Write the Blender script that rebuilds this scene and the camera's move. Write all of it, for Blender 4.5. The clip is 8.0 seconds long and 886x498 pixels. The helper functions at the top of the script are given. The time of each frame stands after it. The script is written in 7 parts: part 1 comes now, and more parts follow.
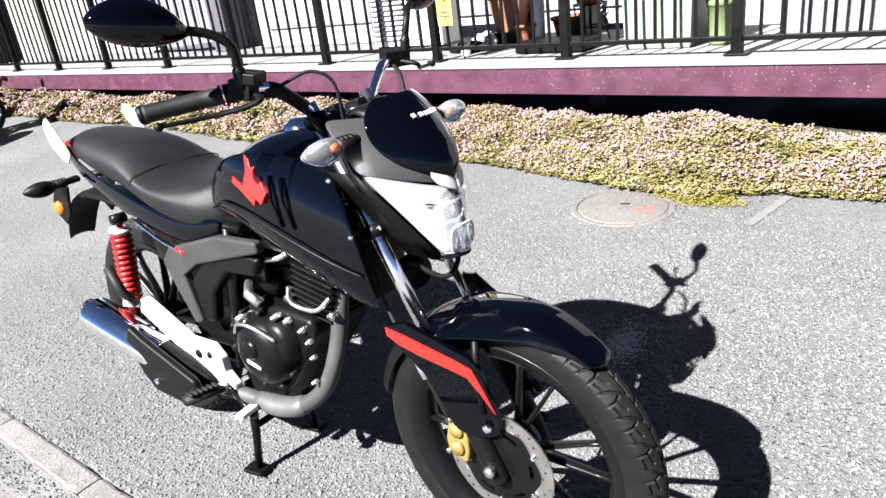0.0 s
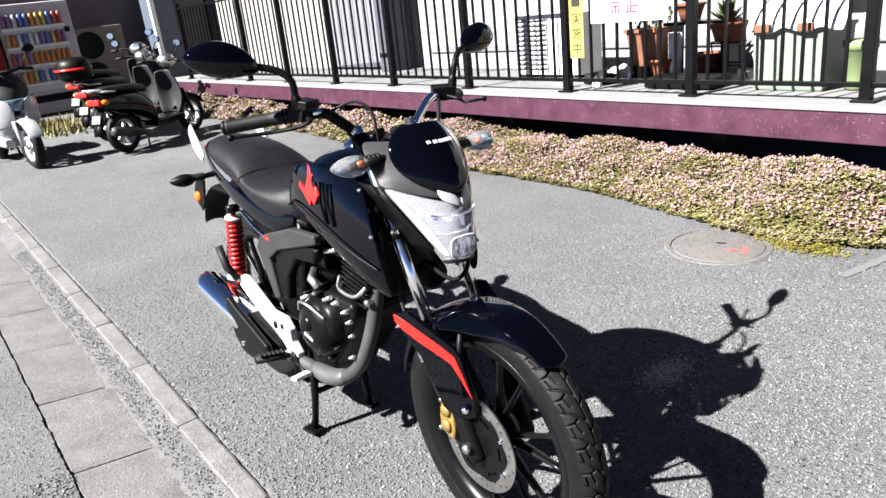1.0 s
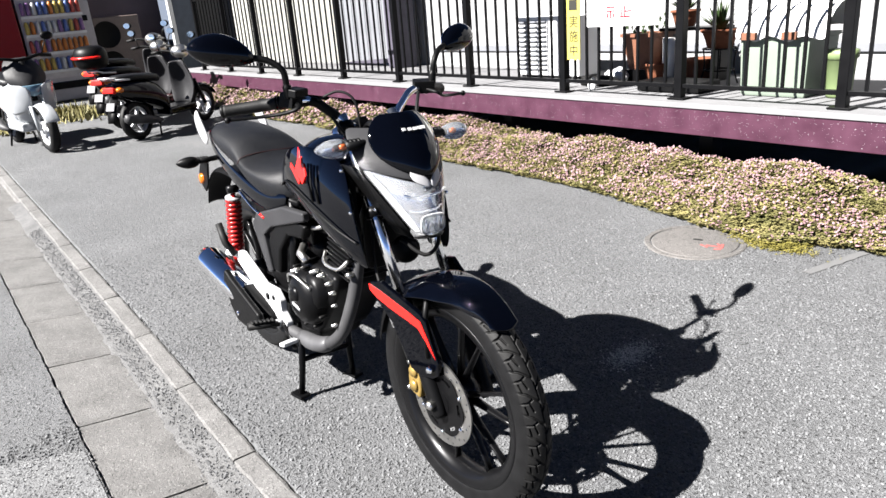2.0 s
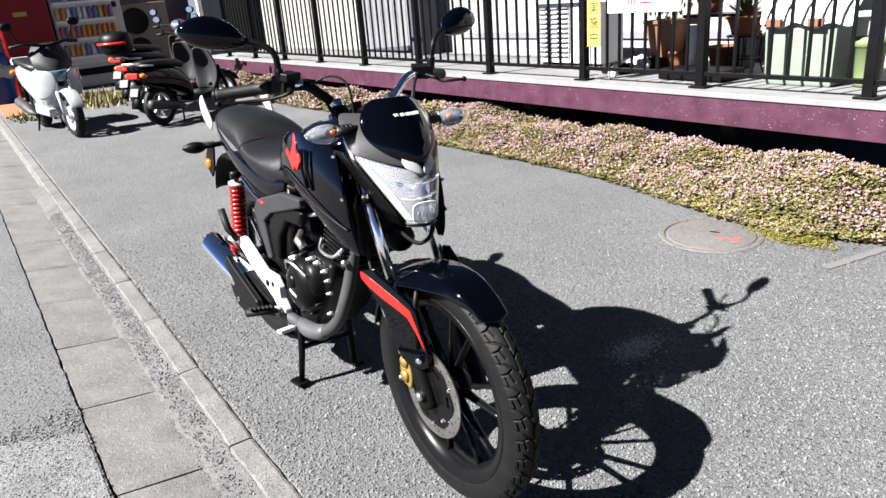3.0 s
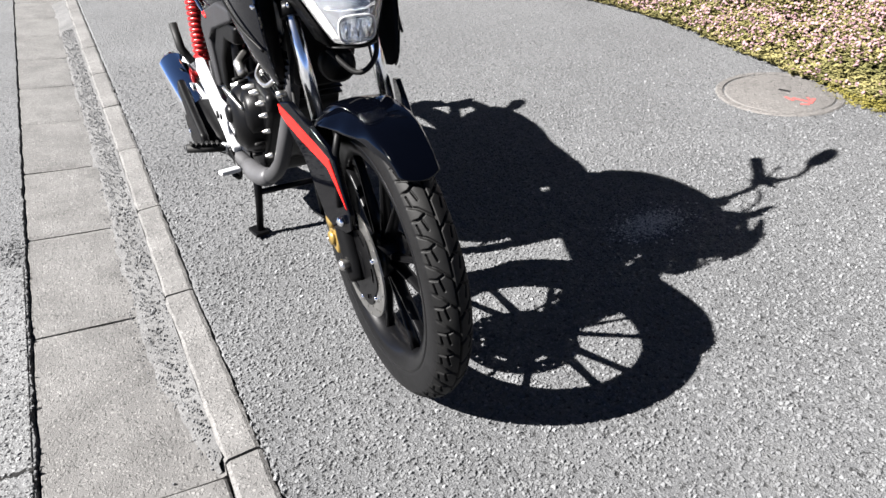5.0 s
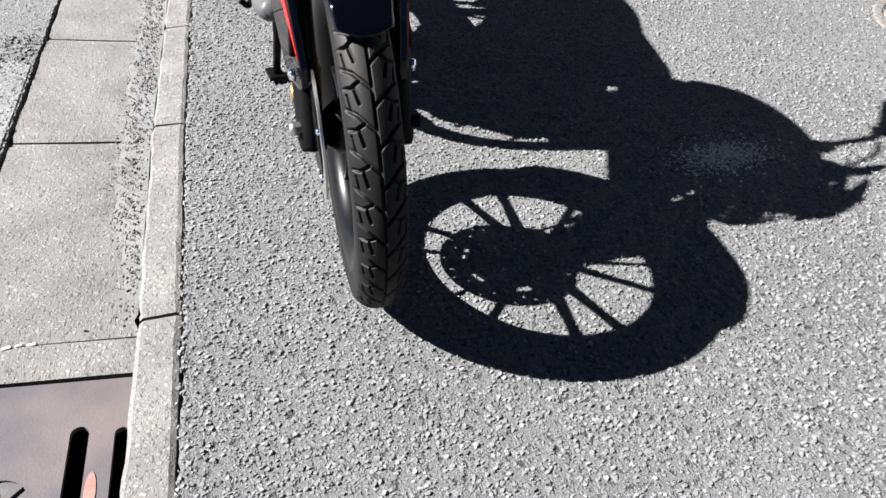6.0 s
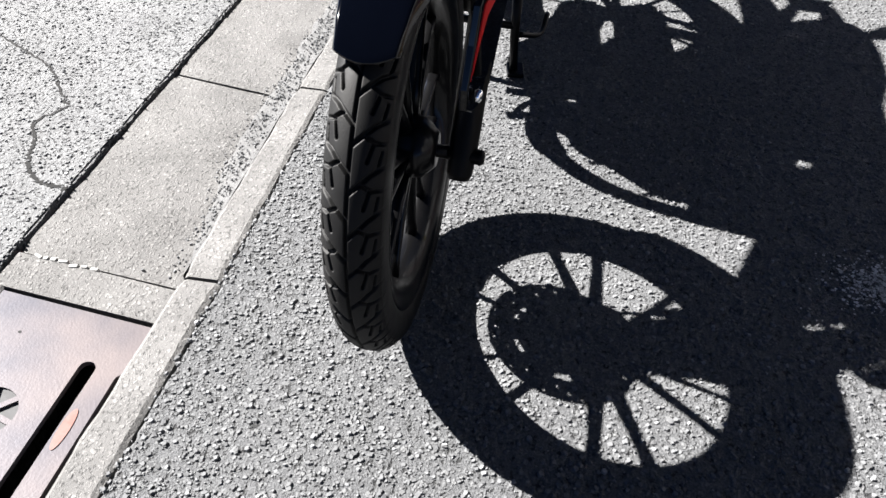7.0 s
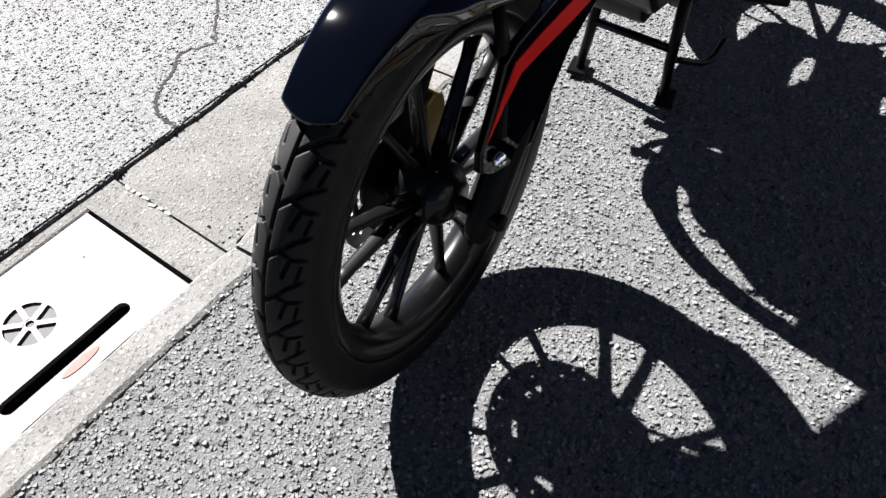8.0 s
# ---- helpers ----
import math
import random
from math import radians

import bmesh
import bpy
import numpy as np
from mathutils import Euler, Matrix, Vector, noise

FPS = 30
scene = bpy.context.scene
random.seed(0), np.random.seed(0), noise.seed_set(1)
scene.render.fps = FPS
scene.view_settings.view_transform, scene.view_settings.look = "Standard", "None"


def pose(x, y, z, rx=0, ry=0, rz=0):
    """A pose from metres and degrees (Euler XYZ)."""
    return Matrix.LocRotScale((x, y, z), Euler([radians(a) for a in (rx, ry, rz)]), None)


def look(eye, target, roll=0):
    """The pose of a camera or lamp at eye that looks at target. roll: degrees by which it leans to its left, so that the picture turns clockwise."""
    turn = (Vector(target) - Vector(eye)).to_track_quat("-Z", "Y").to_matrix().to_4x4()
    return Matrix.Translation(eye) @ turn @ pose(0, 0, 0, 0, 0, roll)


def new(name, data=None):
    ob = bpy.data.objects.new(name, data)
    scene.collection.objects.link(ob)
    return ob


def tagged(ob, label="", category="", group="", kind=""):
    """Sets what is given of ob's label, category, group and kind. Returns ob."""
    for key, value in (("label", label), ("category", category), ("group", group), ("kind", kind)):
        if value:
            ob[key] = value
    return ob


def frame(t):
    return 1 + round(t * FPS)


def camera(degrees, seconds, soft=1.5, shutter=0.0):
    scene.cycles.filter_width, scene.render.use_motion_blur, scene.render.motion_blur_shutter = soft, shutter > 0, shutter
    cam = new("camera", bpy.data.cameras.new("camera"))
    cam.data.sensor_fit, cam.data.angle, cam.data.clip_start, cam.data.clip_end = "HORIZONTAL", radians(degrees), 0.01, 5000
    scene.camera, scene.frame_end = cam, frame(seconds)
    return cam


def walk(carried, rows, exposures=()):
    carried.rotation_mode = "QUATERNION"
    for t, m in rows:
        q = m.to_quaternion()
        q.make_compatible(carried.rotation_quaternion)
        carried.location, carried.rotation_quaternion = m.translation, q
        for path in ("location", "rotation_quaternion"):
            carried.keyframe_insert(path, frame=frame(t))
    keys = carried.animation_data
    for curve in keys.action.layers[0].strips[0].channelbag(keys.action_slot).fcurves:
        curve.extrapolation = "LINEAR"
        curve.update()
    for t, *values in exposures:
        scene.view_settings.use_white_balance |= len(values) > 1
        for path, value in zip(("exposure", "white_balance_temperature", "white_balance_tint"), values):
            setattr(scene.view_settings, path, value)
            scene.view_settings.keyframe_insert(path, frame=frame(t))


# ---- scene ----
cam = camera(64.6, 8.0, soft=1.5)
PATH = [
    (0, (0.937, 0.746, 1.33), (-0.226, 2.157, 0.521), -7.5),
    (0.5, (1.174, 0.833, 1.351), (-0.242, 2.022, 0.59), -5.4),
    (1, (1.368, 0.798, 1.364), (-0.135, 1.914, 0.662), -6.6),
    (1.5, (1.54, 0.732, 1.373), (0.039, 1.854, 0.674), -5.4),
    (3, (1.61, 0.844, 1.348), (0.055, 1.87, 0.622), -5.1),
    (3.5, (1.625, 0.884, 1.332), (0.062, 1.867, 0.562), -5.2),
    (4, (1.618, 0.948, 1.283), (0.075, 1.853, 0.387), -5.9),
    (4.2, (1.587, 0.994, 1.255), (0.079, 1.903, 0.307), -5.4),
    (5.3, (1.444, 1.385, 1.122), (-0.056, 1.98, -0.061), -3.2),
    (5.5, (1.437, 1.45, 1.091), (-0.032, 1.953, -0.17), -1.6),
    (6, (1.328, 1.615, 1.013), (-0.096, 1.986, -0.341), 0.9),
    (6.5, (1.191, 1.77, 1.017), (-0.175, 1.93, -0.436), -0.2),
    (7, (1.139, 1.953, 1.0), (-0.255, 1.684, -0.409), 0.1),
    (7.5, (0.989, 2.051, 1.006), (-0.277, 1.569, -0.466), 2.9),
    (8, (0.839, 2.153, 1.024), (-0.236, 1.395, -0.483), -2.3),
]
EXPOSURES = [(0.0, 3.32), (0.5, 3.08), (1.5, 2.98), (3.0, 2.88), (3.5, 2.86), (4.2, 2.85), (5.5, 2.98), (6.5, 3.06), (7.5, 3.22), (8.0, 3.17)]
walk(cam, [(t, look(eye, target, roll)) for t, eye, target, roll in PATH], EXPOSURES)

# ---- sky and sun ----
SUN_WAY = Vector((0.232, 1.06, -1.0)).normalized()
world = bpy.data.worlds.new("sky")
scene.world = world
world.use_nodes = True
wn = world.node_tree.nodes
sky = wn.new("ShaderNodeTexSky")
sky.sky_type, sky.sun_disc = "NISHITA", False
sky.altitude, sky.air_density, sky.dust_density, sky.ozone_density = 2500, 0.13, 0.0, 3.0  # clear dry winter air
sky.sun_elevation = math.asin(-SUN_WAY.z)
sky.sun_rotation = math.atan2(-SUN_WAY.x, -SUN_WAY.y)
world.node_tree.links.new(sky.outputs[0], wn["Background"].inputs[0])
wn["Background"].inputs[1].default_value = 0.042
sun_data = bpy.data.lights.new("sun", "SUN")
sun_data.energy, sun_data.angle, sun_data.color = 5.0, radians(0.53), (1.0, 0.97, 0.94)
sun = new("sun", sun_data)
sun.matrix_basis = look((0, -6, 5), Vector((0, -6, 5)) + SUN_WAY)


# ---- materials ----
def mat(name, colour, rough=0.5, metal=0.0, var=0.15, scale=12.0, bump=0.1, fine=180.0, coat=0.0, rvar=0.1, other=None, glass=0.0, ior=1.5, spec=0.5, coat_rough=0.04, coat_ior=1.5):
    """A surface with two scales of variation; other is the colour of its stains or specks."""
    m = bpy.data.materials.new(name)
    m.use_nodes = True
    nt = m.node_tree
    n, l = nt.nodes, nt.links
    b = n["Principled BSDF"]
    co = n.new("ShaderNodeTexCoord")
    big, small = n.new("ShaderNodeTexNoise"), n.new("ShaderNodeTexNoise")
    big.inputs["Scale"].default_value, big.inputs["Detail"].default_value = scale, 6
    small.inputs["Scale"].default_value, small.inputs["Detail"].default_value = fine, 3
    for t in (big, small):
        l.new(co.outputs["Object"], t.inputs["Vector"])
    ramp = n.new("ShaderNodeValToRGB")
    ramp.color_ramp.elements[0].position, ramp.color_ramp.elements[1].position = 0.3, 0.72
    dark = [c * (1 - var) for c in colour]
    light = list(other) if other else [min(1, c * (1 + var)) for c in colour]
    ramp.color_ramp.elements[0].color, ramp.color_ramp.elements[1].color = (*dark, 1), (*light, 1)
    l.new(big.outputs["Fac"], ramp.inputs["Fac"])
    mix = n.new("ShaderNodeMix")
    mix.data_type, mix.blend_type = "RGBA", "MULTIPLY"
    mix.inputs["Factor"].default_value = min(1.0, var * 1.5)
    l.new(ramp.outputs["Color"], mix.inputs["A"])
    l.new(small.outputs["Fac"], mix.inputs["B"])
    gain = n.new("ShaderNodeMix")
    gain.data_type, gain.blend_type = "RGBA", "MIX"
    gain.inputs["Factor"].default_value = min(1.0, var * 1.2)
    l.new(ramp.outputs["Color"], gain.inputs["A"])
    l.new(mix.outputs["Result"], gain.inputs["B"])
    l.new(gain.outputs["Result"], b.inputs["Base Color"])
    mr = n.new("ShaderNodeMapRange")
    mr.inputs["To Min"].default_value, mr.inputs["To Max"].default_value = max(0.02, rough - rvar), min(1, rough + rvar)
    l.new(big.outputs["Fac"], mr.inputs["Value"])
    l.new(mr.outputs["Result"], b.inputs["Roughness"])
    b.inputs["Metallic"].default_value = metal
    b.inputs["Coat Weight"].default_value = coat
    b.inputs["Coat Roughness"].default_value = coat_rough
    b.inputs["Coat IOR"].default_value = coat_ior
    b.inputs["Specular IOR Level"].default_value = spec * 0.35
    b.inputs["Transmission Weight"].default_value = glass
    b.inputs["IOR"].default_value = ior
    if bump:
        bp = n.new("ShaderNodeBump")
        bp.inputs["Strength"].default_value, bp.inputs["Distance"].default_value = bump, 0.002
        l.new(small.outputs["Fac"], bp.inputs["Height"])
        l.new(bp.outputs["Normal"], b.inputs["Normal"])
    return m


def aggregate(name, binder, stone_a, stone_b, size, relief, stain, patch, blotch=1.4, pits=0.5, packed=0.55):
    """Asphalt or washed concrete: scattered stone chips of a given size in a gritty, pitted binder, with broad stains."""
    m = bpy.data.materials.new(name)
    m.use_nodes = True
    nt = m.node_tree
    n, l = nt.nodes, nt.links
    b = n["Principled BSDF"]
    co = n.new("ShaderNodeTexCoord")

    def noise_at(scale, detail, rough=0.6):
        t = n.new("ShaderNodeTexNoise")
        t.inputs["Scale"].default_value, t.inputs["Detail"].default_value, t.inputs["Roughness"].default_value = scale, detail, rough
        l.new(co.outputs["Object"], t.inputs["Vector"])
        return t

    def ranged(value, a, b_, c, d):
        r = n.new("ShaderNodeMapRange")
        for key, x in (("From Min", a), ("From Max", b_), ("To Min", c), ("To Max", d)):
            r.inputs[key].default_value = x
        l.new(value, r.inputs["Value"])
        return r.outputs["Result"]

    def sums(op, p, q, third=None):
        k = n.new("ShaderNodeMath")
        k.operation = op
        for i, x in enumerate((p, q, third)):
            if isinstance(x, (int, float)):
                k.inputs[i].default_value = x
            elif x is not None:
                l.new(x, k.inputs[i])
        return k.outputs[0]

    warp = noise_at(1.6 / size, 2)
    add = n.new("ShaderNodeVectorMath")
    add.operation = "MULTIPLY_ADD"
    l.new(warp.outputs["Color"], add.inputs[0])
    add.inputs[1].default_value = (size * 0.5,) * 3
    l.new(co.outputs["Object"], add.inputs[2])
    masks, tones, lifts = [], [], []
    for s, share in ((size * 1.25, packed), (size * 0.55, 0.6)):
        v = n.new("ShaderNodeTexVoronoi")
        v.inputs["Scale"].default_value = 1 / s
        l.new(add.outputs["Vector"], v.inputs["Vector"])
        sep = n.new("ShaderNodeSeparateColor")
        l.new(v.outputs["Color"], sep.inputs["Color"])
        reach = ranged(sep.outputs["Blue"], 0, 1, 0.22, 0.55)
        inside = ranged(sums("SUBTRACT", reach, v.outputs["Distance"]), -0.03, 0.09, 0, 1)
        there = sums("GREATER_THAN", sep.outputs["Green"], 1 - share)
        mask = sums("MULTIPLY", inside, there)
        masks.append(mask)
        tones.append(sep.outputs["Red"])
        lifts.append(sums("MULTIPLY", mask, ranged(sep.outputs["Red"], 0, 1, 0.35, 1.0)))
    grit, broad, pit = noise_at(2.6 / size, 6, 0.75), noise_at(blotch, 7), noise_at(0.75 / size, 3)
    hole = ranged(pit.outputs["Fac"], 0.56, 0.66, 0, 1)
    colour = n.new("ShaderNodeMix")
    colour.data_type = "RGBA"
    colour.inputs["A"].default_value = (*binder, 1)
    colour.inputs["B"].default_value = (*stone_a, 1)
    l.new(ranged(grit.outputs["Fac"], 0.4, 0.6, 0, 1), colour.inputs["Factor"])
    last = colour.outputs["Result"]
    for mask, tone in zip(masks[::-1], tones[::-1]):
        stone = n.new("ShaderNodeValToRGB")
        stone.color_ramp.elements[0].color, stone.color_ramp.elements[1].color = (*stone_a, 1), (*stone_b, 1)
        l.new(tone, stone.inputs["Fac"])
        mix = n.new("ShaderNodeMix")
        mix.data_type = "RGBA"
        l.new(mask, mix.inputs["Factor"])
        l.new(last, mix.inputs["A"])
        l.new(stone.outputs["Color"], mix.inputs["B"])
        last = mix.outputs["Result"]
    tone = ranged(broad.outputs["Fac"], 0.3, 0.7, 1 - patch, 1 + patch * 0.6)
    tone = sums("MULTIPLY", tone, ranged(grit.outputs["Fac"], 0.3, 0.7, 0.72, 1.28))
    tone = sums("MULTIPLY", tone, sums("MULTIPLY_ADD", hole, -pits, 1.0))
    tint = n.new("ShaderNodeVectorMath")
    tint.operation = "SCALE"
    l.new(last, tint.inputs[0])
    l.new(tone, tint.inputs["Scale"])
    dirt = n.new("ShaderNodeMix")
    dirt.data_type = "RGBA"
    l.new(ranged(broad.outputs["Fac"], 0.6, 0.8, 0, 0.45), dirt.inputs["Factor"])
    l.new(tint.outputs["Vector"], dirt.inputs["A"])
    dirt.inputs["B"].default_value = (*stain, 1)
    l.new(dirt.outputs["Result"], b.inputs["Base Color"])
    b.inputs["Roughness"].default_value = 0.85
    b.inputs["Specular IOR Level"].default_value = 0.3
    high = sums("MULTIPLY_ADD", lifts[1], 0.5, lifts[0])
    high = sums("MULTIPLY_ADD", grit.outputs["Fac"], 0.9, high)
    high = sums("MULTIPLY_ADD", hole, -0.8, high)
    bp = n.new("ShaderNodeBump")
    bp.inputs["Strength"].default_value, bp.inputs["Distance"].default_value = relief, size * 0.5
    l.new(high, bp.inputs["Height"])
    l.new(bp.outputs["Normal"], b.inputs["Normal"])
    return m


ASPHALT = aggregate("asphalt", (0.052, 0.053, 0.0553), (0.0775, 0.0792, 0.082), (0.116, 0.1176, 0.1202), 0.0115, 1.0, (0.0858, 0.08514, 0.0825), 0.2, 1.4, 0.75, 0.85)
CONCRETE = aggregate("concrete", (0.0870, 0.0846, 0.0830), (0.0690, 0.0675, 0.0662), (0.134, 0.131, 0.128), 0.0065, 0.6, (0.064, 0.0625, 0.0612), 0.30, 6.0, 0.42, 0.62)
ASPHALT_PALE = aggregate("pale_asphalt", (0.066, 0.067, 0.0692), (0.094, 0.0955, 0.098), (0.142, 0.1435, 0.1455), 0.009, 0.8, (0.112, 0.112, 0.112), 0.2, 3.0, 0.7, 0.85)
GRIT = aggregate("grit", (0.050, 0.050, 0.051), (0.062, 0.062, 0.0625), (0.098, 0.0975, 0.097), 0.0055, 0.8, (0.075, 0.0738, 0.0725), 0.3, 6.0, 0.25, 0.75)


def chips(name, tones):
    """Stone chips whose tone differs from chip to chip."""
    m = mat(name, (0.3, 0.3, 0.3), 0.8, var=0.2, scale=90, fine=500, bump=0.3)
    nt = m.node_tree
    geo, ramp = nt.nodes.new("ShaderNodeNewGeometry"), nt.nodes.new("ShaderNodeValToRGB")
    nt.links.new(geo.outputs["Random Per Island"], ramp.inputs["Fac"])
    for k, (p, c) in enumerate(tones):
        e = ramp.color_ramp.elements[k] if k < 2 else ramp.color_ramp.elements.new(p)
        e.position, e.color = p, (*c, 1)
    nt.links.new(ramp.outputs["Color"], nt.nodes["Principled BSDF"].inputs["Base Color"])
    return m


STONE = chips("stone_chip", [(0.0, (0.062, 0.063, 0.065)), (1.0, (0.150, 0.152, 0.156)), (0.5, (0.08, 0.0815, 0.0845)), (0.93, (0.099, 0.101, 0.104))])
BLACK_PAINT = mat("black_paint", (0.00036, 0.00048, 0.00105), 0.2, var=0.1, bump=0.0, coat=1.0, rvar=0.04, fine=900, spec=0.0, coat_rough=0.035, coat_ior=1.32)
BLACK_PLASTIC = mat("black_plastic", (0.0018, 0.0018, 0.00195), 0.45, var=0.15, bump=0.12, fine=900, spec=0.25)
GREY_PLASTIC = mat("grey_plastic", (0.0156, 0.0156, 0.0168), 0.52, var=0.1, bump=0.15, fine=1200, spec=0.35)
RUBBER = mat("rubber", (0.00285, 0.00285, 0.003), 0.6, var=0.25, scale=25, bump=0.15, fine=600, other=(0.0054, 0.00531, 0.00519), spec=0.4)
SEAT_SKIN = mat("seat_skin", (0.00378, 0.00396, 0.00468), 0.46, var=0.12, bump=0.35, fine=1400)
CHROME = mat("chrome", (0.9, 0.91, 0.93), 0.06, 1.0, var=0.04, bump=0.0, rvar=0.03)
FORK_CHROME = mat("fork_chrome", (0.95, 0.96, 0.98), 0.17, 1.0, var=0.04, bump=0.0, rvar=0.03)
SILVER = mat("silver_alloy", (0.3794, 0.3847, 0.3952), 0.4, 0.35, var=0.08, bump=0.12, fine=500)
STEEL = mat("brushed_steel", (0.5, 0.49, 0.47), 0.3, 1.0, var=0.12, bump=0.08, fine=400)
DARK_METAL = mat("dark_metal", (0.0033, 0.0033, 0.0036), 0.34, 0.4, var=0.2, bump=0.1, fine=300, spec=0.3)
PIPE_GREY = mat("pipe_grey", (0.033, 0.033, 0.0345), 0.55, 0.3, var=0.25, scale=9, bump=0.15, fine=350)
RED = mat("red_paint", (0.42, 0.009, 0.007), 0.3, var=0.06, bump=0.0, coat=0.15)
SPRING_RED = mat("spring_red", (0.186, 0.0066, 0.006), 0.3, var=0.08, bump=0.0, coat=0.4)
BULB = mat("amber_bulb", (0.135, 0.03, 0.006), 0.3, var=0.05, bump=0.0)
GOLD = mat("gold_paint", (0.186, 0.126, 0.039), 0.35, 0.5, var=0.12, bump=0.1)
AMBER = mat("amber_plastic", (0.255, 0.066, 0.0045), 0.2, var=0.05, bump=0.0, coat=0.5)
LAMP_SILVER = mat("lamp_silver", (0.42, 0.44, 0.47), 0.12, 1.0, var=0.05, bump=0.0)
LAMP_BOWL = mat("lamp_bowl", (0.36, 0.39, 0.44), 0.06, 1.0, var=0.1, scale=40, bump=0.0, rvar=0.02)
LENS = mat("clear_lens", (0.95, 0.96, 0.97), 0.04, var=0.02, bump=0.0, rvar=0.01, glass=0.95, ior=1.12)
RIM_BLACK = mat("rim_black", (0.003, 0.003, 0.0033), 0.32, 0.3, var=0.1, bump=0.05, coat=0.15, spec=0.3)
MIRROR = mat("mirror_glass", (0.85, 0.87, 0.9), 0.02, 1.0, var=0.01, bump=0.0, rvar=0.005)
BLUE_MIRROR = mat("tinted_mirror", (0.22, 0.30, 0.42), 0.05, 1.0, var=0.02, bump=0.0)
WHITE_GRIP = mat("pale_grey_paint", (0.2, 0.2, 0.205), 0.35, var=0.05, bump=0.0, coat=0.4)
LETTER = mat("white_print", (0.3, 0.3, 0.3), 0.4, var=0.03, bump=0.0)


# ---- mesh helpers ----
def finish(ob, material, smooth=True, sub=0, solid=0.0, bevel=0.0):
    ob.data.materials.append(material)
    if smooth:
        for p in ob.data.polygons:
            p.use_smooth = True
    if solid:
        md = ob.modifiers.new("solid", "SOLIDIFY")
        md.thickness, md.offset = solid, -1
    if bevel:
        md = ob.modifiers.new("bevel", "BEVEL")
        md.width, md.segments, md.limit_method, md.angle_limit = bevel, 2, "ANGLE", radians(35)
        md.harden_normals = True
    if sub:
        md = ob.modifiers.new("sub", "SUBSURF")
        md.levels = md.render_levels = sub
    return ob


def part(name, bm, material, parent=None, label="", smooth=True, sub=0, solid=0.0, bevel=0.0, m=None):
    """One mesh object from bm, under a thing or a part (or a thing of its own)."""
    me = bpy.data.meshes.new(name)
    bmesh.ops.recalc_face_normals(bm, faces=bm.faces)
    bm.to_mesh(me)
    bm.free()
    ob = new(name, me)
    finish(ob, material, smooth, sub, solid, bevel)
    if parent:
        ob.parent = parent
    if m is not None:
        ob.matrix_basis = m
    if label:
        ob["label"] = label
    return ob


def raw(name, verts, faces, material, parent=None, label="", smooth=False):
    me = bpy.data.meshes.new(name)
    me.from_pydata(verts, [], faces)
    me.update()
    ob = new(name, me)
    finish(ob, material, smooth)
    if parent:
        ob.parent = parent
    if label:
        ob["label"] = label
    return ob


def empty(name, at=(0, 0, 0), m=None):
    ob = new(name)
    ob.matrix_basis = m if m is not None else Matrix.Translation(at)
    return ob


def box(bm, c, s, rot=(0, 0, 0)):
    m = pose(*c, *rot) @ Matrix.Diagonal((*s, 1))
    return bmesh.ops.create_cube(bm, size=1, matrix=m)["verts"]


def ring_frame(d, up=None):
    d = d.normalized()
    a = up if up is not None else (Vector((0, 0, 1)) if abs(d.z) < 0.9 else Vector((0, 1, 0)))
    s = d.cross(a).normalized()
    return s, s.cross(d).normalized()


def tube(bm, pts, r, seg=12, cap=True, flat=1.0):
    """A round bar along pts; r is one radius or one for each point; flat squeezes it in the second direction."""
    pts = [Vector(p) for p in pts]
    rs = r if isinstance(r, (list, tuple)) else [r] * len(pts)
    rings, up = [], None
    for i, p in enumerate(pts):
        d = (pts[min(i + 1, len(pts) - 1)] - pts[max(i - 1, 0)]).normalized()
        s, u = ring_frame(d, up)
        up = u
        rings.append([bm.verts.new(p + (s * math.cos(2 * math.pi * k / seg) + u * flat * math.sin(2 * math.pi * k / seg)) * rs[i]) for k in range(seg)])
    for a, b in zip(rings, rings[1:]):
        for k in range(seg):
            bm.faces.new((a[k], a[(k + 1) % seg], b[(k + 1) % seg], b[k]))
    if cap:
        bm.faces.new(rings[0]), bm.faces.new(rings[-1])


def curve(pts, n=8):
    """Smooth points through pts."""
    p = [Vector(q) for q in pts]
    p = [2 * p[0] - p[1]] + p + [2 * p[-1] - p[-2]]
    out = []
    for i in range(1, len(p) - 2):
        for k in range(n):
            t = k / n
            a, b, c, d = p[i - 1], p[i], p[i + 1], p[i + 2]
            out.append(0.5 * ((2 * b) + (c - a) * t + (2 * a - 5 * b + 4 * c - d) * t * t + (3 * b - a - 3 * c + d) * t ** 3))
    return out + [p[-2]]


def lathe(bm, profile, m=None, seg=32, closed=False):
    """profile: (radius, along) pairs turned round the y axis, then moved by m."""
    m = m or Matrix()
    rings = []
    for r, h in profile:
        if r < 1e-6:
            rings.append([bm.verts.new(m @ Vector((0, h, 0)))])
        else:
            rings.append([bm.verts.new(m @ Vector((r * math.cos(2 * math.pi * k / seg), h, r * math.sin(2 * math.pi * k / seg)))) for k in range(seg)])
    pairs = list(zip(rings, rings[1:])) + ([(rings[-1], rings[0])] if closed else [])
    for a, b in pairs:
        for k in range(seg):
            f = [a[k % len(a)], a[(k + 1) % len(a)], b[(k + 1) % len(b)], b[k % len(b)]]
            f = list(dict.fromkeys(f))
            if len(f) > 2:
                bm.faces.new(f)


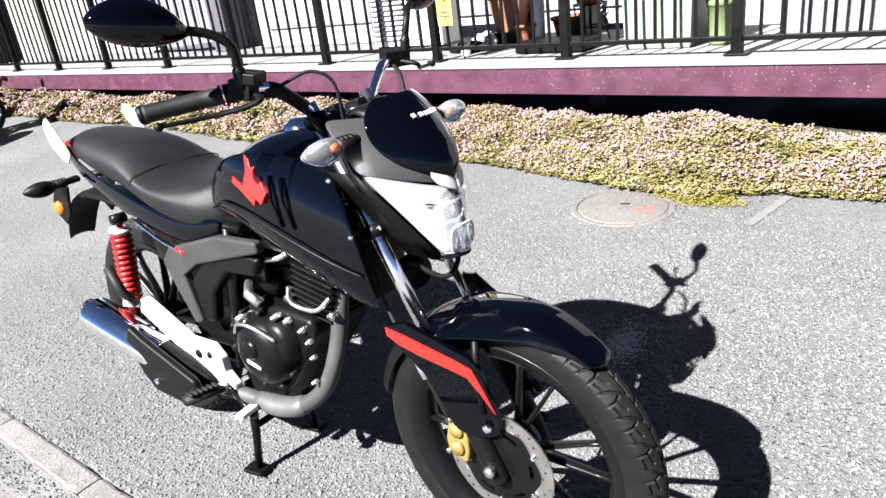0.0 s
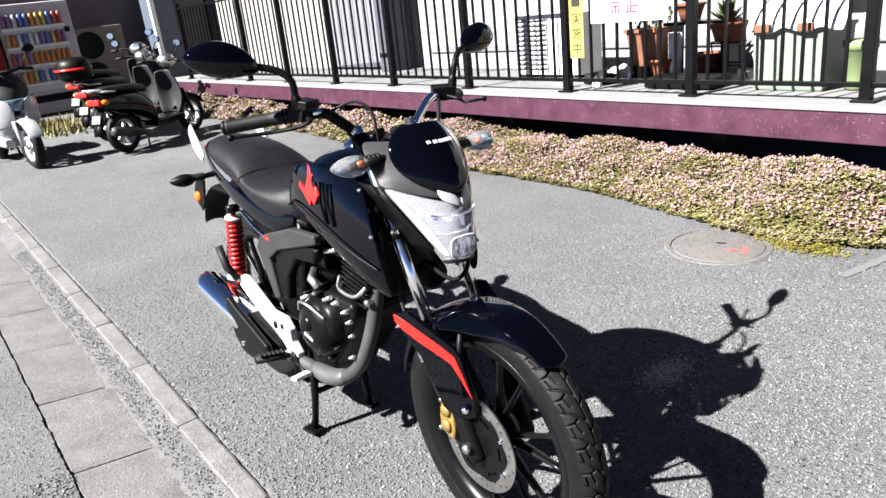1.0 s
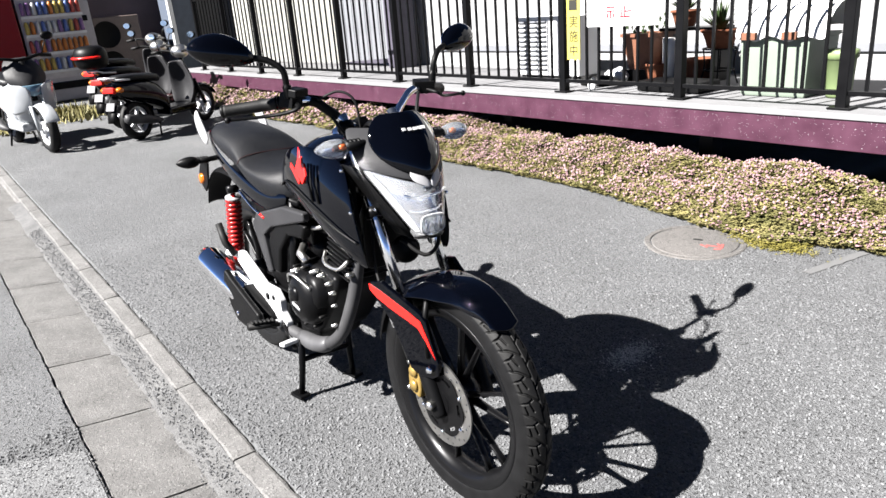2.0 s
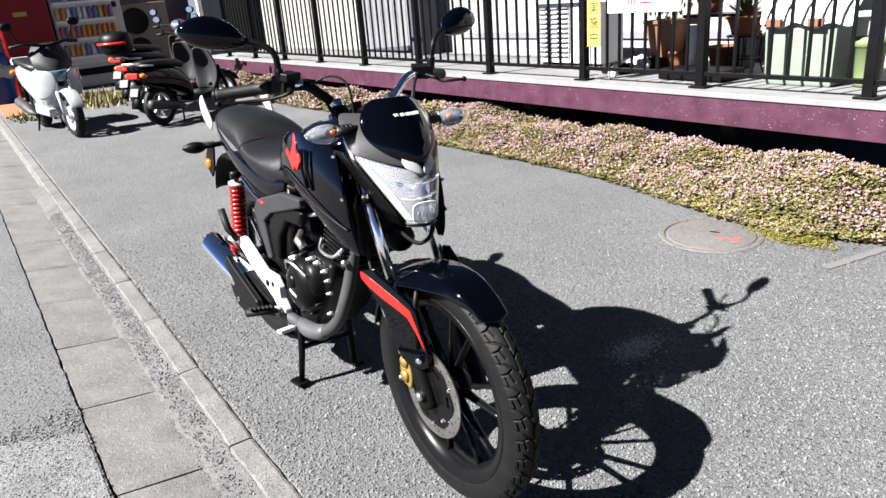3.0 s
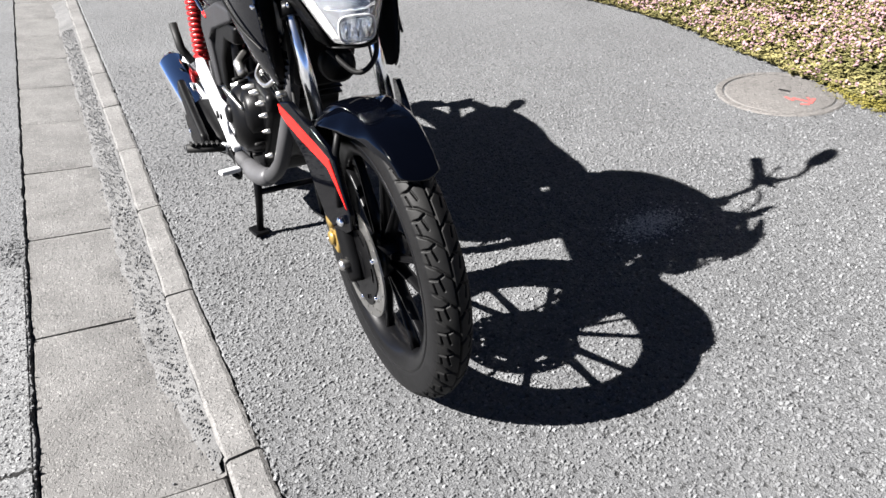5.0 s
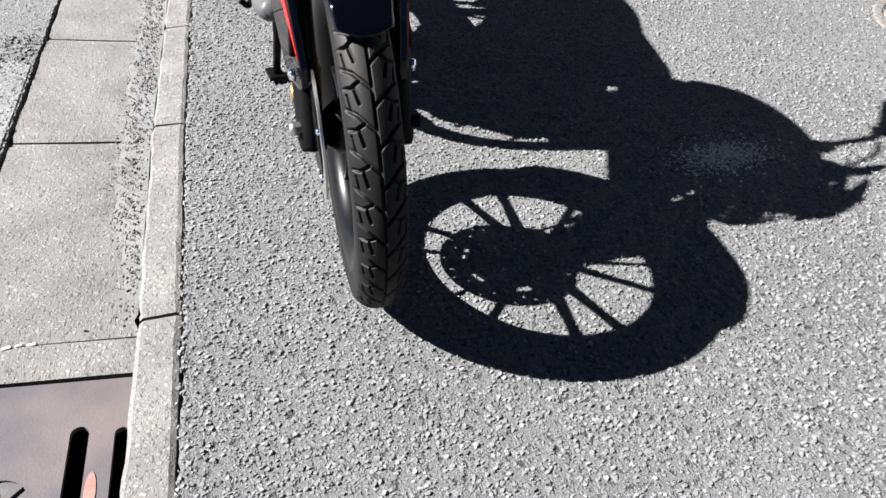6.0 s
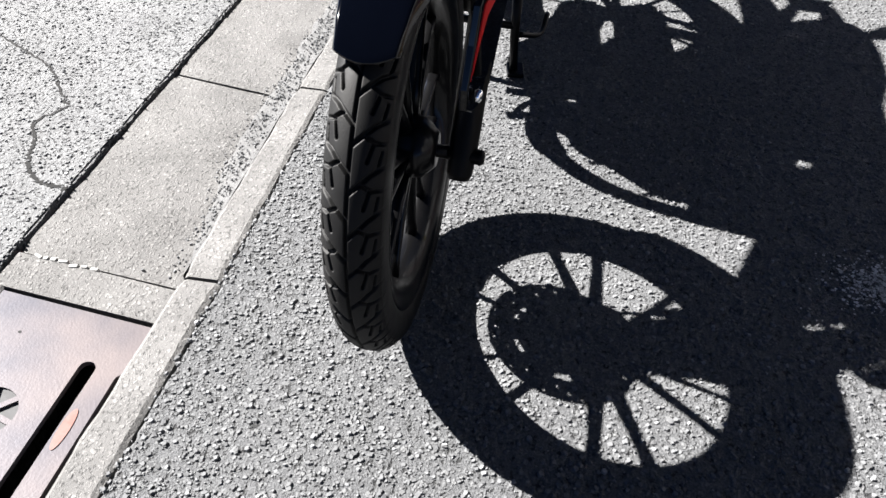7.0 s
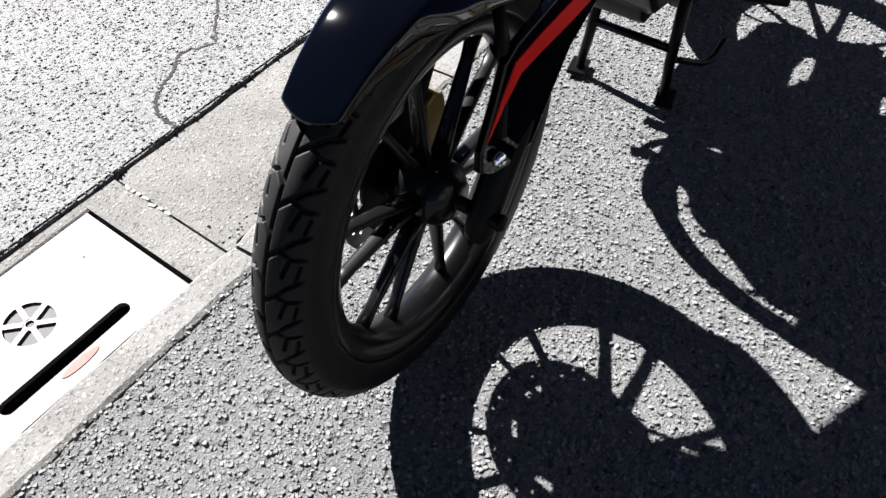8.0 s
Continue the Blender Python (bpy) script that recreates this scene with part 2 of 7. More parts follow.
def skin(bm, rows, wrap=False, caps=False):
    """A sheet (or, wrapped, a sleeve) through rows of points."""
    vs = [[bm.verts.new(Vector(p)) for p in row] for row in rows]
    for a, b in zip(vs, vs[1:]):
        k = len(a)
        for i in range(k if wrap else k - 1):
            bm.faces.new((a[i], a[(i + 1) % k], b[(i + 1) % k], b[i]))
    if caps:
        bm.faces.new(vs[0]), bm.faces.new(vs[-1])


def slab(bm, outline, y0, y1):
    """An outline of (x, z) drawn out from y0 to y1."""
    a = [bm.verts.new((x, y0, z)) for x, z in outline]
    b = [bm.verts.new((x, y1, z)) for x, z in outline]
    bm.faces.new(a), bm.faces.new(b)
    for i in range(len(a)):
        j = (i + 1) % len(a)
        bm.faces.new((a[i], a[j], b[j], b[i]))


def pierced(bm, outer, holes, z0, z1):
    """A plate of outline (x, y) with holes, from z0 up to z1."""
    top = []
    for loop in (outer, *holes):
        vs = [bm.verts.new((x, y, z1)) for x, y in loop]
        for i in range(len(vs)):
            top.append(bm.edges.new((vs[i], vs[(i + 1) % len(vs)])))
    got = bmesh.ops.triangle_fill(bm, edges=top, use_beauty=True)
    faces = [g for g in got["geom"] if isinstance(g, bmesh.types.BMFace)]
    ext = bmesh.ops.extrude_face_region(bm, geom=faces)
    bmesh.ops.translate(bm, verts=[g for g in ext["geom"] if isinstance(g, bmesh.types.BMVert)], vec=(0, 0, z0 - z1))


def B():
    return bmesh.new()


# ---- ground, gutter, bank, deck ----
GUT0, GUT1, KERB0 = 0.918, 1.348, 1.262  # the gutter's edges and its kerb's inner edge


def edge_wave(x, k):
    return 0.006 * noise.noise(Vector((x * 9, k, 0))) + 0.005 * noise.noise(Vector((x * 37, k, 3))) + 0.004 * noise.noise(Vector((x * 110, k, 6)))


def bow(x):
    """The kerb line is not quite straight."""
    return 0.008 * min(max((x + 0.35) / 0.7, 0), 1) + 0.010 * min(max((-x - 0.35) / 1.2, 0), 1)


xs = [-300, -60, -20] + [-12 + 0.05 * i for i in range(200)] + [-2 + 0.0125 * i for i in range(321)] + [6, 8, 8.02, 20, 60, 300]
rows = []
for x in xs:
    near = -12 <= x <= 2.0
    cut = 1 if -11.8 <= x <= 8 else 0  # the gutter's trench
    w0, w1 = (edge_wave(x, 0), 0.8 * edge_wave(x, 5) - 0.001 + bow(x)) if near else (0, 0)
    rows.append([(x, -300, 0), (x, -20, 0), (x, 0.0, 0), (x, GUT0 - 0.006 + w0, 0.0), (x, GUT0 + w0, -0.02 * cut), (x, GUT0 + w0, -0.45 * cut), (x, GUT1 + 0.004 + w1, -0.45 * cut), (x, GUT1 + 0.004 + w1, -0.008 * cut), (x, GUT1 + 0.012 + w1, 0.0), (x, 3.0, 0), (x, 5, 0), (x, 30, 0), (x, 300, 0)])
bm = B()
skin(bm, rows)
tagged(part("ground", bm, ASPHALT, smooth=False), "worn grey asphalt car park and lane with coarse stone chips", "ground", kind="structure")

# gutter blocks
gutter = tagged(empty("gutter", (0, GUT0, 0)), "weathered concrete L-shaped gutter with a low kerb", "gutter", kind="structure")


def gutter_block(x0, x1, bend=0.0):
    bm = B()
    n = 22
    prof = [(GUT0, -0.012), (GUT0 + 0.004, -0.006), (1.10, -0.030), (1.215, -0.050), (KERB0 - 0.012, -0.055), (KERB0, -0.048), (KERB0 + 0.004, -0.010), (KERB0 + 0.012, -0.003), (GUT1 - 0.012, -0.003), (GUT1 - 0.003, -0.007), (GUT1, -0.016), (GUT1, -0.12), (GUT0, -0.12)]
    rows = []
    for i in range(n + 1):
        t = i / n
        x = x0 + 0.004 + (x1 - x0 - 0.008) * t
        end = 0.006 if i in (0, n) else 0.0
        rows.append([(x, y - GUT0 + bow(x) * (y > 1.2) + 0.0035 * noise.noise(Vector((x * 14, y * 20, 1))) + 0.003 * noise.noise(Vector((x * 55, y * 30, 5))), z - end * (z > -0.05) + 0.0028 * noise.noise(Vector((x * 11, y * 11, 7 + 3 * x0))) + 0.0016 * noise.noise(Vector((x * 60, y * 60, 2)))) for y, z in prof])
    skin(bm, rows, wrap=True, caps=True)
    return part("gutter_block", bm, CONCRETE, gutter, smooth=False)


JOINT = -0.385
for k in range(19):
    gutter_block(JOINT - 0.598 * (k + 1), JOINT - 0.598 * k)
gutter_block(JOINT, 0.315)
# the pan's surround and the kerb beside the drain
pan0, drain0, drain1, dy0, dy1 = 0.319, 0.412, 0.938, 0.953, 1.270


def pan_z(y):
    return -0.007 - (y - GUT0) * 0.145


def pan_piece(x0, x1, y0, y1, name="drain_surround", lift=0.0):
    bm = B()
    rows = []
    n = 6
    for i in range(n + 1):
        x = x0 + (x1 - x0) * i / n
        rows.append([(x, y - GUT0 + bow(x) * (y > 1.2), z + 0.0018 * noise.noise(Vector((x * 13, y * 13, 2)))) for y, z in ((y0, -0.13), (y0, pan_z(y0) - 0.004 + lift), (y0 + 0.005, pan_z(y0) + lift), (y1 - 0.005, pan_z(y1) + lift), (y1, pan_z(y1) - 0.004 + lift), (y1, -0.13))])
    skin(bm, rows, wrap=True, caps=True)
    return part(name, bm, CONCRETE, gutter, smooth=False)


pan_piece(pan0, drain0 - 0.006, GUT0, KERB0 - 0.003, lift=0.004)
pan_piece(drain0 - 0.006, drain1 + 0.01, GUT0, dy0 - 0.006, lift=0.004)
pan_piece(drain1 + 0.01, drain1 + 0.1, GUT0, KERB0 - 0.003, lift=0.004)
for a, b in ((0.315, 0.94), (0.94, 1.545), (1.545, 2.15), (2.15, 2.755), (2.755, 3.36), (3.36, 3.965), (3.965, 6.0), (6.0, 8.0)):
    bm = B()
    rows = []
    for i in range(25):
        x = a + 0.004 + (b - a - 0.008) * i / 24
        rows.append([(x, y - GUT0 + bow(x) + 0.0035 * noise.noise(Vector((x * 14, y * 20, 1))) + 0.003 * noise.noise(Vector((x * 55, y * 30, 5))), z - 0.005 * (i in (0, 24)) + 0.0024 * noise.noise(Vector((x * 11, y * 11, 7))) + 0.0016 * noise.noise(Vector((x * 60, y * 60, 2)))) for y, z in ((KERB0, -0.10), (KERB0 + 0.003, -0.010), (KERB0 + 0.012, -0.003), (GUT1 - 0.012, -0.003), (GUT1 - 0.002, -0.008), (GUT1, -0.1))])
    skin(bm, rows, wrap=True, caps=True)
    part("kerb_stone", bm, CONCRETE, gutter, smooth=False)
for a, b in ((1.055, 1.66), (1.66, 2.26), (2.26, 2.86), (2.86, 3.46), (3.46, 4.06), (4.06, 6.0), (6.0, 8.0)):
    pan_piece(a, b, GUT0, KERB0 - 0.003, "gutter_pan")

# steel drain cover
COVER = mat("worn_steel_plate", (0.068, 0.068, 0.082), 0.5, 0.35, var=0.3, scale=5, bump=0.15, fine=260, other=(0.098, 0.082, 0.08))
drain = tagged(empty("drain_cover", m=pose(0.7, 1.1, pan_z(1.1) + 0.0005, -8.3, 0, 0)), "worn steel drain cover with long slots and a round spoked mark", "drain cover")


def slot(cx, cy, length, w):
    h = w / 2
    return [(cx - length / 2 + h - h * math.sin(math.pi * k / 8), cy - h * math.cos(math.pi * k / 8)) for k in range(9)] + [(cx + length / 2 - h + h * math.sin(math.pi * k / 8), cy + h * math.cos(math.pi * k / 8)) for k in range(9)]


def at_drain(loop):
    return [(x - 0.7, y - 1.1) for x, y in loop]


bm = B()
ring = [(0.652 + 0.047 * math.cos(a * math.pi / 18), 1.078 + 0.047 * math.sin(a * math.pi / 18)) for a in range(36)]
pierced(bm, at_drain([(drain0 + 0.004, dy0 - 0.002), (drain1 + 0.004, dy0 - 0.002), (drain1 + 0.004, dy1), (drain0 + 0.006, dy1)]), [at_drain(slot(0.655, 1.185, 0.275, 0.03)), at_drain(slot(0.665, 1.2525, 0.275, 0.024)), at_drain(ring)], -0.006, 0.006)
plate = part("plate", bm, COVER, drain, smooth=False)
bm = B()
lathe(bm, [(0.0, 0.0015), (0.047, 0.0015)], pose(-0.048, -0.022, 0, 90, 0, 0), 32)
part("mark_backing", bm, mat("dull_grey_enamel", (0.048, 0.048, 0.0495), 0.7, var=0.25, scale=60, bump=0.1), plate)
for k in range(6):
    a = k * math.pi / 3 + 0.3
    bm = B()
    box(bm, (-0.048 + 0.029 * math.cos(a), -0.022 + 0.029 * math.sin(a), 0.003), (0.036, 0.010, 0.006), (0, 0, math.degrees(a)))
    part("spoke", bm, COVER, plate, smooth=False)
bm = B()
lathe(bm, [(0.008, -0.003), (0.008, 0.005), (0.014, 0.005), (0.014, -0.003)], pose(-0.048, -0.022, 0, 90, 0, 0), 24)
part("hub_ring", bm, COVER, plate, smooth=False)
bm = B()
lathe(bm, [(0.0, 0.0065), (0.003, 0.0065)], pose(-0.206, -0.066, 0, 90, 0, 0), 12)
part("rivet_hole", bm, RUBBER, plate)
SPRAY = mat("faded_red_spray", (0.24, 0.098, 0.082), 0.75, var=0.35, scale=60, bump=0.1, other=(0.15, 0.1, 0.092))
bm = B()
rr = [(0.65 + 0.04 * math.cos(a * math.pi / 12) * (1 + 0.3 * noise.noise(Vector((a, 0, 0)))), 1.2125 + 0.009 * math.sin(a * math.pi / 12)) for a in range(24)]
pierced(bm, at_drain(rr), [], 0.0062, 0.0072)
part("spray_mark", bm, SPRAY, plate, "faded red spray mark", smooth=False)

# crumbled white mortar left in the pan's joint
g = np.random.default_rng(23)
MORTAR = mat("white_mortar", (0.19, 0.188, 0.182), 0.85, var=0.25, scale=60, bump=0.4, fine=220)
y = GUT0 + 0.035
while y < 1.075:
    w = float(g.uniform(0.008, 0.022))
    bm = B()
    box(bm, (pan0 - 0.002 + float(g.normal(0, 0.0015)), y + w / 2, pan_z(y + w / 2) + 0.001), (float(g.uniform(0.007, 0.011)), w, 0.012), (float(g.normal(0, 4)), float(g.normal(0, 6)), float(g.normal(0, 9))))
    tagged(part("mortar_crumb", bm, MORTAR, bevel=0.002), "crumb of white mortar in the concrete joint", "mortar", group="mortar crumbs in the joint")
    y += w + float(g.uniform(0.001, 0.006))

# loose and half-sunk stone chips
def stones(name, count, x0, x1, y0, y1, r0, r1, high, label, keep=None, lift=None):
    g = np.random.default_rng(11)
    x, y = g.uniform(x0, x1, count), g.uniform(y0, y1, count)
    r = r0 + (r1 - r0) * g.random(count) ** 1.8
    ang = np.arange(5) * 2 * math.pi / 5
    a = ang[None] + g.uniform(0, 6.28, count)[:, None]
    k = g.uniform(0.65, 1.2, (count, 5))
    base = np.stack([x[:, None] + r[:, None] * k * np.cos(a), y[:, None] + r[:, None] * k * np.sin(a), np.full((count, 5), -0.002)], -1)
    t = g.uniform(0.45, 0.8, (count, 5)) * k
    h = high * (0.35 + g.random(count)) * (0.5 + r / r1)
    tilt = g.normal(0, 0.18, (count, 2))
    dx, dy = r[:, None] * t * np.cos(a), r[:, None] * t * np.sin(a)
    top = np.stack([x[:, None] + dx, y[:, None] + dy, h[:, None] + dx * tilt[:, :1] + dy * tilt[:, 1:]], -1)
    pts = np.concatenate([base, top], 1)
    if lift is not None:
        pts[:, :, 2] += lift(x, y)[:, None]
    if keep is not None:
        pts = pts[keep(x, y)]
    n = len(pts)
    o = np.arange(n)[:, None] * 10
    faces = [tuple(f) for k_ in range(5) for f in (o + np.array([k_, (k_ + 1) % 5, 5 + (k_ + 1) % 5, 5 + k_])).tolist()] + [tuple(f) for f in (o + np.arange(5, 10)).tolist()]
    return tagged(raw(name, pts.reshape(-1, 3).tolist(), faces, STONE), label, "stone chips", kind="stuff")


def fading(x, y):
    """Chips stand out most near the yard's corner and sink into the binder farther off."""
    far = np.hypot((x - 0.35) / 2.4, (y - 2.0) / 1.7)
    return np.random.default_rng(4).random(len(x)) < np.clip(1.45 - far, 0, 1)


stones("stone_chips", 130000, -3.0, 1.5, GUT1 + 0.006, 4.0, 0.0018, 0.0066, 0.0026, "pale and dark stone chips set in the worn asphalt", fading)
stones("stone_chips", 12000, -1.0, 1.1, 0.05, GUT0 - 0.004, 0.0016, 0.006, 0.0022, "stone chips set in the asphalt of the lane").location.z = 0.003
def fill_edge(x):
    return 1.172 + 0.2 * max(0.0, x + 0.1) + 0.022 * noise.noise(Vector((x * 3.3, 2, 0))) + 0.012 * noise.noise(Vector((x * 13, 5, 0)))


# washed-in grit along the kerb
bm = B()
rows = []
for i in range(220):
    x = -5.0 + 0.0242 * i
    e = fill_edge(x)
    k1 = KERB0 + bow(x) + 0.004
    rows.append([(x, e, pan_z(e) - 0.004), (x, e + 0.012, pan_z(e) + 0.004 + 0.003 * noise.noise(Vector((x * 20, 0, 0)))), (x, (e + k1) / 2, -0.026 + 0.005 * noise.noise(Vector((x * 9, 1, 0)))), (x, k1, -0.008 + 0.006 * noise.noise(Vector((x * 7, 3, 0))))])
skin(bm, rows)
tagged(part("gutter_fill", bm, GRIT), "washed-in grit filling the gutter along the kerb", "grit", kind="structure")
stones("gutter_grit", 6000, -4.0, 0.32, 1.14, KERB0 + 0.002, 0.0010, 0.0042, 0.0024, "loose grit lying in the gutter along the kerb", lambda x, y: np.random.default_rng(3).random(len(x)) < np.clip((y - 1.15 - 0.2 * np.maximum(0, x + 0.1)) / 0.06, 0.03, 1), lambda x, y: np.where(y < 1.185, pan_z(y), -0.034 + (y - 1.185) * 0.30) + 0.002)
# a paler, coarser stretch of the lane
bm = B()
rows = []
for i in range(64):
    x = -0.82 + 0.05 * i
    rows.append([(x + 0.5 * (max(y, 0) - 0.9) + 0.02 * noise.noise(Vector((y * 7, 1, 4))), y, 0.003 if 0 < i else -0.002) for y in (-1.5, -0.8, -0.3, 0.0, 0.2, 0.4, 0.6, 0.75, 0.86, GUT0 - 0.012)])
skin(bm, rows)
tagged(part("road_patch", bm, ASPHALT_PALE, smooth=False), "paler coarse stretch of asphalt in the lane", "road", kind="structure")
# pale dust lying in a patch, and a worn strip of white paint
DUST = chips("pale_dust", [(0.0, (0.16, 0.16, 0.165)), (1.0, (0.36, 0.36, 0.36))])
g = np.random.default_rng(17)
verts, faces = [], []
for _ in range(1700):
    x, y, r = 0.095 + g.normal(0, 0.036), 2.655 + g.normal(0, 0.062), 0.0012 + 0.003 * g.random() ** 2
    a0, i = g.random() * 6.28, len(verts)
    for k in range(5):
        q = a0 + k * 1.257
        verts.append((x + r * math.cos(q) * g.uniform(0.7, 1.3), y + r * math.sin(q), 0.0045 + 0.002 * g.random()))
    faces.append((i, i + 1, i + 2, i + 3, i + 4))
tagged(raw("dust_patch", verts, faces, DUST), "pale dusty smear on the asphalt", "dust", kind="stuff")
ROAD_WHITE = mat("worn_road_paint", (0.108, 0.108, 0.108), 0.8, var=0.3, scale=30, bump=0.3, fine=120, other=(0.081, 0.081, 0.0825))
bm = B()
skin(bm, [[(0.19 + 0.078 * t + s * (0.022 + 0.006 * noise.noise(Vector((t * 9, s, 2)))), 3.79 + 0.40 * t, 0.004) for s in (-1, 1)] for t in (k / 20 for k in range(21))])
tagged(part("paint_strip", bm, ROAD_WHITE, smooth=False), "worn strip of white paint on the asphalt", "road marking", kind="structure")
CRACK = mat("crack_dirt", (0.006, 0.006, 0.006), 0.95, var=0.3, bump=0.3)


def crack(pts, w0, w1, seed):
    line = curve([(x, y, 0.0045) for x, y in pts], 14)
    bm = B()
    a, b = [], []
    for i, p in enumerate(line):
        d = (line[min(i + 1, len(line) - 1)] - line[max(i - 1, 0)]).normalized()
        s = Vector((-d.y, d.x, 0))
        j = 0.009 * noise.noise(Vector((i * 0.45, seed, 0))) + 0.006 * noise.noise(Vector((i * 1.3, seed, 5)))
        w = (w0 + (w1 - w0) * i / len(line)) * (0.6 + 0.9 * abs(noise.noise(Vector((i * 0.6, seed, 9)))))
        a.append(p + s * (j + w))
        b.append(p + s * (j - w))
    skin(bm, [a, b])
    tagged(part("road_crack", bm, CRACK, smooth=False), "dark wandering crack in the lane's asphalt", "crack", kind="structure")


crack([(0.126, 0.912), (0.115, 0.832), (0.07, 0.78), (0.03, 0.756), (-0.03, 0.73), (-0.09, 0.69), (-0.165, 0.73), (-0.198, 0.70), (-0.31, 0.60), (-0.35, 0.548), (-0.428, 0.404), (-0.497, 0.259)], 0.007, 0.004, 1)
crack([(-2.2, 0.60), (-1.95, 0.70), (-1.80, 0.62), (-1.62, 0.68)], 0.003, 0.002, 4)

# manhole cover set in the asphalt
MAN = aggregate("manhole_concrete", (0.075, 0.0705, 0.0675), (0.06, 0.057, 0.054), (0.108, 0.102, 0.099), 0.009, 0.6, (0.072, 0.063, 0.057), 0.25)
man = tagged(empty("manhole_cover", (-0.41, 3.82, 0.0)), "round concrete manhole cover with a red paint mark", "manhole cover")
bm = B()
lathe(bm, [(0.0, 0.006), (0.17, 0.006), (0.214, 0.005), (0.219, 0.0)], pose(0, 0, 0, 90, 0, 0), 48)
part("lid", bm, MAN, man, smooth=False)
bm = B()
lathe(bm, [(0.224, 0.001), (0.227, 0.006), (0.250, 0.006), (0.256, 0.001)], pose(0, 0, 0, 90, 0, 0), 48)
part("frame_ring", bm, MAN, man, smooth=False)
bm = B()
box(bm, (0.0, 0.03, 0.006), (0.05, 0.018, 0.004), (0, 0, 20))
part("lift_slot", bm, RUBBER, man, bevel=0.004)
PINK = mat("red_ground_paint", (0.225, 0.051, 0.048), 0.7, var=0.2, scale=60, bump=0.2, other=(0.18, 0.06, 0.054))
bm = B()
for cx, cy, sx, sy, r in ((0.11, -0.005, 0.07, 0.014, 15), (0.145, 0.02, 0.016, 0.06, 25), (0.075, -0.03, 0.05, 0.012, -12), (0.15, -0.03, 0.035, 0.014, 40), (0.12, 0.03, 0.03, 0.010, -30)):
    box(bm, (cx, cy, 0.0072), (sx, sy, 0.0016), (0, 0, r))
part("paint_mark", bm, PINK, man, "red paint mark", smooth=False)


def bank_edge(x):
    pts = [(-14, 4.28), (-6.5, 4.237), (-5.65, 4.346), (-3.4, 4.134), (-2.53, 4.183), (-1.955, 4.225), (-1.42, 4.214), (-0.83, 4.109), (-0.52, 4.06), (-0.14, 4.011), (0.204, 4.211), (0.8, 4.26), (6, 4.26)]
    for (a, ya), (b, yb) in zip(pts, pts[1:]):
        if a <= x <= b:
            return ya + (yb - ya) * (x - a) / (b - a) + 0.02 * noise.noise(Vector((x * 5, 0, 0)))
    return 4.4


BANK_TOP = 4.62


def bank_z(x, y):
    e = bank_edge(x)
    t = min(max((y - e) / (BANK_TOP - e), 0), 1.2)
    return 0.22 * (1 - (1 - min(t, 1)) ** 1.6) * (0.75 + 0.45 * noise.noise(Vector((x * 1.7, y * 2, 4)))) + 0.045 * min(1, 3 * t) * noise.noise(Vector((x * 4.6, y * 6, 8))) + 0.015 * noise.noise(Vector((x * 9, y * 9, 0)))


SOIL = mat("soil", (0.021, 0.018, 0.0105), 0.9, var=0.4, scale=18, bump=0.6, fine=90, other=(0.03, 0.03, 0.012))
bm = B()
rows = []
for i in range(361):
    x = -13 + 0.05 * i
    e = bank_edge(x)
    rows.append([(x, e + (5.6 - e) * t, (bank_z(x, e + (5.6 - e) * t) if t > 0 else -0.02)) for t in (0, 0.04, 0.08, 0.14, 0.2, 0.27, 0.35, 0.6, 1)])
skin(bm, rows)
tagged(part("bank", bm, SOIL), "low earth bank under the deck edge", "bank", kind="structure")

LEAF = mat("leaf", (0.104, 0.102, 0.038), 0.6, var=0.3, scale=9, bump=0.0, fine=60, other=(0.1638, 0.1404, 0.0585))
PETAL = mat("petal", (0.178, 0.100, 0.112), 0.6, var=0.3, scale=30, bump=0.0, fine=90, other=(0.21, 0.142, 0.15))
rng = np.random.default_rng(5)


def scatter(count, lo, hi, size, make):
    verts, faces = [], []
    for _ in range(count):
        x = lo + (hi - lo) * rng.random()
        e = bank_edge(x)
        y = e - 0.03 + (BANK_TOP + 0.12 - e) * rng.random() ** 0.9
        if make is bloom and noise.noise(Vector((x * 3.1, y * 5, 1))) + 0.5 * noise.noise(Vector((x * 11, y * 14, 6))) < rng.uniform(-0.75, 0.45):
            continue
        make(verts, faces, x, y, max(bank_z(x, y), 0.0), size * (0.6 + 0.8 * rng.random()))
    return verts, faces


def sprig(verts, faces, x, y, z, s):
    turn, h = rng.random() * 6.283, 0.01 + 0.035 * rng.random()
    for k in range(5):
        a = turn + k * 1.257 + rng.random() * 0.5
        tilt = 0.3 + 0.7 * rng.random()
        c, w = Vector((math.cos(a), math.sin(a), tilt * 0.8)), Vector((-math.sin(a), math.cos(a), 0)) * s * 0.38
        p = Vector((x, y, z + h * (0.4 + 0.6 * rng.random())))
        i = len(verts)
        verts.extend([tuple(p), tuple(p + c * s * 0.6 + w), tuple(p + c * s * 1.1 - Vector((0, 0, s * 0.25))), tuple(p + c * s * 0.6 - w)])
        faces.append((i, i + 1, i + 2, i + 3))


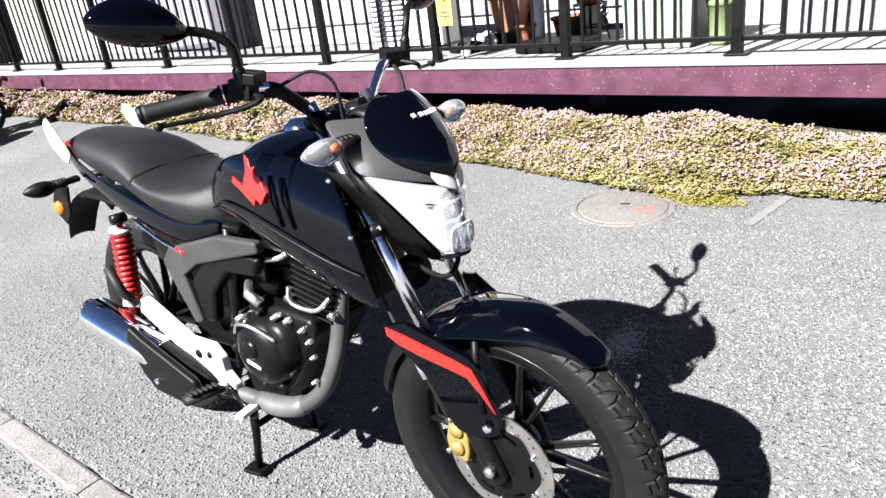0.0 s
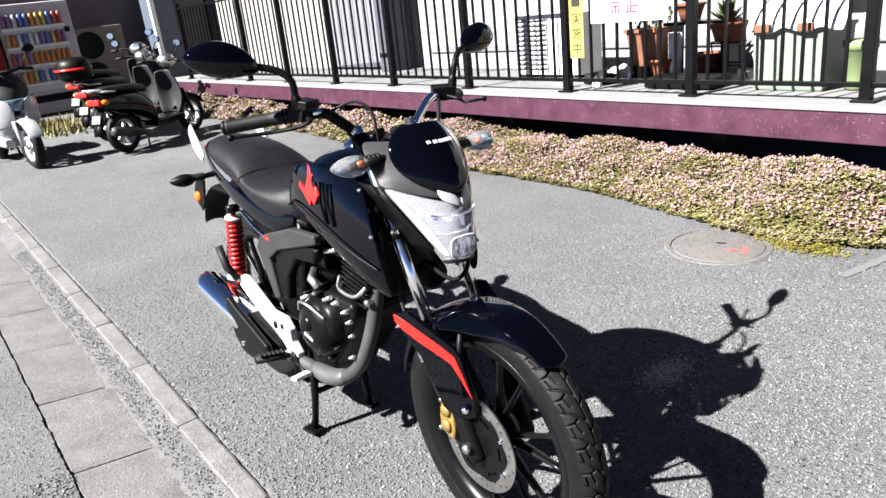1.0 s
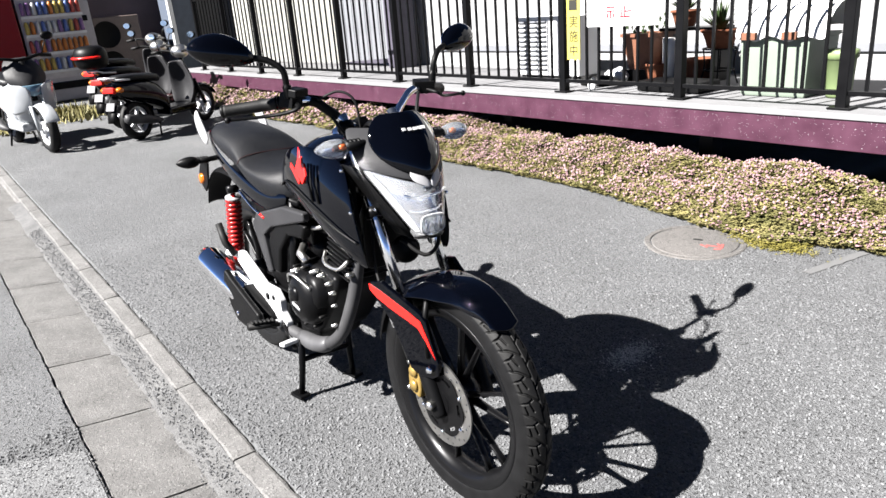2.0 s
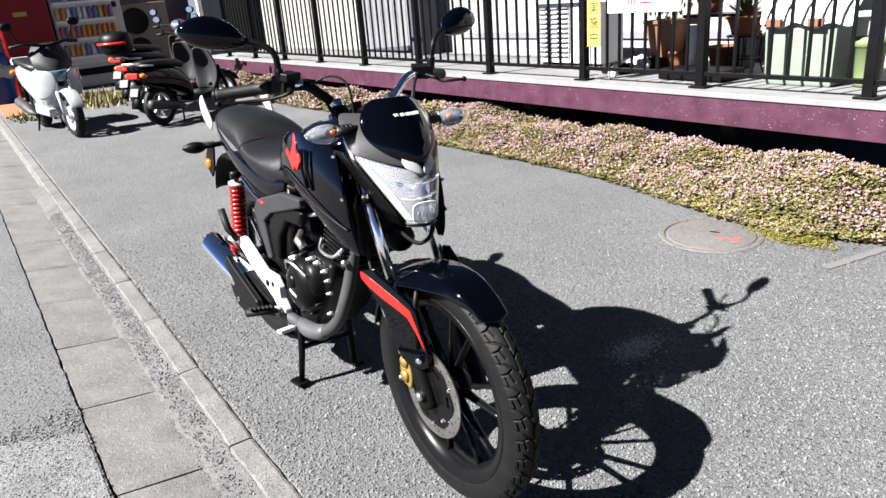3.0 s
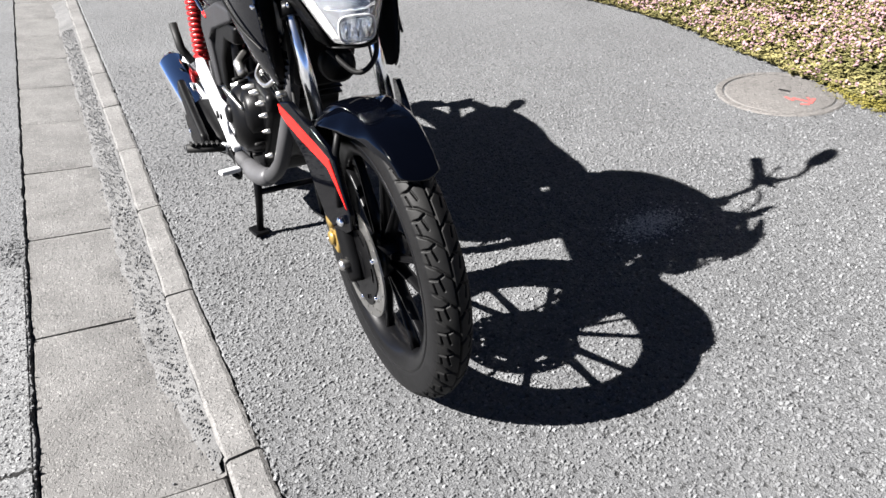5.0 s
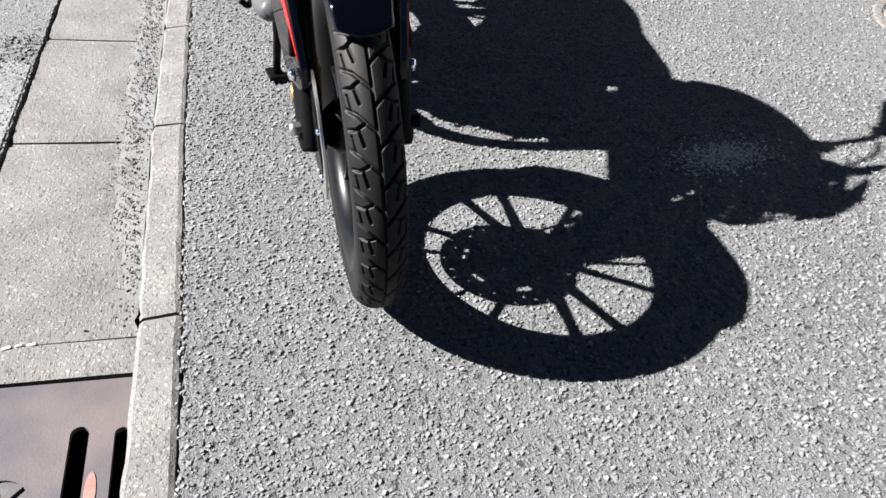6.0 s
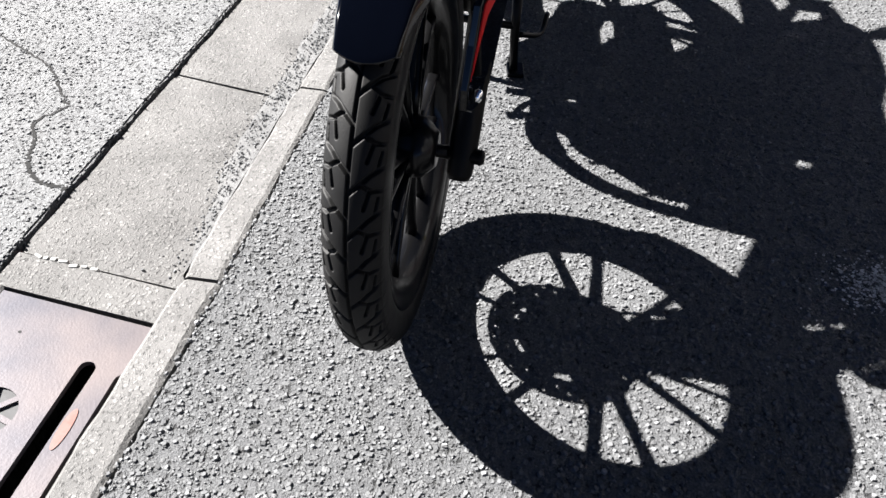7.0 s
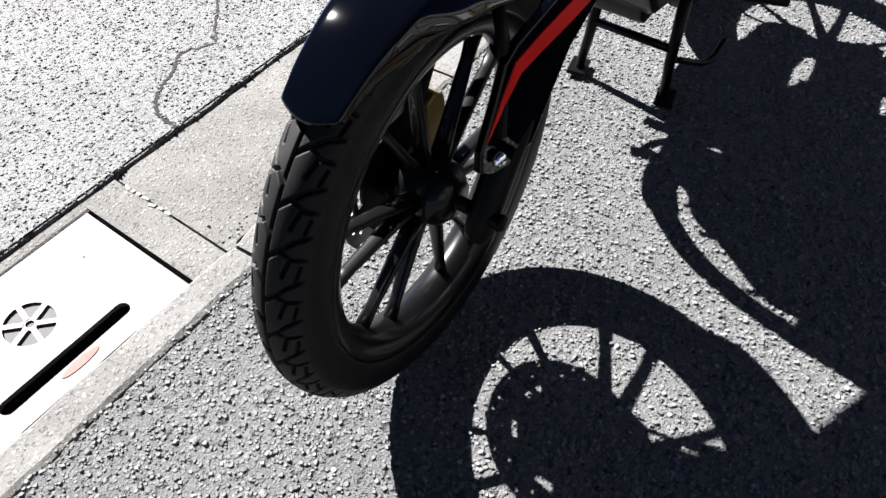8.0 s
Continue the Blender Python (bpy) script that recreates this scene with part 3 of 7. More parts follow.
def bloom(verts, faces, x, y, z, s):
    """A small round flower head of six petals, leaning any way but mostly up and towards the light."""
    p = Vector((x, y, z + 0.028 + 0.03 * rng.random()))
    up_ = Vector((rng.normal(0, 0.55), -0.35 + rng.normal(0, 0.5), 0.9)).normalized()
    side = up_.orthogonal().normalized()
    other = up_.cross(side)
    i = len(verts)
    turn = rng.random() * 6.283
    verts.append(tuple(p + up_ * s * 0.5))
    for k in range(6):
        a = turn + k * math.pi / 3
        reach = s * (0.6 + 0.6 * rng.random())
        verts.append(tuple(p + (side * math.cos(a) + other * math.sin(a)) * reach + up_ * s * (0.7 * rng.random() - 0.2)))
    verts.append(tuple(p - up_ * s * 0.8))
    for k in range(6):
        a, b = i + 1 + k, i + 1 + (k + 1) % 6
        faces.extend([(i, a, b), (i + 7, b, a)])


plants = scatter(30000, -3.6, 1.3, 0.016, sprig)
tagged(raw("ground_cover", *plants, LEAF), "low olive-green ground cover plants along the asphalt", "ground cover", kind="stuff")
plants = scatter(6000, -10.5, -3.6, 0.026, sprig)
tagged(raw("ground_cover", *plants, LEAF), "low olive-green ground cover farther along the bank", "ground cover", kind="stuff")
plants = scatter(15500, -3.6, 1.3, 0.0068, bloom)
tagged(raw("pink_flowers", *plants, PETAL), "many tiny pale pink flower heads over the ground cover", "flowers", kind="stuff")
plants = scatter(6000, -10.5, -3.6, 0.012, bloom)
tagged(raw("pink_flowers", *plants, PETAL), "tiny pale pink flower heads farther along the bank", "flowers", kind="stuff")

MOSS = mat("yellow_moss", (0.108, 0.0972, 0.018), 0.8, var=0.3, scale=20, bump=0.0, other=(0.1512, 0.1296, 0.0324))
verts, faces = [], []
for _ in range(1700):
    x, y = -0.11 + 0.085 * rng.normal(), 4.03 + 0.04 * rng.normal()
    sprig(verts, faces, x, y, -0.012, 0.006 + 0.005 * rng.random())
tagged(raw("moss", verts, faces, MOSS), "low yellow moss at the edge of the asphalt", "moss", kind="stuff")

# deck, slightly out of level
DECK = Matrix.Translation((0, 4.6, 0.575)) @ Matrix.Rotation(-0.0165, 4, "Y") @ Matrix.Rotation(-0.022, 4, "X")
MAROON = mat("maroon_paint", (0.0315, 0.0093, 0.0192), 0.5, var=0.25, scale=8, bump=0.1, fine=120, other=(0.042, 0.015, 0.027))
DECK_TOP = mat("pale_deck", (0.108, 0.108, 0.1115), 0.7, var=0.12, scale=5, bump=0.15, fine=120)
FENCE = mat("fence_black", (0.0021, 0.0021, 0.0024), 0.42, 0.2, var=0.15, bump=0.05, spec=0.3)
bm = B()
box(bm, (-4.0, 0.02, -0.110), (14.0, 0.04, 0.176))
tagged(part("trim_deck_fascia", bm, MAROON, bevel=0.004, m=DECK), "maroon painted deck fascia with white specks", "fascia", kind="structure")
bm = B()
box(bm, (-4.0, 0.95, -0.018), (14.0, 1.92, 0.032))
tagged(part("floor_deck", bm, DECK_TOP, bevel=0.003, m=DECK), "pale grey painted deck floor", "deck", kind="structure")
bm = B()
box(bm, (-4.0, 0.09, -0.11), (14.0, 0.09, 0.145))
box(bm, (-4.0, 1.0, -0.11), (14.0, 0.09, 0.145))
for i in range(8):
    box(bm, (-10.5 + 1.9 * i, 0.25, -0.43), (0.1, 0.1, 0.5))
tagged(part("trim_deck_beam", bm, DARK_METAL, smooth=False, m=DECK), "dark steel beams and short posts under the deck", "beam", kind="structure")
SPECK = mat("white_speck", (0.3952, 0.3794, 0.39), 0.6, var=0.1, bump=0)
verts, faces = [], []
for _ in range(2600):
    x, z = -10 + 11 * rng.random() ** 0.75, -0.03 - 0.15 * rng.random()
    s = 0.0005 + 0.0011 * rng.random() ** 3
    i = len(verts)
    for a, b in ((-1, -0.6), (0.7, -1), (1, 0.7), (-0.5, 1)):
        verts.append((x + a * s, -0.0012, z + b * s))
    faces.append((i, i + 1, i + 2, i + 3))
spk = tagged(raw("paint_specks", verts, faces, SPECK), "small white specks spattered on the maroon fascia", "specks", kind="stuff")
spk.matrix_basis = DECK

# railing: posts, bars, rails
fence = tagged(empty("fence", m=DECK @ Matrix.Translation((-4.0, 0.12, 0))), "black metal railing with upright bars along the deck edge", "fence")


def steel(w, d, h):
    bm = B()
    box(bm, (0, 0, h / 2), (w, d, h))
    return bm


post0 = steel(0.055, 0.055, 1.12)
box(post0, (0, 0, 0.006), (0.12, 0.10, 0.012))
post0 = part("post", post0, FENCE, fence, bevel=0.003)
bar0 = part("bar", steel(0.016, 0.016, 0.96), FENCE, fence, smooth=False)
post_at = [1.9, 0.87, -0.145, -1.155, -2.16, -3.27, -4.39, -5.5, -6.63, -7.75, -8.85, -10.0]
for k, x in enumerate(post_at):
    o = post0 if k == 0 else post0.copy()
    if k:
        scene.collection.objects.link(o)
    o.location = (x + 4.0, 0, 0)
first = True
for a, b in zip(post_at, post_at[1:]):
    for i in range(1, 9):
        x = a + (b - a) * i / 9
        o = bar0 if first else bar0.copy()
        if not first:
            scene.collection.objects.link(o)
        first = False
        o.location = (x + 4.0, 0, 0.085)
for zz in (0.085, 1.05):
    bm = B()
    box(bm, ((post_at[0] + post_at[-1]) / 2 + 4, 0, zz), (post_at[0] - post_at[-1], 0.034, 0.026))
    part("rail", bm, FENCE, fence, bevel=0.003)


# ---- the motorcycle ----
bike = tagged(empty("motorcycle", m=pose(0.024, 1.712, 0.018, -3.6, 0, 0)), "black naked motorcycle with red accents on its centre stand", "motorcycle")
AX, AZ, RT = 0.235, 0.314, 0.328  # front axle and tyre radius
RX = -1.05  # rear axle
RAKE = radians(28.5)
K = 1.11  # the rims are drawn for a flange radius of 0.236
UP = Vector((-math.sin(RAKE), 0, math.cos(RAKE)))


def on_fork(s, y, ahead=0.0):
    """A point s along the fork from the axle's height, at side y."""
    return Vector((0.227, y, AZ)) + UP * s + Vector((math.cos(RAKE), 0, math.sin(RAKE))) * ahead


# tyre with cut tread
CELLS = 36
PERIOD = 2 * math.pi * RT / CELLS


def groove_depth(u, v):
    """How deep the tread is cut at u periods along and v (0 centre, 1 shoulder), for one side."""
    lines = [([(0, 0.0), (0.55, 0.45), (1.02, 0.66)], 0.0022), ([(1.05, 0.12), (0.62, 0.1), (0.28, 0.24)], 0.002), ([(0.55, 0.1), (0.42, -0.3)], 0.0018), ([(0.82, -0.05), (0.74, -0.4)], 0.0016)]
    deep = np.zeros_like(u)
    for pts, w in lines:
        for (va, ua), (vb, ub) in zip(pts, pts[1:]):
            for shift in (-1, 0, 1):
                ax, ay = (ua + shift) * PERIOD, va * 0.05
                bx, by = (ub + shift) * PERIOD, vb * 0.05
                px, py = u * PERIOD, v * 0.05
                t = np.clip(((px - ax) * (bx - ax) + (py - ay) * (by - ay)) / ((bx - ax) ** 2 + (by - ay) ** 2), 0, 1)
                d = np.hypot(px - ax - t * (bx - ax), py - ay - t * (by - ay))
                deep = np.maximum(deep, np.clip(1.6 - d / w * 1.0, 0, 1))
    deep = np.maximum(deep, np.clip(1.6 - v * 0.05 / 0.0019, 0, 1))
    return deep


SIDEWALL = mat("tyre_sidewall", (0.0028, 0.0028, 0.003), 0.45, var=0.25, scale=25, bump=0.12, fine=400)


def tyre_mesh(NU, NV):
    rc, amax = 0.0425, radians(64)
    us = np.arange(NU) / NU
    vs = np.linspace(-1, 1, 2 * NV - 1)
    U, V = np.meshgrid(us * CELLS, vs, indexing="ij")
    depth = np.where(V < 0, groove_depth(U % 1, -V), groove_depth((U + 0.42) % 1, V)) * 0.0058 * np.clip((1.0 - np.abs(V)) / 0.22, 0.12, 1)
    a = V * amax
    r = RT - rc * (1 - np.cos(a)) - depth * np.cos(a)
    y = (rc - depth) * np.sin(a)
    side = [(0.0394, RT - 0.030), (0.0402, RT - 0.040), (0.0398, RT - 0.051), (0.0392, RT - 0.059), (0.0385, RT - 0.063), (0.034, 0.229 * K), (0.029, 0.226 * K)]
    ys = np.concatenate([np.repeat([[-p[0] for p in side[::-1]]], NU, 0), y, np.repeat([[p[0] for p in side]], NU, 0)], 1)
    rs = np.concatenate([np.repeat([[p[1] for p in side[::-1]]], NU, 0), r, np.repeat([[p[1] for p in side]], NU, 0)], 1)
    th = (us * 2 * math.pi)[:, None]
    pts = np.stack([rs * np.cos(th), ys, rs * np.sin(th)], -1).reshape(-1, 3)
    w = ys.shape[1]
    i = np.arange(NU)[:, None] * w + np.arange(w - 1)[None]
    j = (np.arange(NU)[:, None] + 1) % NU * w + np.arange(w - 1)[None]
    faces = np.stack([i, i + 1, j + 1, j], -1).reshape(-1, 4)
    me = bpy.data.meshes.new("tyre")
    me.from_pydata(pts.tolist(), [], faces.tolist())
    me.materials.append(RUBBER)
    me.materials.append(SIDEWALL)
    col = np.tile(np.arange(w - 1), NU)
    me.polygons.foreach_set("material_index", ((col < len(side)) | (col >= w - 1 - len(side))).astype(np.int32))
    me.polygons.foreach_set("use_smooth", np.ones(len(faces), bool))
    return me


TYRE, PLAIN_TYRE = tyre_mesh(2016, 50), tyre_mesh(540, 16)


def wheel(name, at, label, tyre_data):
    bm = B()
    lathe(bm, [(0.229, -0.036), (0.234, -0.036), (0.236, -0.032), (0.232, -0.028), (0.222, -0.024), (0.214, -0.012), (0.212, 0.0), (0.214, 0.012), (0.222, 0.024), (0.232, 0.028), (0.236, 0.032), (0.234, 0.036), (0.229, 0.036), (0.218, 0.033), (0.206, 0.026), (0.198, 0.010), (0.196, 0.0), (0.198, -0.010), (0.206, -0.026), (0.218, -0.033)], Matrix.Diagonal((K, 1.04, K, 1)), seg=72, closed=True)
    rim = part(name, bm, RIM_BLACK, bike, label)
    rim.location = at
    t = new("tyre", tyre_data)
    t.parent = rim
    t["label"] = "worn black rubber tyre with cut tread"
    bm = B()
    lathe(bm, [(0.0, -0.05), (0.028, -0.05), (0.034, -0.044), (0.048, -0.030), (0.05, -0.012), (0.042, 0.0), (0.05, 0.012), (0.048, 0.030), (0.034, 0.044), (0.028, 0.05), (0.0, 0.05)], seg=32)
    part("hub", bm, RIM_BLACK, rim)
    spoke = None
    for k in range(6):
        for sgn in (-1, 1):
            a0, a1 = radians(60 * k + 12 + sgn * 5), radians(60 * k + 12 + sgn * 11)
            if spoke is None or sgn == 1 and k == 0:
                bm = B()
                p0, p1 = Vector((0.04 * math.cos(a0), 0, 0.04 * math.sin(a0))), Vector((0.2 * K * math.cos(a1), 0, 0.2 * K * math.sin(a1)))
                d = (p1 - p0).normalized()
                side = Vector((-d.z, 0, d.x))
                rows = []
                for f, w, h in ((0, 0.008, 0.014), (0.3, 0.005, 0.012), (0.8, 0.004, 0.009), (1.0, 0.006, 0.011)):
                    c = p0.lerp(p1, f)
                    rows.append([c + side * (w * ca) + Vector((0, h * sa, 0)) for ca, sa in ((1, 0.5), (0.6, 1), (-0.6, 1), (-1, 0.5), (-1, -0.5), (-0.6, -1), (0.6, -1), (1, -0.5))])
                skin(bm, rows, wrap=True, caps=True)
                made = part("spoke", bm, RIM_BLACK, rim)
                if sgn == -1:
                    spoke = made
                else:
                    spoke2 = made
            else:
                o = (spoke if sgn == -1 else spoke2).copy()
                scene.collection.objects.link(o)
                o.parent = rim
                o.rotation_euler = (0, -radians(60 * k), 0)
    return rim


fw = wheel("front_wheel", (AX, -0.008, AZ), "black cast front wheel with paired spokes", TYRE)
fw.rotation_euler = (radians(2.3), 0, 0)
rw = wheel("rear_wheel", (RX, 0, 0.321), "black cast rear wheel", PLAIN_TYRE)

# brake disc: pierced ring with a carrier
DISC_Y = -0.062
def round_loop(r, n, cx=0.0, cy=0.0, wave=0.0):
    return [(cx + (r + wave * math.cos(6 * 2 * math.pi * k / n)) * math.cos(2 * math.pi * k / n), cy + (r + wave * math.cos(6 * 2 * math.pi * k / n)) * math.sin(2 * math.pi * k / n)) for k in range(n)]


bm = B()
holes = []
for k in range(36):
    a = k * 2 * math.pi / 36
    r = 0.101 + 0.0085 * (k % 3)
    holes.append(round_loop(0.0034, 8, r * math.cos(a), r * math.sin(a)))
pierced(bm, round_loop(0.1255, 72), [round_loop(0.0915, 72, wave=0.004)] + holes, -0.002, 0.002)
bmesh.ops.transform(bm, matrix=pose(0, 0, 0, 90, 0, 0), verts=bm.verts)
disc = part("brake_disc", bm, STEEL, fw, "steel brake disc pierced with small holes", smooth=False)
disc.location = (0, DISC_Y, 0)
bm = B()
gaps = []
for k in range(6):
    a = k * math.pi / 3 + 0.1
    arc = [(0.083, a + 0.22 * f) for f in (-1, -0.5, 0, 0.5, 1)] + [(0.073, a + 0.2 * f) for f in (1, 0.5, 0, -0.5, -1)]
    gaps.append([(r * math.cos(q), r * math.sin(q)) for r, q in arc])
pierced(bm, round_loop(0.0935, 72, wave=0.004), gaps, 0.001, 0.005)
bmesh.ops.transform(bm, matrix=pose(0, 0, 0, 90, 0, 0), verts=bm.verts)
lathe(bm, [(0.0, -0.006), (0.036, -0.006), (0.040, 0.012), (0.0, 0.012)], seg=24)
carrier = part("disc_carrier", bm, DARK_METAL, fw, "black pierced disc carrier", smooth=False)
carrier.location = (0, DISC_Y, 0)
for k in range(6):
    a = k * math.pi / 3 + 0.5
    bm = B()
    lathe(bm, [(0.0, -0.008), (0.005, -0.007), (0.006, -0.003), (0.006, 0.0)], seg=10)
    part("bolt", bm, CHROME, fw).location = (0.093 * math.cos(a), DISC_Y, 0.093 * math.sin(a))

# fork legs
for sgn in (-1, 1):
    y = sgn * 0.0815
    bm = B()
    tube(bm, [on_fork(s, y) for s in (-0.045, -0.035, 0.0, 0.06, 0.20, 0.28, 0.285, 0.302)], [0.017, 0.021, 0.0235, 0.0235, 0.023, 0.022, 0.0215, 0.0205], 20)
    tube(bm, [on_fork(0, y), (AX + 0.004, y, AZ)], 0.019, 12)
    leg = part("fork_leg", bm, BLACK_PLASTIC, bike, "black fork leg")
    bm = B()
    tube(bm, [on_fork(s, y) for s in (0.305, 0.5, 0.82)], 0.0148, 20)
    part("fork_tube", bm, FORK_CHROME, leg, "chrome fork tube")
    bm = B()
    tube(bm, [(AX, sgn * 0.06, AZ), (AX, sgn * 0.108, AZ), (AX, sgn * 0.112, AZ), (AX, sgn * 0.118, AZ)], [0.012, 0.012, 0.014, 0.009], 6 if sgn < 0 else 12)
    part("axle_nut", bm, STEEL if sgn < 0 else BLACK_PLASTIC, leg, "steel axle nut" if sgn < 0 else "black axle knob")
    for s, r, h in ((0.535, 0.026, 0.014), (0.60, 0.0225, 0.010), (0.785, 0.024, 0.012)):
        bm = B()
        tube(bm, [on_fork(s - h, y), on_fork(s + h, y)], r, 16)
        part("fork_clamp", bm, DARK_METAL, leg)
    for s in (0.535, 0.60):
        bm = B()
        p = on_fork(s, y + sgn * 0.012, 0.026)
        tube(bm, [p, p + Vector((0.008, 0, 0.004))], 0.006, 6)
        part("bolt", bm, CHROME, leg)
bm = B()
tube(bm, [(AX, -0.06, AZ), (AX, 0.085, AZ)], 0.011, 12)
part("axle", bm, DARK_METAL, bike)
bm = B()
for s in (0.535, 0.785):
    tube(bm, [on_fork(s, -0.085, -0.01), on_fork(s, -0.04, -0.035), on_fork(s, 0.04, -0.035), on_fork(s, 0.085, -0.01)], 0.022, 10, flat=0.8)
tube(bm, [on_fork(0.5, 0, -0.035), on_fork(0.8, 0, -0.035)], 0.026, 12)
part("steering_head", bm, DARK_METAL, bike)

# front mudguard: an arched blade over the tyre
def blend(x, table):
    """Smooth value at x from (x, value) pairs."""
    for (xa, va), (xb, vb) in zip(table, table[1:]):
        if x <= xb:
            t = max(0.0, (x - xa) / (xb - xa))
            return va + (vb - va) * (t * t * (3 - 2 * t))
    return table[-1][1]


bm = B()
rows = []
N = 30
for i in range(N + 1):
    deg = 51 + 117 * i / N
    mid_y = -0.006
    flat = blend(deg, [(53, 0.036), (60, 0.041), (75, 0.049), (108, 0.054), (118, 0.045), (168, 0.040)])
    w = blend(deg, [(53, 0.041), (60, 0.045), (72, 0.058), (88, 0.078), (104, 0.094), (110, 0.095), (117, 0.075), (124, 0.060), (168, 0.054)])
    rad = blend(deg, [(51, 0.345), (75, 0.346), (95, 0.341), (115, 0.338), (168, 0.344)])
    drop = blend(deg, [(53, 0.007), (60, 0.012), (72, 0.026), (90, 0.036), (108, 0.034), (168, 0.026)])
    row = []
    for s, y, lower in ((-1, w, 1.0), (-1, w * 0.985, 0.9), (-1, flat * 0.4 + w * 0.6, 0.45), (-1, flat * 1.02, 0.06), (-1, flat * 0.98, -0.06), (-1, flat * 0.5, -0.14), (1, 0.0, -0.22), (1, flat * 0.5, -0.14), (1, flat * 0.98, -0.06), (1, flat * 1.02, 0.06), (1, flat * 0.4 + w * 0.6, 0.45), (1, w * 0.985, 0.9), (1, w, 1.0)):
        rr_ = rad - 0.007 - drop * lower
        ang = radians(deg + 3.0 * (y / w) ** 2 * max(0, 1 - i / 3))
        row.append((AX + rr_ * math.cos(ang), mid_y + s * y, AZ + rr_ * math.sin(ang)))
    rows.append(row)
skin(bm, rows[:19])
fender = part("front_mudguard", bm, BLACK_PAINT, bike, "glossy black front mudguard", sub=1, solid=0.003)
fender.matrix_basis = Matrix.Translation((0, 0, AZ)) @ Matrix.Rotation(radians(2.3), 4, "X") @ Matrix.Translation((0, 0, -AZ))
bm = B()
skin(bm, rows[18:])
part("rear_flap", bm, BLACK_PLASTIC, fender, "matt black rear flap", sub=1, solid=0.003)
SIDE = [(0.035, 0.622), (0.075, 0.632), (0.145, 0.600), (0.205, 0.570), (0.222, 0.552), (0.236, 0.500), (0.256, 0.440), (0.256, 0.405), (0.235, 0.39), (0.190, 0.385), (0.160, 0.40), (0.135, 0.455), (0.105, 0.520), (0.055, 0.575)]
STRIPE = [(0.034, 0.618), (0.07, 0.606), (0.12, 0.586), (0.17, 0.566), (0.208, 0.548), (0.228, 0.505), (0.250, 0.452), (0.222, 0.495), (0.198, 0.528), (0.165, 0.541), (0.11, 0.560), (0.06, 0.582), (0.036, 0.600)]


def bulged(outline, sgn, y0, y1):
    bm = B()
    slab(bm, outline, sgn * y0, sgn * y1)
    for v in bm.verts:  # the front edge turns in towards the wheel
        v.co.y -= sgn * 0.22 * (v.co.x - 0.14)
    return bm


for sgn in (-1, 1):
    sp = part("side_panel", bulged(SIDE, sgn, 0.101, 0.114), BLACK_PAINT, fender, "glossy black side panel", smooth=False, bevel=0.003)
    part("stripe", bulged(STRIPE, sgn, 0.114, 0.1155), RED, sp, "red stripe", smooth=False)
    bm = B()
    tube(bm, [(0.233, sgn * 0.097, 0.42), (0.234, sgn * 0.104, 0.42), (0.235, sgn * 0.107, 0.42)], [0.010, 0.010, 0.006], 12)
    part("bolt", bm, CHROME, sp, "chrome bolt")
    bm = B()
    tube(bm, [(0.20, sgn * 0.065, 0.615), (0.21, sgn * 0.085, 0.56), (0.225, sgn * 0.095, 0.45)], 0.008, 8)
    part("stay", bm, BLACK_PLASTIC, sp)

# caliper, gold
bm = B()
slab(bm, [(0.125, 0.31), (0.172, 0.30), (0.178, 0.33), (0.176, 0.40), (0.150, 0.408), (0.128, 0.39), (0.120, 0.35)], -0.052, -0.098)
cal = part("brake_caliper", bm, GOLD, bike, "gold brake caliper", bevel=0.007)
for z in (0.335, 0.378):
    bm = B()
    tube(bm, [(0.152, -0.097, z), (0.152, -0.106, z)], [0.017, 0.015], 16)
    part("piston_cap", bm, GOLD, cal)
for x, z in ((0.128, 0.32), (0.134, 0.40), (0.172, 0.415)):
    bm = B()
    tube(bm, [(x, -0.08, z), (x, -0.104, z)], 0.006, 8)
    part("bolt", bm, STEEL, cal)
bm = B()
tube(bm, curve([(0.135, -0.10, 0.40), (0.095, -0.113, 0.50), (0.05, -0.115, 0.57), (0.0, -0.105, 0.64), (-0.06, -0.075, 0.74), (-0.10, -0.07, 0.90), (-0.13, -0.13, 1.04)]), 0.0045, 8)
hose = part("brake_hose", bm, RUBBER, bike)
bm = B()
tube(bm, [(0.098, -0.113, 0.495), (0.078, -0.115, 0.53)], 0.009, 10)
part("hose_clip", bm, CHROME, hose)

# headlamp: clear lens over a chrome bowl
def lamp_point(s, h, grow=0.0, back=0.0):
    """s across (-1 to 1), h from 0 (chin) to 1 (brow)."""
    w = 0.044 + 0.090 * max(h, 0) ** 0.9 + grow
    sweep = 0.122 * (abs(s) ** 1.8) * (0.25 + 0.75 * max(h, 0))
    x = 0.146 - 0.026 * max(h, 0) ** 2 - sweep - back
    z = 0.742 + 0.131 * h + 0.045 * abs(s) ** 1.3 * h
    return (x, w * s, z)


GRID = [-1, -0.85, -0.6, -0.3, 0, 0.3, 0.6, 0.85, 1]
lamp = empty("headlamp")
lamp.parent = bike
lamp["label"] = "clear headlamp with white side reflectors"
bm = B()
skin(bm, [[lamp_point(s, h) for s in GRID] for h in (0, 0.12, 0.35, 0.6, 0.85, 1.0)])
lens = part("lens", bm, LENS, lamp, "clear lens", sub=2, solid=0.002)
lens.visible_shadow = False
bm = B()
skin(bm, [[lamp_point(s, h, -0.006, 0.010 + 0.045 * (1 - abs(s)) * (0.35 < h < 0.9)) for s in GRID] for h in (0, 0.12, 0.2, 0.36, 0.55, 0.75, 0.9, 1.0)])
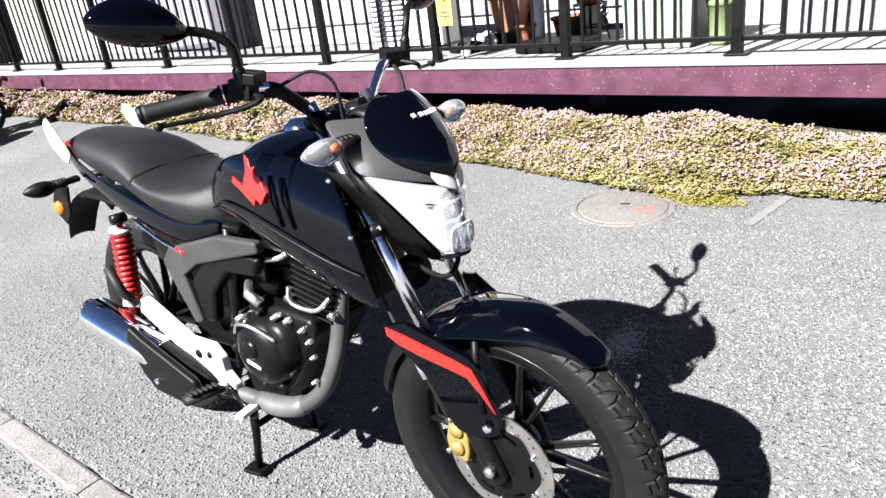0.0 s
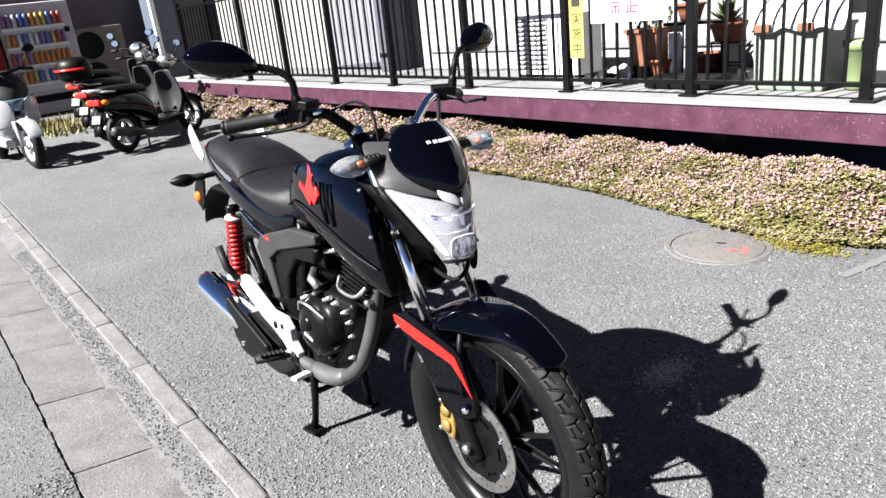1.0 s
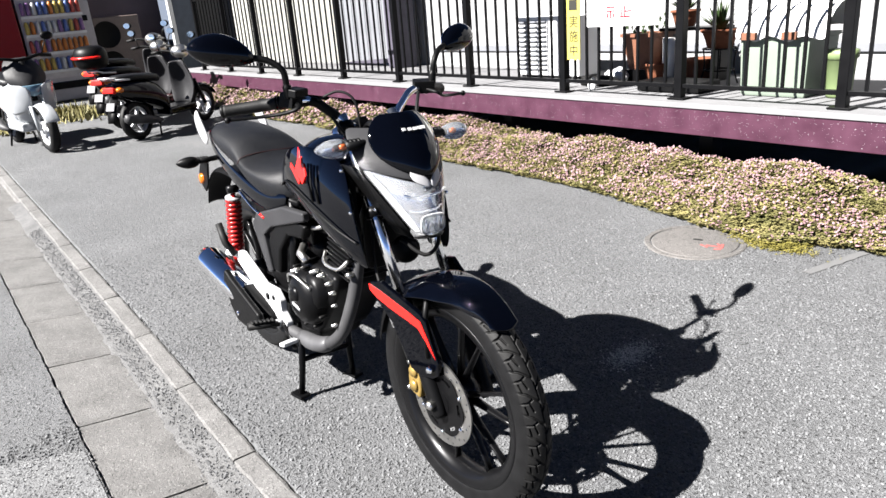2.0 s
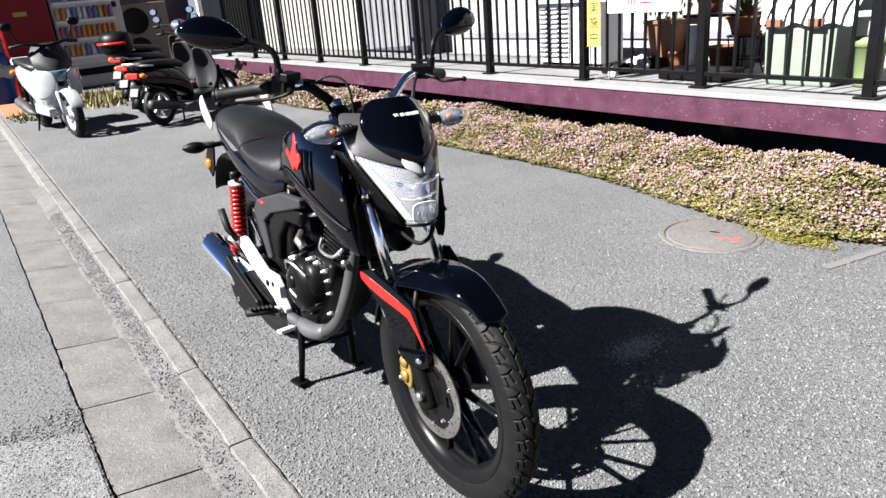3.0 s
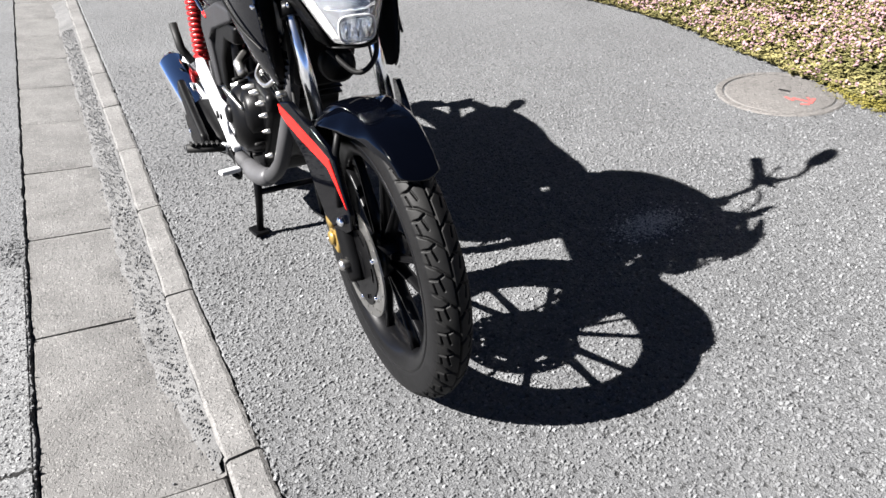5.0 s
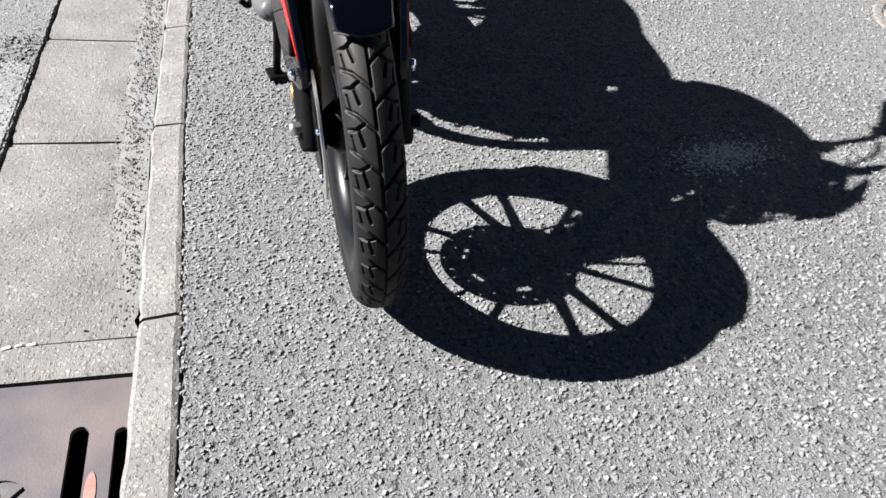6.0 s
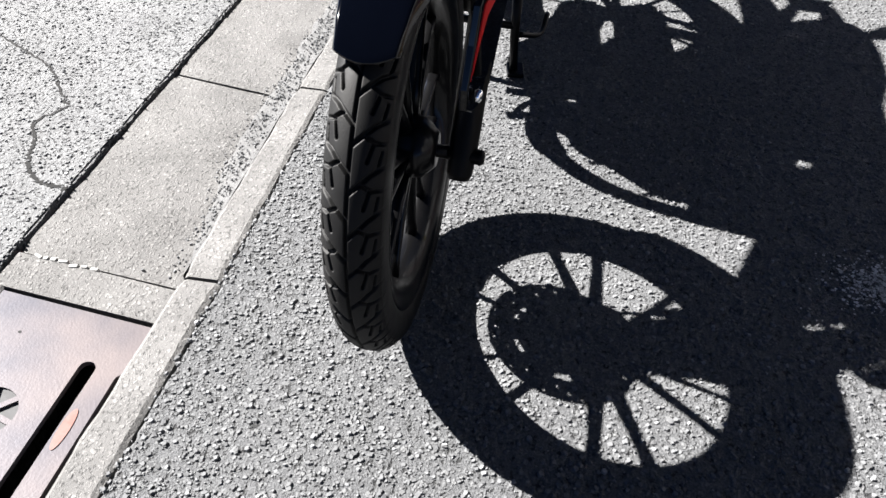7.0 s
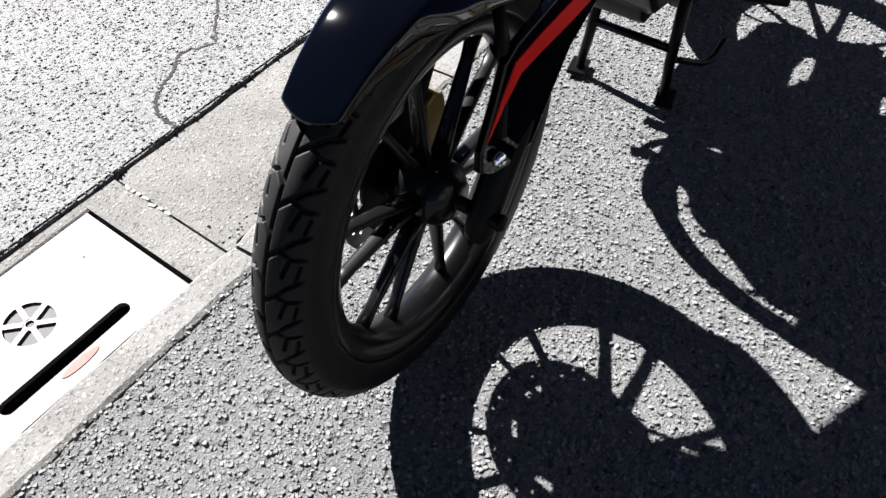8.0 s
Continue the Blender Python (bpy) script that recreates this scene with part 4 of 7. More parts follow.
part("reflector", bm, LAMP_BOWL, lamp, "smoky mirror-finish reflector bowl", sub=1, solid=0.003)
for sgn in (-1, 1):
    bm = B()
    skin(bm, [[lamp_point(sgn * (s0 + (0.97 - s0) * f), h, -0.003, 0.004) for f in (0, 0.5, 1)] for h, s0 in ((0.04, 0.70), (0.2, 0.72), (0.5, 0.79), (0.75, 0.85), (0.97, 0.92))])
    part("side_reflector", bm, WHITE_GRIP, lamp, "pale side reflector", sub=1, solid=0.002)
bm = B()
box(bm, (0.132, 0, 0.770), (0.010, 0.060, 0.036), (0, -4, 0))
part("chin_lamp", bm, LENS, lamp, bevel=0.004)
for k in range(5):
    bm = B()
    tube(bm, [(0.134, -0.024 + 0.012 * k, 0.755), (0.134, -0.024 + 0.012 * k, 0.786)], 0.003, 6)
    part("lens_rib", bm, CHROME, lamp)
bm = B()
ring_ = [(0.131, 0.037 * math.copysign(abs(math.cos(a)) ** 0.5, math.cos(a)), 0.770 + 0.024 * math.copysign(abs(math.sin(a)) ** 0.5, math.sin(a))) for a in (k * math.pi / 14 for k in range(29))]
tube(bm, ring_, 0.0028, 6, cap=False)
part("chin_frame", bm, WHITE_GRIP, lamp, "bright frame round the chin lamp")
for z0, z1, y1 in ((0.802, 0.806, 0.052), (0.842, 0.850, 0.066)):
    for sgn in (-1, 1):
        bm = B()
        tube(bm, [(0.116, 0, z0), (0.108, sgn * y1 * 0.6, z0), (0.098, sgn * y1, z1)], 0.004, 6)
        part("lens_rib", bm, CHROME, lamp)
bm = B()
tube(bm, [(0.06, 0, 0.835), (0.10, 0, 0.83)], [0.016, 0.012], 12)
part("bulb", bm, LENS, lamp)
bm = B()
skin(bm, [[lamp_point(s, h, 0.004, 0.004 + d) for s in GRID] for h, d in ((-0.04, 0.0), (-0.06, 0.03))])
skin(bm, [[lamp_point(s, h, 0.002 + 0.003 * (d > 0), 0.006 + d) for h in (-0.05, 0.2, 0.5, 0.8, 1.0)] for s, d in ((-1, 0), (-1.03, 0.08))])
skin(bm, [[lamp_point(s, h, 0.002 + 0.003 * (d > 0), 0.006 + d) for h in (-0.05, 0.2, 0.5, 0.8, 1.0)] for s, d in ((1, 0), (1.03, 0.08))])
part("lamp_rim", bm, BLACK_PLASTIC, lamp, solid=0.003)
bm = B()
rows = []
for x, w, z0, z1 in ((0.07, 0.045, 0.76, 0.82), (0.03, 0.070, 0.775, 0.87), (-0.03, 0.085, 0.80, 0.91), (-0.07, 0.08, 0.82, 0.93)):
    rows.append([(x, w * c, (z0 + z1) / 2 + (z1 - z0) / 2 * s) for c, s in ((-1, 0.5), (-0.7, 1), (0.7, 1), (1, 0.5), (1, -0.3), (0.5, -1), (-0.5, -1), (-1, -0.3))])
skin(bm, rows, wrap=True, caps=True)
part("lamp_case", bm, BLACK_PLASTIC, lamp, sub=1)
# nose cowl and dark screen
cowl = empty("nose_cowl")
cowl.parent = bike
bm = B()
rows = []
for h, x, w, z, sw in ((0.0, 0.118, 0.134, 0.880, 0.122), (0.25, 0.106, 0.138, 0.915, 0.124), (0.5, 0.082, 0.136, 0.950, 0.125), (0.75, 0.042, 0.126, 0.985, 0.12), (1.0, -0.005, 0.11, 1.012, 0.10)):
    rows.append([(x - sw * abs(s) ** 1.8, w * s, z + 0.035 * abs(s) ** 1.5 * (1 - h)) for s in GRID])
skin(bm, rows)
part("cowl_panel", bm, GREY_PLASTIC, cowl, "dark grey plastic cowl", sub=2, solid=0.003)
bm = B()
rows = []
for h, x, w, z, sw in ((0.0, 0.126, 0.022, 0.896, 0.01), (0.12, 0.127, 0.066, 0.914, 0.045), (0.32, 0.118, 0.104, 0.945, 0.08), (0.58, 0.088, 0.112, 0.990, 0.085), (0.82, 0.047, 0.092, 1.031, 0.06), (1.0, 0.019, 0.060, 1.055, 0.035)):
    rows.append([(x - sw * abs(s) ** 2, w * s, z - 0.006 * abs(s) ** 2 * h) for s in GRID])
skin(bm, rows)
screen = part("screen", bm, BLACK_PAINT, cowl, "glossy black fly screen", sub=2, solid=0.004)
for k in range(5):
    y = 0.030 - 0.015 * k
    bm = B()
    box(bm, (0.0685 - 9.0 * y * y, y, 1.0125 - 0.4 * y * y), (0.002, 0.0115, 0.009), (0, -45, -800 * y * 0.4))
    part("badge", bm, LETTER, screen, "small white bar", smooth=False)
bm = B()
skin(bm, [[(0.126, 0.0, 0.888), (0.118, 0.02, 0.905), (0.092, 0.05, 0.92)], [(0.136, 0.0, 0.862), (0.131, 0.02, 0.87), (0.114, 0.05, 0.885)]])
skin(bm, [[(0.126, 0.0, 0.888), (0.118, -0.02, 0.905), (0.092, -0.05, 0.92)], [(0.136, 0.0, 0.862), (0.131, -0.02, 0.87), (0.114, -0.05, 0.885)]])
part("brow", bm, WHITE_GRIP, cowl, sub=1, solid=0.003)
bm = B()
skin(bm, [[(0.0, -0.075, 1.0), (0.0, 0.075, 1.0)], [(-0.03, -0.08, 1.035), (-0.03, 0.08, 1.035)], [(-0.10, -0.07, 1.03), (-0.10, 0.07, 1.03)], [(-0.12, -0.06, 0.99), (-0.12, 0.06, 0.99)]])
part("instrument_panel", bm, BLACK_PLASTIC, cowl, sub=1, solid=0.03)

# indicators
def indicator(at, sgn, front):
    stalk = B()
    tip = Vector((0, sgn * 0.058, 0))
    tube(stalk, [(-0.02, -sgn * 0.035, 0.0), (-0.008, 0, 0), tip], [0.015, 0.013, 0.014], 12, flat=0.8)
    for k in range(4):
        tube(stalk, [(-0.012, sgn * (0.006 + 0.012 * k), 0), (-0.012, sgn * (0.012 + 0.012 * k), 0)], 0.0155, 12)
    o = part("indicator", stalk, BLACK_PLASTIC, bike, "clear indicator on a black rubber stalk" if front else "black indicator on a stalk")
    o.location = at
    bm = B()
    rows = []
    for f, r, dx in ((0.045, 0.010, 0.0), (0.06, 0.022, 0.004), (0.085, 0.027, 0.008), (0.11, 0.024, 0.006), (0.132, 0.013, 0.0), (0.142, 0.002, -0.004)):
        rows.append([(dx + r * 0.95 * math.cos(a), sgn * f, r * math.sin(a)) for a in (k * math.pi / 6 for k in range(12))])
    skin(bm, rows, wrap=True, caps=True)
    if front:
        shell = part("lens", bm, LENS, o, "clear lens", sub=1)
        shell.visible_shadow = False
        bm = B()
        lathe(bm, [(0.0, 0.0), (0.005, 0.0), (0.0075, 0.010), (0.006, 0.018), (0.0, 0.021)], pose(0.0, sgn * 0.075, 0, 0, 0, 0), 12)
        part("bulb", bm, BULB, o, "amber bulb")
        bm = B()
        rows = []
        for f, r in ((0.05, 0.008), (0.065, 0.018), (0.09, 0.022), (0.115, 0.018), (0.132, 0.008)):
            rows.append([(-0.004 + r * 0.8 * math.cos(a), sgn * f, r * math.sin(a)) for a in (math.pi / 2 + k * math.pi / 8 for k in range(9))])
        skin(bm, rows)
        part("reflector", bm, LAMP_BOWL, o, "bright reflector", solid=0.001)
    else:
        part("housing", bm, BLACK_PLASTIC, o, sub=1)
    return o


for sgn in (-1, 1):
    indicator((-0.02, sgn * 0.105, 0.975), sgn, True)
    indicator((-1.36, sgn * 0.06, 0.745), sgn, False)

# handlebar, grips, levers, mirrors
bm = B()
half = [(-0.15, 0.06, 1.005), (-0.162, 0.115, 1.045), (-0.172, 0.155, 1.078), (-0.20, 0.22, 1.083), (-0.30, 0.36, 1.062)]
tube(bm, curve([(x, -y, z) for x, y, z in half[::-1]] + half), 0.011, 14)
bar = part("handlebar", bm, CHROME, bike, "chrome handlebar")
bm = B()
tube(bm, curve([(-0.158, -0.10, 1.034), (-0.165, -0.13, 1.058), (-0.174, -0.158, 1.078), (-0.19, -0.195, 1.082)]), 0.0135, 14)
part("bar_sleeve", bm, BLACK_PLASTIC, bar, "black sleeve on the bar")
for y in (-0.035, 0.035):
    bm = B()
    box(bm, (-0.145, y, 1.0), (0.045, 0.03, 0.05), (0, -20, 0))
    part("bar_clamp", bm, DARK_METAL, bar, bevel=0.005)


def along_grip(t, sgn):
    return Vector((-0.215, sgn * 0.245, 1.080)).lerp(Vector((-0.302, sgn * 0.362, 1.062)), t)


for sgn in (-1, 1):
    bm = B()
    tube(bm, [along_grip(t, sgn) for t in (0.0, 0.02, 0.04, 0.3, 0.6, 0.93, 0.97)], [0.019, 0.020, 0.0165, 0.0165, 0.0165, 0.0165, 0.018], 16)
    g = part("grip", bm, RUBBER, bar, "black rubber grip")
    bm = B()
    tube(bm, [along_grip(t, sgn) for t in (0.955, 0.97, 1.03, 1.05)], [0.013, 0.0175, 0.0175, 0.012], 14)
    part("bar_end", bm, BLACK_PLASTIC, bar)
    bm = B()
    a, b = along_grip(-0.42, sgn), along_grip(-0.02, sgn)
    tube(bm, [a, a.lerp(b, 0.1), a.lerp(b, 0.45), a.lerp(b, 0.5), b], [0.015, 0.019, 0.0205, 0.018, 0.019], 12)
    mid = a.lerp(b, 0.4)
    box(bm, mid + Vector((0.008, 0, 0.004)), (0.042, 0.062, 0.036), (0, 10, sgn * -28))
    part("switch_box", bm, BLACK_PLASTIC, bar, bevel=0.006)
    bm = B()
    p = along_grip(-0.25, sgn)
    pts = curve([p + Vector((0.02, 0, -0.004)), p + Vector((0.062, sgn * 0.01, -0.012)), along_grip(0.1, sgn) + Vector((0.075, 0, -0.018)), along_grip(0.55, sgn) + Vector((0.075, 0, -0.018)), along_grip(1.0, sgn) + Vector((0.09, sgn * 0.026, -0.012))])
    n_ = len(pts)
    tube(bm, pts, [0.0075 - 0.003 * k / n_ for k in range(n_)], 10, flat=0.75)
    bmesh.ops.create_uvsphere(bm, u_segments=12, v_segments=8, radius=0.0085, matrix=Matrix.Translation(pts[-1]))
    part("lever", bm, BLACK_PLASTIC, bar, "black lever with a ball end")
    bm = B()
    base = Vector((-0.168, sgn * 0.233, 1.095))
    tube(bm, curve([base, base + Vector((0.002, sgn * 0.004, 0.035)), base + Vector((0.004, sgn * 0.012, 0.072)), base + Vector((-0.012, sgn * 0.04, 0.096)), base + Vector((-0.035, sgn * 0.085, 0.108))]), [0.012] * 8 + [0.0085] * 25, 12)
    stem = part("mirror_stem", bm, BLACK_PLASTIC, bar)
    # the mirror head: a long teardrop shell with the glass towards the rider
    bm = B()
    root = base + Vector((-0.033, sgn * 0.066, 0.102))
    way = Vector((-0.05, sgn * 0.165, 0.035)).normalized()
    back = Vector((0.93, sgn * 0.28, 0.05)).normalized()
    lift = way.cross(back).normalized() * (1 if sgn < 0 else 1)
    if lift.z < 0:
        lift = -lift
    rows = []
    for f, up_, dn, dp in ((0.0, 0.006, 0.006, 0.010), (0.010, 0.016, 0.014, 0.018), (0.04, 0.042, 0.026, 0.034), (0.085, 0.053, 0.036, 0.038), (0.128, 0.044, 0.031, 0.032), (0.157, 0.022, 0.016, 0.018), (0.166, 0.007, 0.005, 0.006)):
        c = root + way * f
        rows.append([c + lift * (up_ * math.sin(a) if math.sin(a) > 0 else dn * math.sin(a)) + back * (dp * math.cos(a) if math.cos(a) > 0 else 0.004 * math.cos(a)) for a in (k * math.pi / 8 for k in range(16))])
    skin(bm, rows, wrap=True, caps=True)
    part("mirror", bm, BLACK_PAINT, stem, "black mirror shell", sub=1)
    bm = B()
    ring_ = [root + way * (0.085 + 0.07 * math.cos(a)) + lift * (0.009 + 0.036 * math.sin(a)) - back * 0.0075 for a in (k * math.pi / 12 for k in range(24))]
    bm.faces.new([bm.verts.new(p) for p in ring_])
    part("mirror_glass", bm, MIRROR, stem, "mirror glass", smooth=False, solid=0.002)
bm = B()
box(bm, (-0.168, -0.212, 1.108), (0.042, 0.058, 0.022), (0, 8, 28))
part("brake_reservoir", bm, BLACK_PLASTIC, bar, bevel=0.004)
for pts_, r_ in (([(-0.15, -0.16, 1.085), (-0.115, -0.115, 1.105), (-0.085, -0.085, 1.08), (-0.085, -0.07, 1.0)], 0.0035), ([(-0.15, 0.17, 1.075), (-0.10, 0.13, 1.06), (-0.06, 0.09, 1.0), (-0.06, 0.06, 0.93)], 0.005), ([(0.0, -0.02, 0.70), (0.06, 0.02, 0.66), (0.07, 0.06, 0.69), (0.03, 0.08, 0.75)], 0.006)):
    bm = B()
    tube(bm, curve(pts_), r_, 8)
    part("cable", bm, RUBBER, bike, "black control cable")
bm = B()
skin(bm, [[(x, -w, z), (x + 0.012, -w * 0.6, z), (x + 0.012, w * 0.6, z), (x, w, z)] for x, w, z in ((-0.085, 0.085, 0.80), (-0.095, 0.085, 0.70), (-0.108, 0.078, 0.64), (-0.112, 0.070, 0.59))])
part("front_shield", bm, BLACK_PLASTIC, bike, "black plastic shield behind the fork", sub=1, solid=0.006)
# horn between the fork legs
bm = B()
lathe(bm, [(0.0, -0.02), (0.03, -0.018), (0.042, 0.0), (0.038, 0.02), (0.0, 0.025)], pose(-0.005, 0.0, 0.665, 0, 0, 60), 20)
part("horn", bm, BLACK_PLASTIC, bike)

# fuel tank and its shrouds
def hoop(x, w, z0, z1, p=2.6, n=20):
    """A rounded cross-section round the middle plane."""
    out = []
    for k in range(n):
        a = 2 * math.pi * k / n
        c, s = math.cos(a), math.sin(a)
        out.append((x, w * math.copysign(abs(c) ** (2 / p), c), (z0 + z1) / 2 + (z1 - z0) / 2 * math.copysign(abs(s) ** (2 / p), s)))
    return out


bm = B()
skin(bm, [hoop(*h) for h in ((-0.53, 0.05, 0.79, 0.85), (-0.50, 0.085, 0.76, 0.875), (-0.44, 0.115, 0.75, 0.925), (-0.36, 0.135, 0.75, 0.962), (-0.27, 0.142, 0.76, 0.975), (-0.18, 0.135, 0.78, 0.972), (-0.11, 0.11, 0.81, 0.955), (-0.08, 0.06, 0.84, 0.93))], wrap=True, caps=True)
tank = part("fuel_tank", bm, BLACK_PAINT, bike, "glossy black fuel tank", sub=2)
bm = B()
lathe(bm, [(0.0, 0.0165), (0.03, 0.0155), (0.036, 0.008), (0.045, 0.004), (0.047, -0.006)], pose(-0.285, 0, 0.972, 90, 0, 0), 28)
part("filler_cap", bm, CHROME, tank, "chrome filler cap")

def plate(bm, outline, sgn):
    """A thin raised badge lying on the shroud."""
    def y_at(x, z):
        return 0.1755 - (z - 0.85) * 0.23 - (-0.268 - x) * 0.11
    a = [bm.verts.new((x, sgn * (y_at(x, z) - 0.006), z)) for x, z in outline]
    b = [bm.verts.new((x, sgn * (y_at(x, z) + 0.0035), z)) for x, z in outline]
    bm.faces.new(a), bm.faces.new(b)
    for i in range(len(a)):
        j = (i + 1) % len(a)
        bm.faces.new((a[i], a[j], b[j], b[i]))


for sgn in (-1, 1):
    # each row runs down the panel: (x, y, z)
    top = [(-0.50, 0.125, 0.835), (-0.43, 0.146, 0.915), (-0.33, 0.152, 0.945), (-0.22, 0.155, 0.955), (-0.12, 0.150, 0.945), (-0.06, 0.142, 0.925)]
    mid = [(-0.49, 0.140, 0.805), (-0.42, 0.158, 0.86), (-0.32, 0.172, 0.865), (-0.20, 0.182, 0.85), (-0.09, 0.178, 0.83), (-0.015, 0.160, 0.82)]
    low = [(-0.47, 0.135, 0.782), (-0.40, 0.152, 0.79), (-0.29, 0.170, 0.77), (-0.16, 0.180, 0.735), (-0.05, 0.172, 0.70), (0.015, 0.150, 0.68)]
    bot = [(-0.455, 0.125, 0.772), (-0.38, 0.135, 0.765), (-0.26, 0.150, 0.730), (-0.13, 0.155, 0.685), (-0.03, 0.145, 0.645), (0.022, 0.130, 0.632)]
    bm = B()
    skin(bm, [[(x, sgn * y, z) for x, y, z in r] for r in (top, mid, low, bot)])
    sh = part("tank_shroud", bm, BLACK_PAINT, tank, "glossy black tank shroud", sub=2, solid=0.004)
    # the raised wing-shaped badge
    bm = B()
    wing = [(-0.352, 0.868), (-0.340, 0.905), (-0.347, 0.938), (-0.332, 0.930), (-0.322, 0.912), (-0.311, 0.917), (-0.300, 0.898), (-0.289, 0.901), (-0.276, 0.880), (-0.264, 0.868), (-0.280, 0.843), (-0.300, 0.852), (-0.318, 0.858)]
    plate(bm, [(x + 0.035, z) for x, z in wing], sgn)
    part("badge", bm, RED, sh, "red wing-shaped badge", smooth=False, bevel=0.0015)
    bm = B()
    plate(bm, [(-0.358, 0.876), (-0.354, 0.888), (-0.318, 0.874), (-0.268, 0.850), (-0.270, 0.838), (-0.318, 0.860)], sgn)
    part("badge_bar", bm, RED, sh, "red bar under the wing badge", smooth=False, bevel=0.001)
    for dx in (0, 0.036):
        bm = B()
        tube(bm, [(-0.222 + dx, sgn * 0.170, 0.905), (-0.212 + dx, sgn * 0.181, 0.855), (-0.192 + dx, sgn * 0.180, 0.80)], 0.004, 8)
        part("rib", bm, BLACK_PAINT, sh)
    bm = B()
    tube(bm, curve([(-0.475, sgn * 0.142, 0.797), (-0.41, sgn * 0.1575, 0.822), (-0.31, sgn * 0.174, 0.812), (-0.18, sgn * 0.1835, 0.78), (-0.075, sgn * 0.177, 0.745), (0.0, sgn * 0.157, 0.715)]), 0.0032, 8)
    part("panel_joint", bm, BLACK_PLASTIC, sh)
    # dark inner scoop in front, beside the fork
    bm = B()
    skin(bm, [[(-0.06, sgn * 0.138, 0.92), (-0.015, sgn * 0.155, 0.82), (0.015, sgn * 0.147, 0.68), (0.02, sgn * 0.13, 0.635)], [(-0.10, sgn * 0.09, 0.90), (-0.08, sgn * 0.10, 0.80), (-0.06, sgn * 0.10, 0.69), (-0.05, sgn * 0.10, 0.645)]])
    part("scoop", bm, BLACK_PLASTIC, tank, sub=1, solid=0.004)
    for x, y, z in ((-0.06, 0.150, 0.905), (-0.01, 0.160, 0.80)):
        bm = B()
        tube(bm, [(x - 0.01, sgn * (y - 0.004), z), (x - 0.004, sgn * (y + 0.004), z)], 0.005, 8)
        part("bolt", bm, CHROME, sh)

# seat
bm = B()
def saddle(x, w, zt, zs, zb):
    return [(x, -w * 0.90, zb), (x, -w, zs), (x, -w * 0.96, zs + 0.4 * (zt - zs)), (x, -w * 0.72, zt - 0.012), (x, -w * 0.3, zt), (x, w * 0.3, zt), (x, w * 0.72, zt - 0.012), (x, w * 0.96, zs + 0.4 * (zt - zs)), (x, w, zs), (x, w * 0.90, zb)]


skin(bm, [saddle(*h) for h in ((-0.49, 0.06, 0.85, 0.77, 0.72), (-0.515, 0.105, 0.848, 0.755, 0.69), (-0.58, 0.142, 0.838, 0.765, 0.678), (-0.70, 0.153, 0.828, 0.785, 0.70), (-0.80, 0.148, 0.83, 0.80, 0.735), (-0.86, 0.14, 0.868, 0.82, 0.755), (-0.93, 0.135, 0.90, 0.835, 0.775), (-1.05, 0.128, 0.915, 0.85, 0.80), (-1.15, 0.115, 0.92, 0.865, 0.825), (-1.24, 0.09, 0.915, 0.88, 0.85), (-1.27, 0.05, 0.90, 0.885, 0.865))], wrap=True, caps=True)
seat = part("seat", bm, SEAT_SKIN, bike, "matt black seat rising to the pillion's place", sub=2)
SEAM = mat("dark_red_seam", (0.015, 0.0036, 0.0036), 0.6, var=0.1, bump=0)
bm = B()
tube(bm, curve([(-0.835, -0.143, 0.812), (-0.828, -0.128, 0.833), (-0.822, -0.06, 0.8435), (-0.822, 0.06, 0.8435), (-0.828, 0.128, 0.833), (-0.835, 0.143, 0.812)]), 0.0018, 6)
part("seam", bm, SEAM, seat, "thin red seam")

# grab rail
for sgn in (-1, 1):
    bm = B()
    skin(bm, [[(-1.14, sgn * 0.122, 0.86), (-1.21, sgn * 0.135, 0.955), (-1.26, sgn * 0.122, 0.975)], [(-1.15, sgn * 0.138, 0.848), (-1.225, sgn * 0.152, 0.94), (-1.275, sgn * 0.13, 0.955)], [(-1.17, sgn * 0.13, 0.822), (-1.225, sgn * 0.142, 0.87), (-1.285, sgn * 0.125, 0.925)]])
    part("grab_handle", bm, WHITE_GRIP, bike, "pale grey pillion handle", sub=2, solid=0.012)

# tail panels, lamp, rear mudguard
for sgn in (-1, 1):
    bm = B()
    skin(bm, [[(x, sgn * y, z) for x, y, z in r] for r in ([(-0.50, 0.115, 0.765), (-0.62, 0.132, 0.735), (-0.80, 0.138, 0.765), (-1.0, 0.128, 0.80), (-1.20, 0.10, 0.85), (-1.36, 0.05, 0.88)], [(-0.50, 0.122, 0.735), (-0.62, 0.142, 0.705), (-0.80, 0.146, 0.73), (-1.0, 0.134, 0.765), (-1.20, 0.105, 0.815), (-1.38, 0.045, 0.855)], [(-0.52, 0.118, 0.705), (-0.64, 0.135, 0.668), (-0.80, 0.138, 0.695), (-0.98, 0.124, 0.73), (-1.20, 0.09, 0.78), (-1.36, 0.045, 0.83)])])
    tp = part("tail_panel", bm, BLACK_PAINT, bike, "glossy black tail panel", sub=2, solid=0.004)
    bm = B()
    tube(bm, curve([(-0.66, sgn * 0.14, 0.655), (-0.74, sgn * 0.143, 0.672), (-0.86, sgn * 0.138, 0.71)]), 0.006, 8, flat=0.6)
    part("trim", bm, CHROME, tp)
    bm = B()
    tube(bm, [(-0.645, sgn * 0.1415, 0.652), (-0.675, sgn * 0.1435, 0.66)], 0.0075, 8, flat=0.6)
    part("trim_tip", bm, RED, tp, "red tip")
bm = B()
